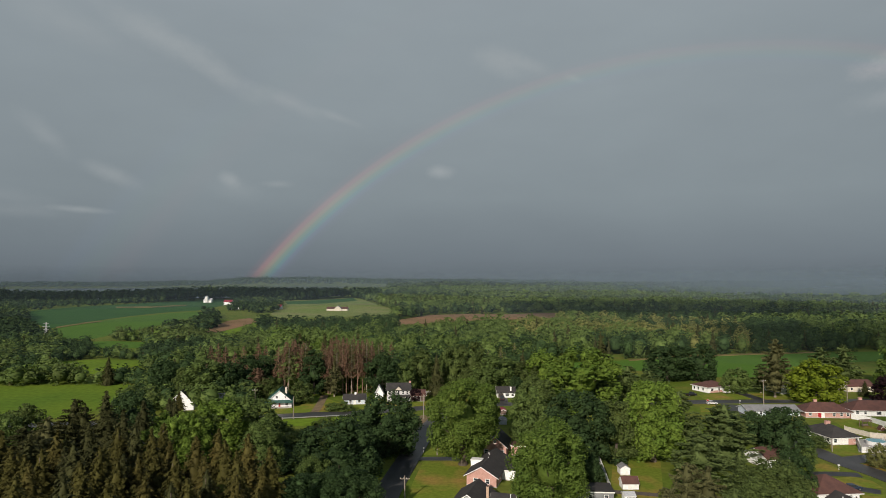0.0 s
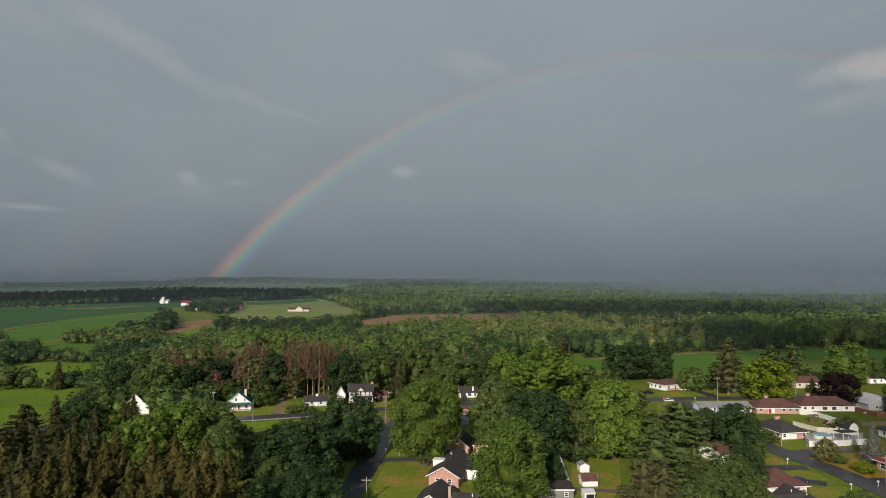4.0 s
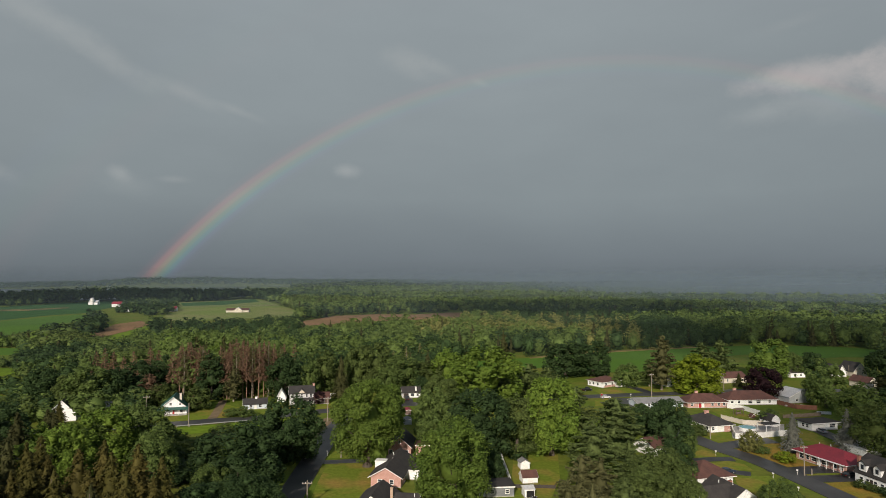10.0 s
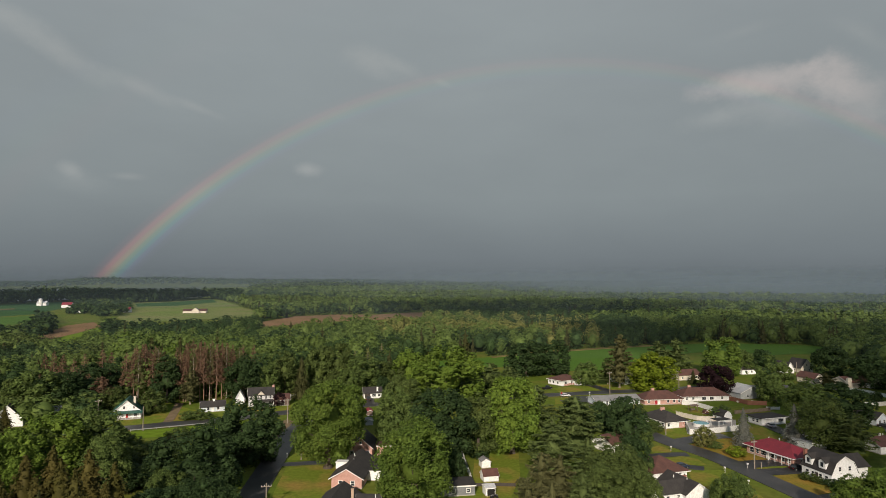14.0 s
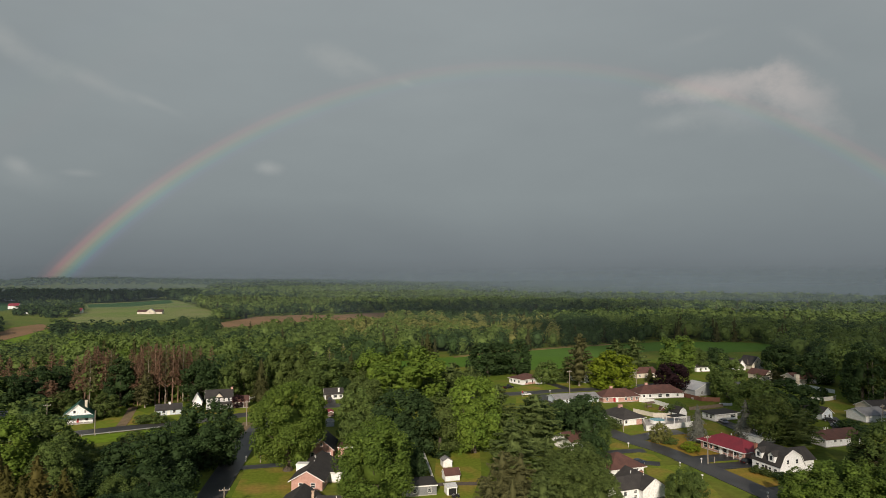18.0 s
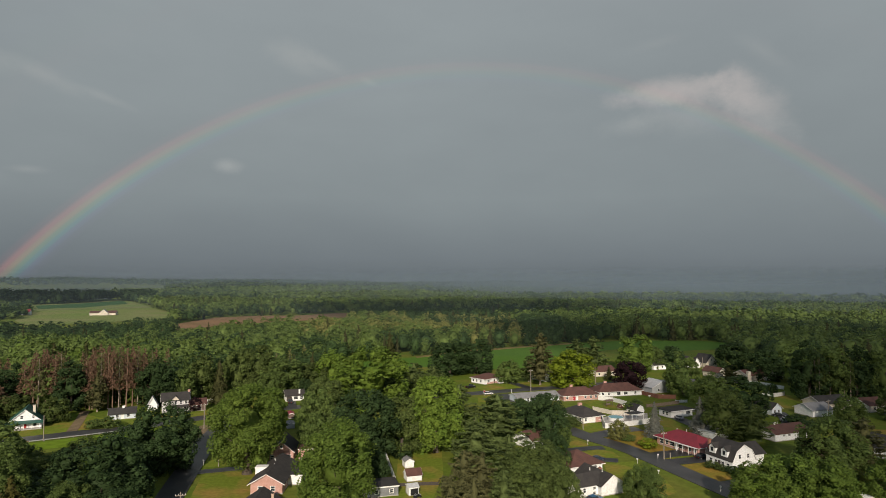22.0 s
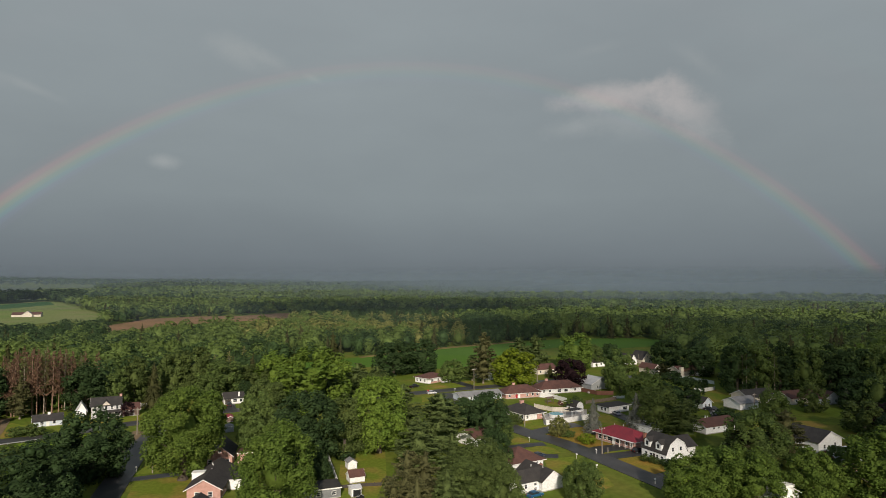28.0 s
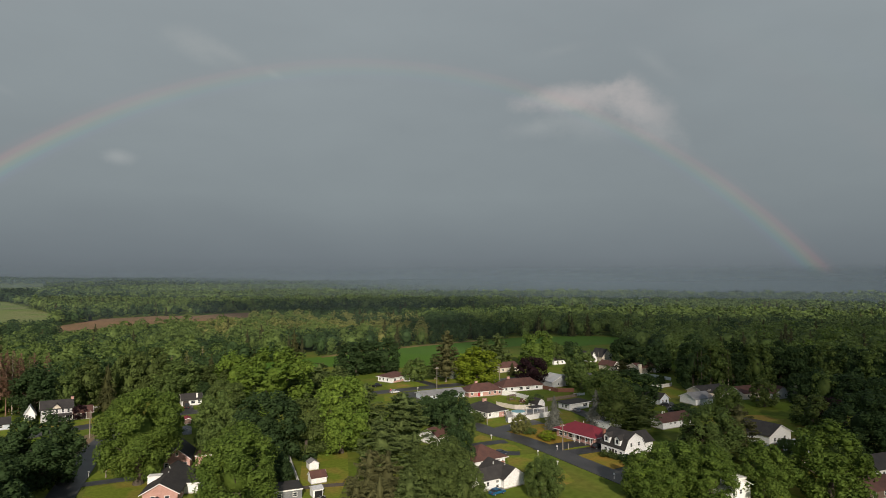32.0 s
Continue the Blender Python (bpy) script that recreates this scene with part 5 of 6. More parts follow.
spruce(-45, 111, 21.0, 14.6, "needle_dim")
spruce(-37, 113, 21.0, 14.5, "needle_rusty")
spruce(-100, 135, 21.0, 16.2, "needle")
spruce(-85, 112, 21.0, 16.8, "needle_dim")
spruce(-116, 145, 21.0, 17.8, "needle")
spruce(-115, 157, 20.0, 16.6, "needle")
spruce(-102, 145, 21.0, 17.0, "needle_dim")
spruce(-96, 146, 20.0, 16.8, "needle")
spruce(-89, 145, 21.0, 15.4, "needle_rusty")
spruce(-84, 149, 22.0, 14.6, "needle")
spruce(-75, 145, 22.0, 14.9, "needle_dim")
spruce(-72, 147, 22.0, 14.0, "needle")
spruce(-68, 153, 21.0, 14.4, "needle_dim")
spruce(-61, 126, 21.0, 14.4, "needle_rusty")
spruce(-69, 120, 21.0, 14.3, "needle_dim")
spruce(-79, 120, 21.0, 14.9, "needle_rusty")
spruce(-47, 124, 21.0, 13.8, "needle_rusty")
spruce(-42, 128, 21.0, 13.2, "needle_dim")
spruce(-35, 122, 20.0, 12.6, "needle_rusty")
spruce(-47, 109, 21.0, 14.4, "needle")
# the rest of the close stand of spruces, row behind row
stand = random.Random(12)
for row in range(6):
    for col in range(13):
        x, y = -118 + col * 7.2 + stand.uniform(-2.4, 2.4) + row * 1.5, 108 + row * 7.4 + stand.uniform(-2.2, 2.2)
        if x > -36 - 0.25 * (y - 105) or stand.random() < 0.5:
            continue
        spruce(round(x, 1), round(y, 1), stand.uniform(17.5, 21.5), stand.uniform(12.0, 15.0), stand.choice(("needle", "needle_dim", "needle_dim", "needle_rusty")))
pine(-111, 189, 20.0, 14.3, "needle")
pine(-109, 173, 18.0, 15.3, "needle_brown")
pine(-104, 182, 19.0, 11.8, "needle")
pine(-108, 162, 18.0, 14.6, "needle")
broad(-129, 192, 16.0, 16.2, "olive")
broad(-72, 175, 17.0, 14.3, "light")
broad(-67, 186, 19.0, 22.2, "light")
broad(-60, 193, 19.0, 20.7, "mid")
broad(-51, 177, 16.0, 12.1, "mid")
broad(-102, 206, 19.0, 15.0, "dark")
broad(-46, 132, 12.0, 9.5, "light")
broad(-128, 182, 16.0, 14.5, "mid")
broad(-147, 193, 17.0, 20.3, "mid")
broad(-27, 163, 18.0, 21.9, "dark")
broad(-17, 200, 17.7, 21.7, "dark")
broad(-26, 202, 13.3, 13.4, "dark")
broad(-32, 156, 11.0, 11.4, "mid")
broad(-22, 144, 11.8, 15.5, "dark")
broad(-31, 143, 10.7, 15.5, "dark")
shrub(-51, 202, 5.4, 8.8, "olive")
shrub(-46, 206, 4.6, 7.0, "olive")
shrub(-41, 262, 3.7, 7.4, "mid")
shrub(-46, 263, 3.1, 6.5, "mid")
broad(-63, 279, 8.9, 11.9, "olive")
broad(-79, 289, 9.2, 12.5, "olive")
spruce(-3, 297, 19.7, 10.3, "needle")
willow(6, 188, 24.7, 22.6, "willow")
broad(14, 219, 19.4, 11.9, "fresh")
shrub(-13, 284, 5.1, 6.8, "purple")
broad(26, 153, 20.0, 19.2, "fresh")
broad(28, 202, 19.8, 14.1, "mid")
broad(40, 187, 21.8, 21.5, "dark")
tall(53, 192, 18.9, 14.9, "olive")
tall(64, 191, 24.5, 19.7, "light")
broad(36, 245, 16.8, 17.2, "olive")
broad(59, 265, 26.0, 31.4, "light")
broad(50, 312, 17.9, 20.4, "light")
broad(80, 306, 14.8, 17.5, "light")
pine(86, 291, 15.2, 17.9, "needle_olive")
broad(25, 306, 17.5, 22.6, "mid")
broad(122, 339, 18.3, 26.5, "dark")
broad(138, 339, 18.9, 24.2, "dark")
pine(75, 199, 20.4, 15.8, "needle_olive")
broad(39, 167, 8.8, 7.5, "dark")
shrub(52, 188, 2.7, 5.6, "dark")
pine(83, 185, 19.0, 20.8, "needle_olive")
pine(66, 162, 18.0, 16.5, "needle_olive")
pine(68, 144, 17.0, 11.4, "needle_olive")
pine(51, 131, 18.0, 13.5, "needle_brown")
pine(54, 128, 18.0, 12.0, "needle_brown")
pine(56, 121, 16.0, 10.4, "needle_olive")
pine(44, 121, 16.0, 10.0, "needle_brown")
pine(48, 118, 16.0, 9.9, "needle_brown")
broad(73, 139, 15.0, 16.5, "olive")
broad(64, 128, 14.0, 13.8, "olive")
broad(72, 127, 13.0, 11.3, "olive")
tall(86, 193, 16.1, 11.3, "dark")
tall(92, 199, 14.1, 8.9, "olive")
broad(103, 189, 16.4, 15.0, "dark")
tall(88, 157, 12.1, 9.9, "dark")
broad(167, 279, 18.0, 24.0, "yellow")
broad(167, 289, 15.1, 15.4, "yellow")
pine(155, 292, 27.9, 15.8, "needle_brown")
broad(142, 303, 11.2, 14.8, "mid")
pine(154, 303, 14.3, 10.7, "needle_olive")
pine(199, 328, 19.9, 18.3, "needle_olive")
pine(209, 325, 21.2, 17.0, "needle_olive")
broad(231, 315, 21.6, 23.7, "fresh")
broad(192, 266, 13.8, 18.8, "purple")
spruce(199, 295, 7.2, 6.5, "needle")
tall(205, 243, 19.6, 18.1, "mid")
broad(249, 322, 13.1, 17.2, "mid")
broad(260, 318, 13.2, 17.4, "dark")
spruce(143, 184, 12.6, 8.2, "needle_blue")
spruce(161, 182, 13.6, 9.3, "needle_blue")
broad(166, 176, 15.8, 17.5, "olive")
broad(189, 207, 15.6, 17.1, "mid")
broad(197, 199, 15.2, 22.8, "dark")
pine(168, 165, 14.1, 14.5, "needle_olive")
pine(257, 269, 7.9, 11.6, "needle")
broad(129, 185, 6.4, 7.6, "tan")
shrub(132, 173, 3.0, 6.1, "yellow")
shrub(131, 183, 2.2, 5.1, "mid")
shrub(160, 219, 5.2, 8.6, "mid")
shrub(138, 143, 1.8, 4.1, "dark")
shrub(136, 149, 1.9, 4.2, "olive")
shrub(137, 146, 1.6, 3.8, "olive")
shrub(250, 234, 4.7, 5.1, "dark")
shrub(124, 207, 3.1, 5.9, "olive")
shrub(124, 212, 3.4, 6.9, "mid")
broad(98, 130, 9.0, 10.5, "mid")
broad(131, 117, 12.0, 15.8, "fresh")
broad(137, 113, 12.0, 16.0, "fresh")
broad(120, 115, 9.0, 9.5, "light")
broad(209, 253, 9.6, 10.3, "dark")
broad(288, 298, 16.6, 21.3, "dark")
broad(280, 266, 16.4, 21.3, "dark")
shrub(205, 179, 4.0, 10.1, "dark")
tall(145, 102, 14.5, 13.1, "fresh")
broad(158, 93, 19.0, 19.3, "fresh")
tall(165, 109, 11.6, 8.5, "mid")
pine(172, 129, 16.7, 14.1, "needle_brown")
broad(162, 131, 15.9, 19.5, "mid")
pine(159, 133, 12.0, 12.4, "needle")
broad(210, 113, 18.6, 24.3, "dark")
broad(231, 143, 11.2, 15.1, "olive")
broad(240, 142, 10.0, 14.4, "purple")
broad(224, 174, 10.4, 13.1, "mid")
tall(248, 174, 11.6, 12.3, "olive")
spruce(269, 174, 10.5, 7.3, "needle_blue")
broad(269, 169, 12.4, 17.6, "dark")
broad(214, 107, 13.9, 20.0, "dark")
broad(180, 101, 9.3, 11.6, "mid")
broad(133, 108, 12.0, 13.0, "fresh")
broad(120, 115, 12.0, 15.8, "fresh")
broad(278, 169, 13.0, 18.0, "dark")
broad(274, 154, 14.2, 20.3, "dark")
broad(273, 143, 14.8, 19.9, "dark")
tall(253, 216, 26.1, 18.9, "dark")
tall(264, 214, 24.7, 19.4, "mid")
tall(274, 209, 23.6, 19.6, "dark")
tall(281, 201, 23.4, 19.7, "mid")
tall(291, 196, 22.8, 20.0, "dark")
tall(298, 189, 22.6, 20.1, "dark")
tall(303, 180, 22.7, 20.1, "mid")
tall(308, 171, 22.8, 20.1, "dark")
tall(307, 159, 23.0, 19.7, "mid")
tall(308, 149, 23.5, 19.5, "dark")
bare(-76, 306, 24.7, 7.9, "rust")
bare(-71, 306, 22.5, 8.8, "rust")
bare(-74, 312, 25.2, 8.5, "rust")
bare(-55, 306, 26.4, 9.1, "rust")
bare(-51, 306, 25.8, 9.1, "rust")
bare(-47, 312, 24.1, 8.4, "rust")
bare(-42, 309, 25.5, 8.7, "rust")
bare(-39, 312, 23.5, 8.3, "rust")
bare(-36, 318, 24.0, 8.0, "rust")
bare(-26, 315, 23.8, 9.3, "rust")
bare(-97, 328, 22.1, 10.1, "rust")
bare(-62, 321, 23.1, 8.7, "rust")
bare(-69, 318, 21.1, 8.1, "rust")
tall(-62, 300, 20.4, 15.2, "dark")
broad(-29, 300, 18.8, 18.3, "dark")
broad(-94, 303, 16.8, 20.5, "dark")
broad(-110, 289, 18.1, 22.8, "mid")
tall(-19, 303, 15.2, 13.4, "mid")
tall(-11, 312, 20.1, 14.4, "olive")
broad(5, 312, 21.3, 17.2, "olive")
broad(14, 312, 24.1, 17.2, "olive")
broad(-101, 291, 16.7, 17.1, "dark")
tall(-118, 289, 14.5, 14.4, "olive")
broad(-132, 297, 16.0, 18.0, "dark")
tall(-86, 312, 18.2, 16.7, "dark")
pine(-51, 294, 16.3, 9.9, "needle_brown")
pine(-88, 297, 13.3, 12.6, "rust")
pine(-83, 290, 9.6, 11.2, "needle_brown")
spruce(-174, 325, 14.6, 9.4, "needle")
bare(-78, 306, 21.7, 7.9, "rust")
bare(-69, 312, 23.5, 8.5, "rust")
bare(-57, 303, 23.4, 8.2, "rust")
bare(-50, 312, 25.8, 8.8, "rust")
bare(-44, 306, 22.5, 7.7, "rust")
bare(-39, 321, 24.8, 8.6, "rust")
bare(-32, 325, 22.8, 8.6, "rust")
bare(-107, 335, 19.3, 9.3, "rust")
bare(-107, 321, 18.5, 8.5, "rust")
bare(-93, 328, 20.6, 9.0, "rust")
broad(35, 321, 12.7, 16.7, "mid")
broad(40, 312, 14.0, 17.4, "olive")
broad(57, 291, 14.1, 16.5, "light")
broad(69, 289, 11.9, 15.4, "mid")
broad(88, 281, 11.1, 16.3, "olive")
broad(50, 276, 12.8, 13.0, "mid")
pine(98, 297, 12.0, 14.4, "needle_olive")
broad(74, 278, 11.5, 13.3, "olive")
broad(20, 297, 13.3, 13.8, "mid")
broad(35, 297, 8.5, 8.3, "dark")
broad(105, 212, 9.9, 9.7, "dark")
tall(108, 187, 8.4, 6.9, "mid")
bare(253, 213, 24.2, 7.9, "olive")
bare(261, 212, 21.7, 8.0, "olive")
bare(266, 209, 22.8, 8.1, "olive")
bare(266, 206, 21.2, 8.0, "olive")
bare(252, 210, 21.5, 7.8, "olive")
spruce(-87, 207, 17.0, 12.0, "needle_dim")
broad(-81, 187, 15.0, 17.2, "light")
broad(-73, 187, 15.0, 18.8, "mid")
broad(-78, 174, 15.0, 14.4, "fresh")
shrub(-56, 219, 5.3, 8.5, "olive")
shrub(-49, 208, 4.6, 9.3, "mid")
shrub(-43, 202, 5.0, 9.7, "olive")
shrub(-43, 230, 4.1, 8.7, "olive")
shrub(-48, 193, 4.6, 9.4, "dark")
shrub(-41, 184, 4.9, 10.7, "mid")
shrub(-47, 179, 5.4, 10.5, "dark")
shrub(-45, 222, 3.2, 7.6, "tan")
shrub(-25, 190, 10.1, 10.8, "dark")
shrub(-22, 202, 9.9, 11.4, "dark")
shrub(-25, 174, 9.2, 11.7, "dark")
shrub(-16, 208, 10.2, 9.8, "dark")
bare(-130, 350, 17.6, 8.2, "rust")
bare(-126, 350, 19.5, 8.2, "rust")
bare(-119, 342, 18.5, 8.0, "rust")
bare(-78, 312, 25.2, 7.1, "rust")
bare(-76, 315, 25.5, 7.2, "rust")
bare(-70, 312, 24.6, 7.1, "rust")
bare(-72, 312, 23.5, 7.1, "rust")
bare(-55, 312, 26.3, 7.5, "rust")
bare(-48, 312, 26.3, 7.4, "rust")
bare(-41, 318, 25.7, 7.6, "rust")
bare(-56, 328, 26.0, 7.8, "rust")
bare(-46, 321, 26.0, 7.6, "rust")
broad(112, 209, 11.5, 10.6, "dark")
broad(107, 218, 9.5, 8.1, "mid")
bare(-76, 301, 25.2, 7.7, "rust")
bare(-74, 300, 23.1, 8.8, "needle_brown")
bare(-72, 303, 26.6, 10.0, "rust")
bare(-68, 300, 24.2, 7.6, "rust")
bare(-66, 301, 25.7, 8.8, "needle_brown")
bare(-64, 303, 22.8, 10.0, "rust")
bare(-54, 300, 26.4, 7.6, "rust")
bare(-51, 300, 24.8, 8.7, "needle_brown")
bare(-48, 300, 27.5, 9.8, "rust")
bare(-46, 298, 25.4, 7.5, "rust")
bare(-44, 301, 26.8, 8.7, "needle_brown")
bare(-41, 300, 24.8, 9.8, "rust")
bare(-39, 303, 26.1, 7.6, "rust")
bare(-37, 304, 24.9, 8.7, "needle_brown")
bare(-35, 306, 23.0, 9.9, "rust")
bare(-55, 300, 23.1, 7.6, "rust")
bare(-32, 309, 23.8, 8.9, "needle_brown")
bare(-80, 304, 22.7, 10.1, "rust")
spruce(-102, 242, 11.9, 9.2, "needle_dim")
spruce(-104, 238, 10.2, 9.1, "needle")

for x, y, h in ((8, 344, 17), (17, 351, 18), (25, 346, 16), (33, 356, 17), (42, 366, 18), (-8, 338, 17), (95, 520, 18), (112, 534, 19), (130, 528, 17), (151, 545, 18)):
    bare(x, y, h, 7.5, "tan")

# ---- woods: everything that is not open ----


def inside_any(px, py, shapes):
    hit = np.zeros(len(px), bool)
    for shape in shapes:
        s = np.array(shape)
        c = np.zeros(len(px), bool)
        j = len(s) - 1
        for i in range(len(s)):
            (xi, yi), (xj, yj) = s[i], s[j]
            if yi != yj:
                c ^= ((yi > py) != (yj > py)) & (px < (xj - xi) * (py - yi) / (yj - yi) + xi)
            j = i
        hit |= c
    return hit


def wood_tree(rng, sprays, size, masses, half, stout):
    """One crown for the woods; half: only what stands clear of its neighbours."""
    lobe = {1: 0.95, 2: 0.8, 4: 0.6, 6: 0.54}.get(masses, 0.42)
    return lobed_crown(rng, 10, 3.2, 0.02, masses, lobe, sprays, size * 1.15, 0.0, 2.4, half, 0.16, 0.0, 0.66 if masses > 2 else 0.8, stout, 0.10)


def wood(name, label, near, far, spacing, sprays, masses, size, seed, height=(13, 20), width=0.62, bearing=(-40, 67), conifers=0.12, clear=(1.07, 1.14, 1.21, 1.28, 1.35), grain=0.006, mats=("dark", "mid", "fresh", "light", "needle", "tan")):
    """One joined mesh of trees, scattered over a ring sector, keeping clear of fields, roads and gardens."""
    rng = np.random.default_rng(seed)
    inner = [wood_tree(np.random.default_rng(seed + k), sprays, size, masses, True, width / 0.66) for k in range(8)]
    edge = [wood_tree(np.random.default_rng(seed + 50 + k), int(sprays * 1.7), size, masses + masses // 2, False, width / 0.66) for k in range(6)]
    cones = [crown_arrays("spruce", seed + 90 + k, 0.09) for k in range(2)]
    n = int(math.radians(bearing[1] - bearing[0]) * (far ** 2 - near ** 2) / 2 / spacing ** 2 * 1.6)
    a = np.radians(rng.uniform(bearing[0], bearing[1], n))
    r = np.sqrt(rng.uniform(near ** 2, far ** 2, n))
    px, py = r * np.sin(a), r * np.cos(a)

    def closed(x, y):
        ok = ~inside_any(x, y, KEEP_OPEN)
        # the fields reach on towards the viewer behind the nearest crowns
        for k in clear:
            ok &= ~inside_any(x * k, y * k, FIELDS)
        return ok

    ok = closed(px, py)
    front = ~closed(px * (1 - 14 / r), py * (1 - 14 / r)) | (r < near + 14)
    cell, keep = {}, []
    for i in np.nonzero(ok)[0]:
        kx, ky = int(px[i] // spacing), int(py[i] // spacing)
        if all(math.hypot(px[i] - px[q], py[i] - py[q]) > spacing * 0.8 for u in (-1, 0, 1) for v in (-1, 0, 1) for q in cell.get((kx + u, ky + v), ())):
            cell.setdefault((kx, ky), []).append(i)
            keep.append(i)
    Vs, Qs, Ts, qi, ti, base = [], [], [], [], [], 0
    for i in keep:
        patch = noise.noise(Vector((px[i] * grain, py[i] * grain, seed)))
        stand = noise.noise(Vector((px[i] * 0.012, py[i] * 0.012, seed + 4.0)))
        cone = rng.random() < conifers * (2.5 if stand > 0.25 else 0.5) and sprays > 40
        bank = cones if cone else edge if front[i] else inner
        V, Q, T2 = bank[int(rng.integers(len(bank)))]
        hgt = rng.uniform(*height) * (1 + 0.38 * patch) * (1.1 if cone else 1)
        wid = hgt * width * rng.uniform(0.8, 1.25) * (0.6 if cone else 1)
        ang = rng.uniform(0, math.tau)
        c, s = math.cos(ang), math.sin(ang)
        P = V * np.array([wid / 6.6, wid / 6.6, hgt / 10])
        P = np.stack([P[:, 0] * c - P[:, 1] * s + px[i], P[:, 0] * s + P[:, 1] * c + py[i], P[:, 2] + land(px[i], py[i]) - 0.3], 1)
        pick = 4 if cone else int(np.clip((patch + rng.normal(0, 0.22)) * 2.6 + 1.2, 0, 3))
        if TAN_AT[0] < math.degrees(a[i]) < TAN_AT[1] and TAN_AT[2] < r[i] < TAN_AT[3] and rng.random() < 0.42:
            pick = 5
        Vs.append(P), Qs.append(Q + base), Ts.append(T2 + base)
        qi.append(np.full(len(Q), pick)), ti.append(np.full(len(T2), pick))
        base += len(V)
    me = arrays_mesh(name, np.concatenate(Vs), np.concatenate(Qs), np.concatenate(Ts), [LEAF[m] for m in mats], np.concatenate(qi), np.concatenate(ti))
    return tagged(new(name, me), label, "woods", kind="stuff")


# translucent grey sheets standing in for rain haze, far behind the gardens
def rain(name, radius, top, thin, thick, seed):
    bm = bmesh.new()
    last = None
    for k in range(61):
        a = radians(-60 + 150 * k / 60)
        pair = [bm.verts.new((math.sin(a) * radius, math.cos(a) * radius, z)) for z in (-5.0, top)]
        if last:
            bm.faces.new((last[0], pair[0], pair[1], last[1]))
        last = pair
    m = bpy.data.materials.new("haze_veil")
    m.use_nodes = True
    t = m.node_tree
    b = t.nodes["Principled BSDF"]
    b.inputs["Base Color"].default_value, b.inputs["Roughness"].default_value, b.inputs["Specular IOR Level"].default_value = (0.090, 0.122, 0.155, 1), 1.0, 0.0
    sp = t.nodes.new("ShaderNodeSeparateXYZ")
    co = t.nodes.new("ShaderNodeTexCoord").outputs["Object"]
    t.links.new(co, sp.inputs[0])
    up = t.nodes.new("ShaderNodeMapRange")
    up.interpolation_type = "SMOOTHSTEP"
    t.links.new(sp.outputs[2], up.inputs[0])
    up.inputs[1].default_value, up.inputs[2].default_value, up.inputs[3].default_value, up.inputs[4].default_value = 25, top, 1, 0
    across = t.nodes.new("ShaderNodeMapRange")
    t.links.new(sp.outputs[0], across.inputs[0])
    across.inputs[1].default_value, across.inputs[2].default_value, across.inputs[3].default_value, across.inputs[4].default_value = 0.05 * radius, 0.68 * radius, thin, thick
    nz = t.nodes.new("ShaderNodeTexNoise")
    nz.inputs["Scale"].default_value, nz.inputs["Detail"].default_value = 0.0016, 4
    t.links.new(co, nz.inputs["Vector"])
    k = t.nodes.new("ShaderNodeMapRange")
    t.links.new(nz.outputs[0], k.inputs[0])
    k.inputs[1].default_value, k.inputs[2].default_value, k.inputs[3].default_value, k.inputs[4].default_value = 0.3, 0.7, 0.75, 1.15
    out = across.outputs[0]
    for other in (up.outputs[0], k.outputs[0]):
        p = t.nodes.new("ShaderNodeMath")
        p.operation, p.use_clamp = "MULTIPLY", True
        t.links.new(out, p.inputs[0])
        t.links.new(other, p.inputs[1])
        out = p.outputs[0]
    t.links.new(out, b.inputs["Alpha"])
    ob = tagged(new(name, mesh_of(name, bm, m)), "translucent grey sheet standing in for rain haze", "rain", kind="structure")
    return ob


rain("backdrop_haze_garden", 445, 57, 0.03, 0.04, 7)
rain("backdrop_haze_nearest", 620, 58, 0.035, 0.05, 5)
rain("backdrop_haze_front", 870, 66, 0.07, 0.15, 4)
rain("backdrop_haze_near", 1250, 82, 0.11, 0.46, 1)
rain("backdrop_haze_mid", 1720, 86, 0.13, 0.95, 2)
rain("backdrop_haze_back", 2350, 100, 0.20, 0.99, 6)
rain("backdrop_haze_far", 3560, 125, 0.42, 0.99, 3)

TAN_AT = (6, 26, 500, 760)
GREENS = ("dark", "mid", "mid", "olive", "needle", "tan")
wood("woodland", "dense mixed green summer woodland of many crowns", 310, 720, 8.6, 290, 13, 0.27, 21, (11, 19), 0.78, (-15, 67), mats=("dark", "mid", "mid", "fresh", "needle", "tan"))
wood("scrub", "dense low green scrub and hedgerow trees between meadows", 285, 640, 5.8, 120, 8, 0.38, 29, (4.5, 11), 1.05, (-42, -15), 0.04, (1.05, 1.10), 0.012, ("dark", "mid", "olive", "fresh", "needle", "tan"))
wood("meadow_trees", "scattered dark trees at the far edge of the farm meadows", 1150, 1545, 15, 44, 4, 0.60, 41, (9, 14), 0.95, (-42, -7), 0.0, (1.07, 1.14, 1.2), 0.01, ("dark", "dark", "mid", "olive", "needle", "tan"))
wood("hedgerow_woods", "low dark hedgerow trees between the farm fields", 640, 1150, 9.5, 60, 4, 0.60, 33, (8, 13), 1.1, (-42, -9), 0.0, (1.07, 1.14, 1.20), 0.01, ("dark", "dark", "mid", "olive", "needle", "tan"))
wood("far_treeline", "tall dark treeline behind the crop fields", 1545, 1800, 13, 44, 4, 0.60, 35, (19, 29), 0.8, (-44, -6), 0.0, (), 0.004, ("dark", "dark", "dark", "mid", "needle", "tan"))
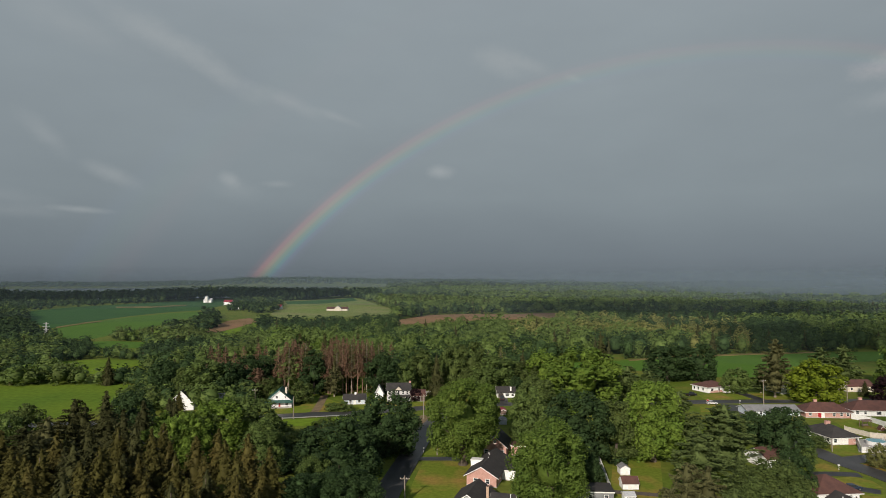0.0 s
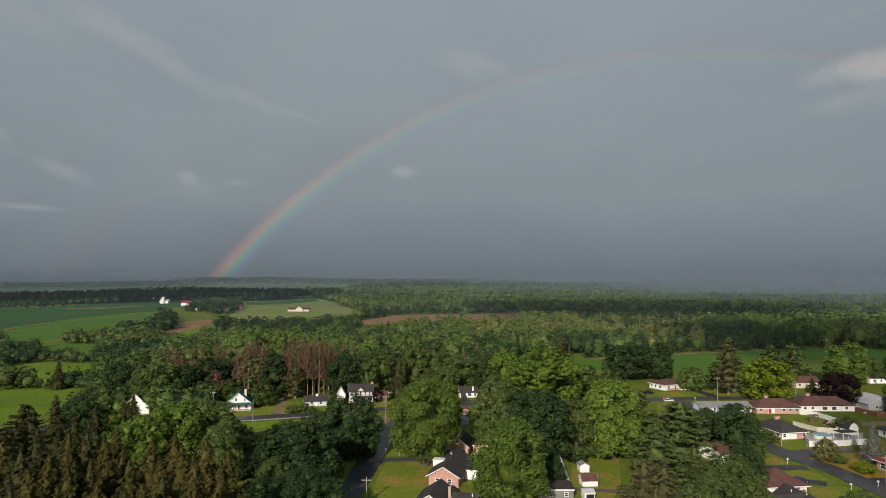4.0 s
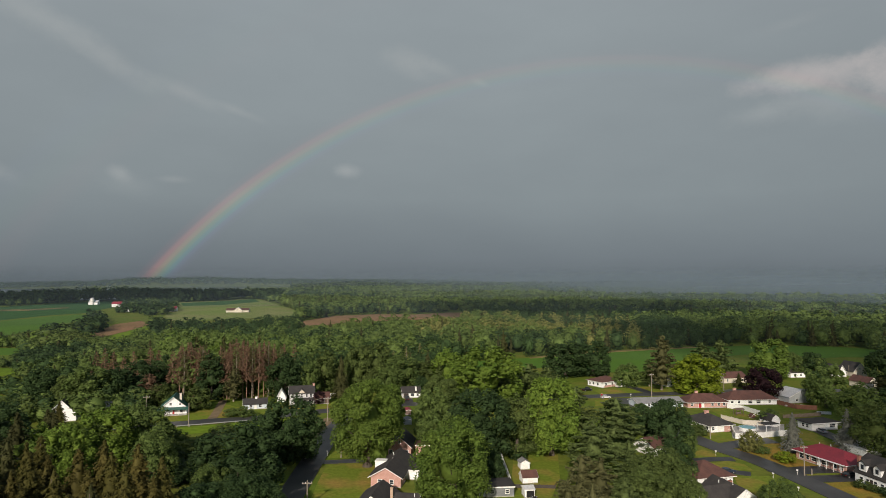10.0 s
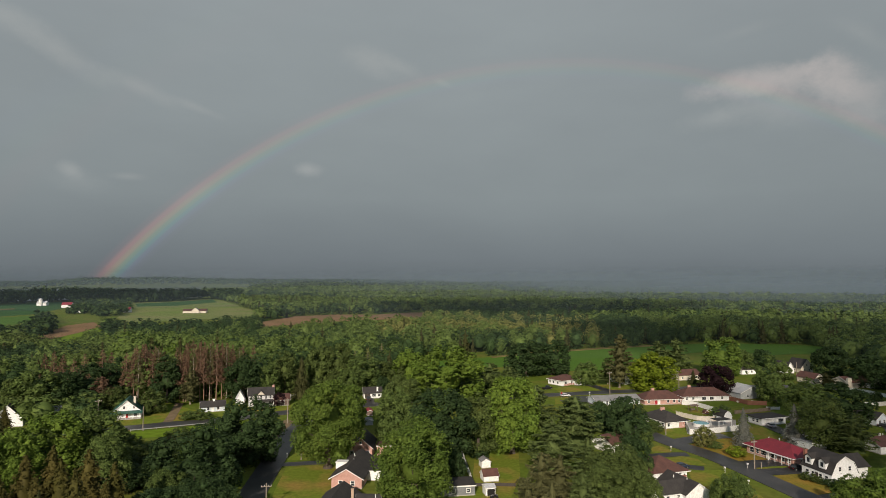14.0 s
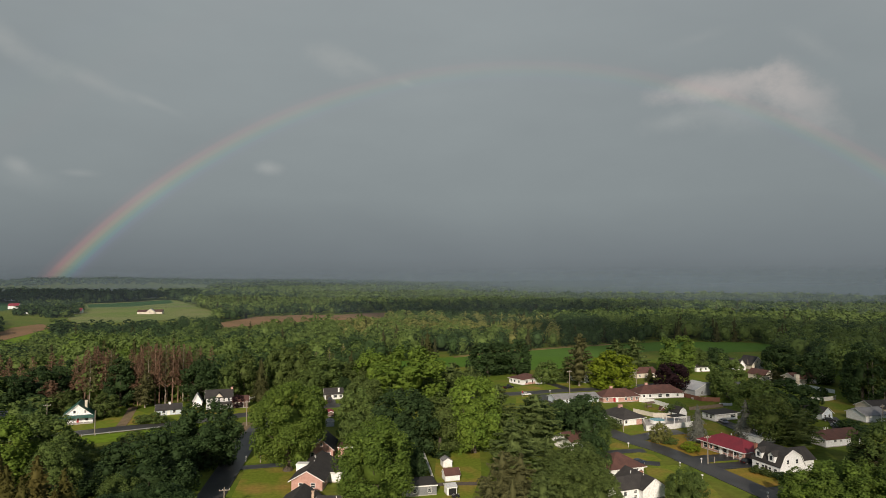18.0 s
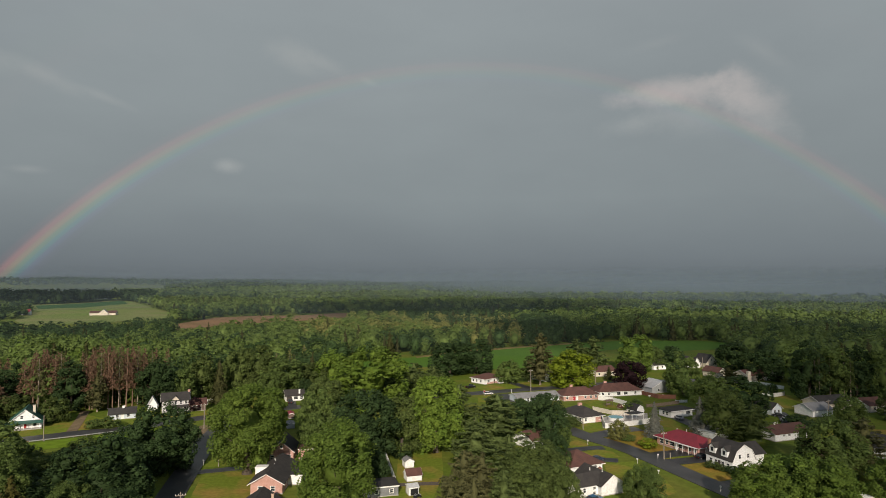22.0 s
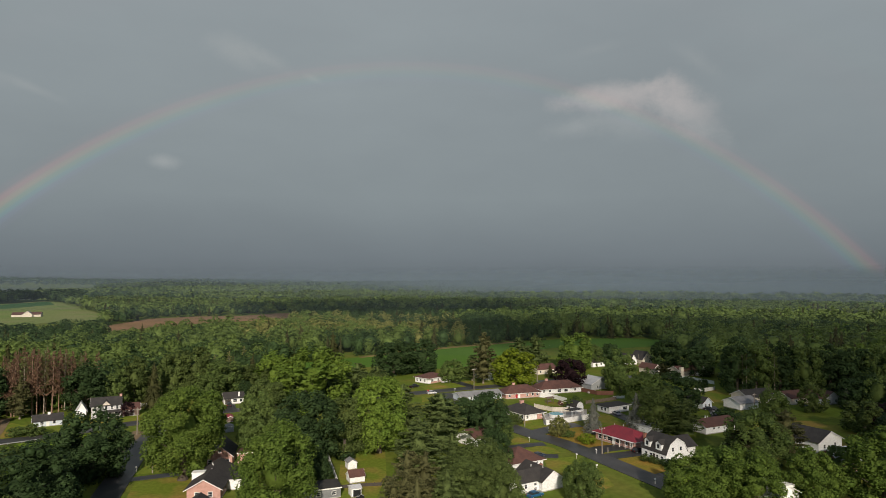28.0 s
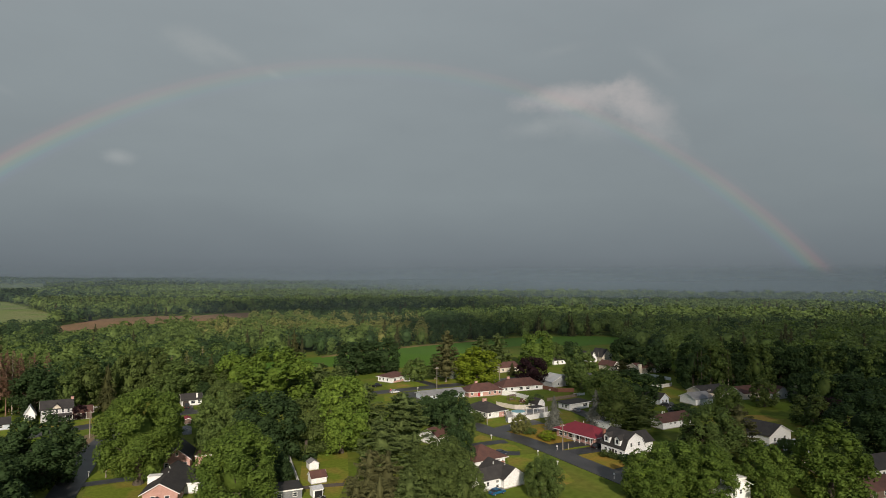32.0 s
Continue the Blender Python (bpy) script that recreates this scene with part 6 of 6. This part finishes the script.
wood("far_woodland", "dense green woods further off behind the fields", 720, 1500, 12.4, 62, 6, 0.55, 37, (12, 19), 0.85, (-9, 67), grain=0.003, mats=GREENS)
wood("distant_woodland", "distant dark green woods towards the horizon", 1500, 2250, 17, 14, 2, 1.0, 53, (12, 19), 1.05, (-8, 67), grain=0.0016, mats=GREENS)
wood("horizon_woodland", "hazy woods along the horizon", 2250, 3500, 27, 6, 1, 1.2, 57, (13, 19), 1.7, (-5, 67), grain=0.0016, mats=GREENS)
# all-dark leaves put the ridge's shade into its colour
wood("ridge_woodland", "wooded ridge beyond the river in rain haze", 3720, 4850, 33, 4, 1, 1.2, 59, (12, 17), 2.2, (-44, 12), grain=0.0012, mats=("dark", "dark", "dark", "dark", "needle", "dark"))


# ---- unseen clouds added overhead to shade parts of the woods ----
def cloud_stuff(name, dense):
    """Grey cloud that lets part of the light through, thinner in ragged holes."""
    m = material(name, (0.75, 0.75, 0.76), 1.0, (0.68, 0.68, 0.70), scale=0.01)
    t = m.node_tree
    n = t.nodes.new("ShaderNodeTexNoise")
    n.inputs["Scale"].default_value, n.inputs["Detail"].default_value = 0.012, 5
    t.links.new(t.nodes["Texture Coordinate"].outputs["Object"], n.inputs["Vector"])
    k = t.nodes.new("ShaderNodeMapRange")
    t.links.new(n.outputs[0], k.inputs[0])
    k.inputs[1].default_value, k.inputs[2].default_value, k.inputs[3].default_value, k.inputs[4].default_value = 0.35, 0.62, dense * 0.45, dense
    t.links.new(k.outputs[0], t.nodes["Principled BSDF"].inputs["Alpha"])
    return m


def shade_cloud(bearing, distance, length, breadth, turn, seed, dense, height=900.0):
    """A ragged, flat, unseen cloud added high towards the sun; its shade falls at this bearing and distance."""
    lift = Vector(aim(SUN_AZ, SUN_EL)) * (height / math.sin(radians(SUN_EL)))
    centre = Vector((*polar(bearing, distance), 0)) + lift
    n, m = 56, 6
    V, Q = [], []
    for side in (1, -1):
        for i in range(m + 1):
            f = i / m
            for j in range(n):
                c, q = math.cos(j * math.tau / n), math.sin(j * math.tau / n)
                rag = 1 + 0.22 * noise.noise(Vector((c * 1.7, q * 1.7, seed))) + 0.14 * noise.noise(Vector((c * 5, q * 5, seed + 9)))
                z = side * (18 * math.sqrt(max(1 - f * f, 0)) + 3 * noise.noise(Vector((c * f * 6, q * f * 6, seed))) * (1 - f))
                V.append((c * f * rag * length / 2, q * f * rag * breadth / 2, z))
    for k in (0, 1):
        for i in range(m):
            for j in range(n):
                p = k * (m + 1) * n + i * n
                face = (p + j, p + (j + 1) % n, p + n + (j + 1) % n, p + n + j)
                Q.append(face[::-1] if k == 0 else face)
    ob = new("backdrop_cloud", arrays_mesh("backdrop_cloud", np.array(V), Q, np.zeros((0, 3)), [cloud_stuff("cloud_grey", dense)]))
    ob.matrix_basis = Matrix.Translation(centre) @ Matrix.Rotation(radians(turn), 4, "Z")
    return tagged(ob, "unseen ragged grey cloud added to shade the ground", "cloud", kind="structure")


shade_cloud(51, 590, 600, 310, -47, 1, 0.58)
shade_cloud(69, 325, 390, 270, -57, 5, 0.58)
shade_cloud(20, 1020, 520, 380, -15, 4, 0.62)
shade_cloud(-24, 1640, 1000, 260, 25, 3, 0.75)

# ---- fences, poles, vehicles and small things ----


def fence(line, h, mat, label, name="fence", bay=2.4, gap=0.0):
    """Posts and panels along a line of ground points."""
    f = thing(name, 0, 0, 0, label, "fence")
    for (x0, y0), (x1, y1) in zip(line, line[1:]):
        run = math.hypot(x1 - x0, y1 - y0)
        n = max(1, round(run / bay))
        ang = math.degrees(math.atan2(y1 - y0, x1 - x0))
        for k in range(n + 1):
            p = part("post", boxes((-0.07, -0.07, -0.1, 0.07, 0.07, h + 0.1), (-0.09, -0.09, h + 0.1, 0.09, 0.09, h + 0.15)), mat, f)
            p.matrix_basis = pose(x0 + (x1 - x0) * k / n, y0 + (y1 - y0) * k / n, 0, 0, 0, ang)
        for k in range(n):
            b = run / n
            bm = boxes((0.07, -0.02, 0.06 + gap, b - 0.07, 0.02, h - 0.06), (0.07, -0.04, h - 0.08, b - 0.07, 0.04, h), (0.07, -0.04, 0.05 + gap, b - 0.07, 0.04, 0.15 + gap))
            p = part("panel", bm, mat, f)
            p.matrix_basis = pose(x0 + (x1 - x0) * k / n, y0 + (y1 - y0) * k / n, 0, 0, 0, ang)
    return f


def utility_pole(x, y, h, heading, arm=True, lamp=False):
    p = thing("utility_pole", x, y, heading, "weathered wooden utility pole standing by the road", "pole", "utility poles")
    part("pole", rod(bmesh.new(), (0, 0, -0.3), (0, 0, h), 0.19, 0.13, 10), POLE_WOOD, p)
    if arm:
        part("crossarm", boxes((-1.2, -0.09, h - 0.85, 1.2, 0.09, h - 0.68)), POLE_WOOD, p)
        for u in (-1.1, -0.4, 0.4, 1.1):
            part("insulator", rod(bmesh.new(), (u, 0, h - 0.68), (u, 0, h - 0.42), 0.06, 0.04, 8), TRIM, p)
    if lamp:
        part("lamp_arm", rod(bmesh.new(), (0, 0, h - 1.4), (1.6, 0, h - 0.9), 0.04, 0.03, 6), METAL, p)
        part("lamp_head", boxes((1.4, -0.14, h - 1.0, 2.0, 0.14, h - 0.82)), METAL, p)


def yard_lamp(x, y, h=1.6):
    p = thing("yard_post", x, y, 20, "white post with a pale box on top beside the street", "post", "posts along the street")
    part("post", rod(bmesh.new(), (0, 0, -0.1), (0, 0, h - 0.3), 0.06, 0.05, 8), TRIM, p)
    part("box", boxes((-0.16, -0.22, h - 0.32, 0.16, 0.22, h), (-0.19, -0.25, h, 0.19, 0.25, h + 0.05)), VINYL, p)


def car(x, y, heading, paint, kind="car"):
    """A parked vehicle with body, cabin glass, wheels, lamps."""
    L, Wd = (5.4, 1.95) if kind == "pickup" else (4.6, 1.82)
    c = thing("pickup_truck" if kind == "pickup" else "car", x, y, heading, f"parked {paint} {'pickup truck' if kind == 'pickup' else 'car'} on asphalt", "car", "parked cars")
    hw = Wd / 2
    if kind == "pickup":
        side = [(-L / 2, 0.45), (-L / 2, 1.15), (-0.4, 1.15), (-0.3, 1.15), (1.3, 1.15), (L / 2 - 0.1, 1.02), (L / 2, 0.45)]
        cab = [(-0.45, 1.13), (-0.3, 1.85), (0.75, 1.85), (1.35, 1.13)]
    else:
        side = [(-L / 2, 0.4), (-L / 2 + 0.05, 0.95), (-1.4, 1.0), (1.0, 0.98), (L / 2 - 0.15, 0.85), (L / 2, 0.4)]
        cab = [(-1.75, 0.97), (-1.2, 1.48), (0.35, 1.48), (1.15, 0.95)]
    part("body", prism(bmesh.new(), side, "y", -hw, hw), PAINT[paint], c)
    g = part("cabin", prism(bmesh.new(), cab, "y", -hw + 0.12, hw - 0.12), GLASS, c)
    lo, hi = cab[1][0] - 0.06, cab[2][0] + 0.06
    part("roof", boxes((lo, -hw + 0.14, cab[1][1] - 0.02, hi, hw - 0.14, cab[1][1] + 0.06)), PAINT[paint], g)
    for u in (-L / 2 + 0.9, L / 2 - 0.9):
        for v in (-1, 1):
            w = part("wheel", rod(bmesh.new(), (u, v * (hw - 0.20), 0.34), (u, v * (hw + 0.02), 0.34), 0.34, 0.34, 14), RUBBER, c)
            part("rim", rod(bmesh.new(), (u, v * (hw + 0.0), 0.34), (u, v * (hw + 0.035), 0.34), 0.2, 0.19, 10), METAL, w)
    for v in (-1, 1):
        part("headlight", boxes((L / 2 - 0.12, v * hw * 0.7 - 0.18, 0.62, L / 2 - 0.01, v * hw * 0.7 + 0.18, 0.78)), TRIM, c)
        part("tail_light", boxes((-L / 2 - 0.02, v * hw * 0.75 - 0.15, 0.7, -L / 2 + 0.06, v * hw * 0.75 + 0.15, 0.9)), FIRE_RED, c)
    return c


def lattice_pylon(x, y, h):
    p = thing("power_pylon", x, y, 15, "grey steel lattice power pylon above the trees", "pylon")
    for u, v in ((-1, -1), (1, -1), (1, 1), (-1, 1)):
        part("leg", rod(bmesh.new(), (u * 1.0, v * 1.0, 0), (u * 0.3, v * 0.3, h), 0.16, 0.12, 5), METAL, p)
    for k in range(8):
        z0, z1 = h * k / 8, h * (k + 1) / 8
        w0, w1 = 1.0 - 0.7 * k / 8, 1.0 - 0.7 * (k + 1) / 8
        part("brace", rod(bmesh.new(), (-w0, -w0, z0), (w1, -w1, z1), 0.10, 0.10, 5), METAL, p)
        part("brace", rod(bmesh.new(), (w0, -w0, z0), (-w1, -w1, z1), 0.10, 0.10, 5), METAL, p)
    for z, L in ((h - 1, 2.0), (h - 3.4, 2.8), (h - 6, 2.2)):
        part("arm", boxes((-L, -0.12, z - 0.12, L, 0.12, z + 0.12)), METAL, p)


def silo(x, y, r, h, label):
    p = thing("silo", x, y, 0, label, "silo")
    part("drum", rod(bmesh.new(), (0, 0, 0), (0, 0, h), r, r, 20), VINYL, p)
    bm = bmesh.new()
    last = None
    for k in range(7):
        a = k / 6 * math.pi / 2
        ring = [bm.verts.new((math.cos(j * math.tau / 20) * r * 1.03 * max(math.cos(a), 0.02), math.sin(j * math.tau / 20) * r * 1.03 * max(math.cos(a), 0.02), h + math.sin(a) * r * 0.8)) for j in range(20)]
        if last:
            for j in range(20):
                bm.faces.new((last[j], last[(j + 1) % 20], ring[(j + 1) % 20], ring[j]))
        last = ring
    bm.faces.new(last)
    part("dome", bm, ROOF_PALE, p)


def stop_sign(x, y):
    p = thing("stop_sign", x, y, 0, "red octagonal road sign with pale rim on a post", "sign")
    part("post", rod(bmesh.new(), (0, 0, -0.1), (0, 0, 2.2), 0.04, 0.04, 6), METAL, p)
    bm = bmesh.new()
    for r, y0, y1 in ((0.45, -0.045, -0.02),):
        ring = [(math.cos(radians(22.5 + 45 * k)) * r, math.sin(radians(22.5 + 45 * k)) * r + 2.3) for k in range(8)]
        prism(bm, ring, "y", y0, y1)
    part("plate", bm, FIRE_RED, p)
    part("rim", prism(bmesh.new(), [(math.cos(radians(22.5 + 45 * k)) * 0.5, math.sin(radians(22.5 + 45 * k)) * 0.5 + 2.3) for k in range(8)], "y", -0.018, 0.0), TRIM, p)


fence([(47.9, 194.3), (46.4, 183.0), (44.0, 165.8)], 1.8, VINYL, "white vinyl panel fence along the back garden")
fence([(44.2, 163.2), (48.9, 162.4), (54.9, 160.8)], 0.9, DOOR_DARK, "dark low garden fence behind the sheds")
fence([(138.8, 210.4), (133.5, 200.2), (143.4, 200.2), (154.4, 201.7)], 2.0, VINYL, "white wall-like vinyl fence round the pool yard")
fence([(161.3, 247.5), (165.5, 242.6), (166.1, 232.6)], 1.9, VINYL, "tall white vinyl garden fence")
fence([(146.4, 228.7), (149.4, 219.4), (155.3, 216.8), (166.1, 222.5)], 1.8, CREAM, "cream fence at the back of the pool yard")
fence([(260.4, 259.7), (263.3, 252.4), (264.0, 239.9)], 1.8, VINYL, "white vinyl fence on the slope by the woods")
fence([(237.7, 228.8), (242.2, 226.3), (251.2, 227.8)], 1.8, VINYL, "white vinyl fence beside a shaded lawn")
fence([(188.0, 252.6), (189.6, 241.4), (196.6, 238.2)], 1.9, RED_WOOD, "reddish cedar board fence")
fence([(190.6, 231.0), (195.9, 229.6)], 1.2, VINYL, "short white fence in a garden")
fence([(171.8, 226.5), (182.2, 227.3), (190.4, 228.6)], 1.4, WOOD, "weathered wooden fence behind the garage")
fence([(-8.3, 298.4), (-5.4, 299.8), (-3.2, 299.8)], 1.8, VINYL, "white fence beside the two-storey house")
fence([(-63.1, 246.8), (-50.4, 249.7), (-35.1, 253.2)], 0.7, METAL, "low steel guard rail along the main road", "guard_rail", 4.0, 0.35)
utility_pole(-9.5, 156.8, 6.6, 0, True, False)
utility_pole(-1.8, 197.9, 7.2, 0, False, True)
utility_pole(-59.1, 247.7, 8.8, 10, False, False)
utility_pole(-81.4, 271.3, 7.8, 10, True, False)
utility_pole(-7.6, 247.7, 9.7, 0, True, False)
utility_pole(141.0, 275.2, 11.1, 5, True, False)
utility_pole(176.7, 273.5, 11.1, 5, True, False)
utility_pole(128.0, 160.3, 8.7, 8, True, False)
utility_pole(124.9, 201.6, 4.3, 0, False, False)
utility_pole(220.9, 180.3, 8.9, 0, True, False)
utility_pole(265.1, 297.6, 9.0, 0, False, False)
utility_pole(130.7, 160.8, 1.8, 0, False, False)
yard_lamp(115.0, 182.7)
yard_lamp(128.4, 190.9)
yard_lamp(117.7, 159.6)
yard_lamp(116.3, 148.0)
yard_lamp(122.9, 131.5)
yard_lamp(131.1, 276.3)
yard_lamp(145.0, 265.4)
yard_lamp(-6.1, 200.4)
yard_lamp(126.5, 161.3)
stop_sign(115.5, 273.1)
lattice_pylon(-342.3, 537.4, 17.0)
silo(-519.3, 1367.5, 3.6, 11.9, "white farm silo with a pale domed top")
car(137.9, 302.1, 15, "white", "pickup")
car(117.3, 295.6, 20, "black", "pickup")
car(140.1, 157.7, 8, "black", "car")
car(108.0, 166.1, 10, "navy", "car")
car(118.6, 276.0, -3, "white", "car")
car(170.1, 204.1, 80, "silver", "car")
car(206.3, 186.3, -60, "silver", "car")
car(211.1, 194.3, -50, "black", "car")
car(254.3, 182.7, 0, "navy", "car")
car(27.1, 286.1, 80, "black", "pickup")
car(87.9, 136.6, 10, "blue", "car")
car(142.0, 219.0, 8, "black", "car")
pool = thing("swimming_pool", 145.3, 210.6, 8, "round turquoise above-ground swimming pool in a white yard", "pool")
part("pool_wall", rod(bmesh.new(), (0, 0, 0), (0, 0, 1.25), 3.0, 3.0, 28), VINYL, pool)
part("water", rod(bmesh.new(), (0, 0, 1.2), (0, 0, 1.27), 2.8, 2.8, 28), POOL, pool)
part("ladder", boxes((2.7, -0.3, 0.2, 2.85, -0.2, 2.1), (2.7, 0.2, 0.2, 2.85, 0.3, 2.1), (2.7, -0.3, 2.0, 2.85, 0.3, 2.1)), TRIM, pool)
pergola = thing("pergola", 149.4, 205.8, 8, "white pergola with a dark roof beside the pool", "pergola")
for u in (0, 6):
    for v in (0, 4):
        part("post", boxes((u - 0.1, v - 0.1, 0, u + 0.1, v + 0.1, 2.6)), TRIM, pergola)
part("beam", boxes((-0.4, -0.1, 2.6, 6.4, 0.1, 2.85)), TRIM, pergola)
part("beam", boxes((-0.4, 3.9, 2.6, 6.4, 4.1, 2.85)), TRIM, pergola)
part("roof", boxes((-0.3, 0.12, 2.86, 6.3, 3.88, 3.0)), ROOF_DARK, pergola)
sheet("patio", [(133, 201), (153, 201), (165, 217), (154, 220), (142, 216)], CONCRETE, .06, "pale concrete pool patio", "patio")
h = house(156.9, 213.4, 8, 4.2, 5.5, "gambrel_shed", "white garden barn with a black gambrel roof", 2.2, 2.2, "gambrel_y", WHITE, ROOF_DARK, doors=(("front", 0.5, 1.6, 1.9, TRIM, "door"),), over=0.2)
h = house(23.5, 254.7, 0, 2.2, 5.0, "shed", "long narrow shed with a red roof by the drive", 1.8, 0.4, "gable_y", BROWN_WALL, ROOF_RED, over=0.15)
h = house(21.5, 238.3, 0, 2.8, 4.0, "shed", "low shed with a pale grey roof", 1.8, 0.4, "gable_y", GREY, ROOF_GREY, over=0.15)
swing = thing("garden_swing", 156.5, 233.7, 8, "dark timber garden swing with a roof on the lawn", "swing")
for u in (0, 3.4):
    for v in (0, 1.6):
        part("post", boxes((u - 0.08, v - 0.08, 0, u + 0.08, v + 0.08, 2.3)), BROWN_WALL, swing)
part("roof", prism(bmesh.new(), [(-0.4, 2.25), (0.8, 2.75), (2.0, 2.25), (2.0, 2.35), (0.8, 2.88), (-0.4, 2.35)], "x", -0.4, 3.8), BROWN_WALL, swing)
part("bench_seat", boxes((0.4, 0.5, 0.5, 3.0, 1.1, 0.6)), WOOD, swing)
part("bench_back", boxes((0.4, 1.05, 0.6, 3.0, 1.12, 1.1)), WOOD, swing)
h = house(159.3, 228.1, 8, 1.8, 1.6, "kennel", "small reddish wooden kennel on the lawn", 1.0, 0.7, "gable_y", RED_WOOD, ROOF_BROWN, over=0.12)
table = thing("patio_table", 188.3, 246.2, 0, "white garden table on the patio behind the ranch house", "table", "patio tables")
part("tabletop", rod(bmesh.new(), (0, 0, 0.70), (0, 0, 0.75), 0.6, 0.6, 16), TRIM, table)
for u in (-0.3, 0.3):
    for v in (-0.3, 0.3):
        part("leg", boxes((u - 0.03, v - 0.03, 0, u + 0.03, v + 0.03, 0.7)), TRIM, table)
table = thing("patio_table", 193.1, 247.7, 25, "white garden table on the patio behind the ranch house", "table", "patio tables")
part("tabletop", rod(bmesh.new(), (0, 0, 0.70), (0, 0, 0.75), 0.6, 0.6, 16), TRIM, table)
for u in (-0.3, 0.3):
    for v in (-0.3, 0.3):
        part("leg", boxes((u - 0.03, v - 0.03, 0, u + 0.03, v + 0.03, 0.7)), TRIM, table)
table = thing("patio_table", 195.3, 245.6, 50, "white garden table on the patio behind the ranch house", "table", "patio tables")
part("tabletop", rod(bmesh.new(), (0, 0, 0.70), (0, 0, 0.75), 0.6, 0.6, 16), TRIM, table)
for u in (-0.3, 0.3):
    for v in (-0.3, 0.3):
        part("leg", boxes((u - 0.03, v - 0.03, 0, u + 0.03, v + 0.03, 0.7)), TRIM, table)


def quad_bike(x, y, heading):
    """A small four-wheeled bike with a seat, rack and handlebar."""
    q = thing("quad_bike", x, y, heading, "small dark quad bike parked on grass before a shed", "vehicle")
    part("body", prism(bmesh.new(), [(-0.9, 0.45), (-0.95, 0.75), (-0.3, 0.72), (0.2, 0.62), (0.5, 0.85), (0.95, 0.72), (1.0, 0.45)], "y", -0.28, 0.28), BLACK, q)
    part("seat", boxes((-0.75, -0.2, 0.72, 0.1, 0.2, 0.88)), RUBBER, q)
    part("handlebar", boxes((0.3, -0.42, 1.0, 0.38, 0.42, 1.06), (0.3, -0.04, 0.75, 0.38, 0.04, 1.02)), METAL, q)
    part("rack", boxes((-1.0, -0.4, 0.78, -0.5, 0.4, 0.82), (0.55, -0.35, 0.86, 0.95, 0.35, 0.9)), METAL, q)
    for u in (-0.65, 0.65):
        for v in (-1, 1):
            part("wheel", rod(bmesh.new(), (u, v * 0.36, 0.3), (u, v * 0.58, 0.3), 0.3, 0.28, 12), RUBBER, q)


quad_bike(46.6, 153.4, 200)
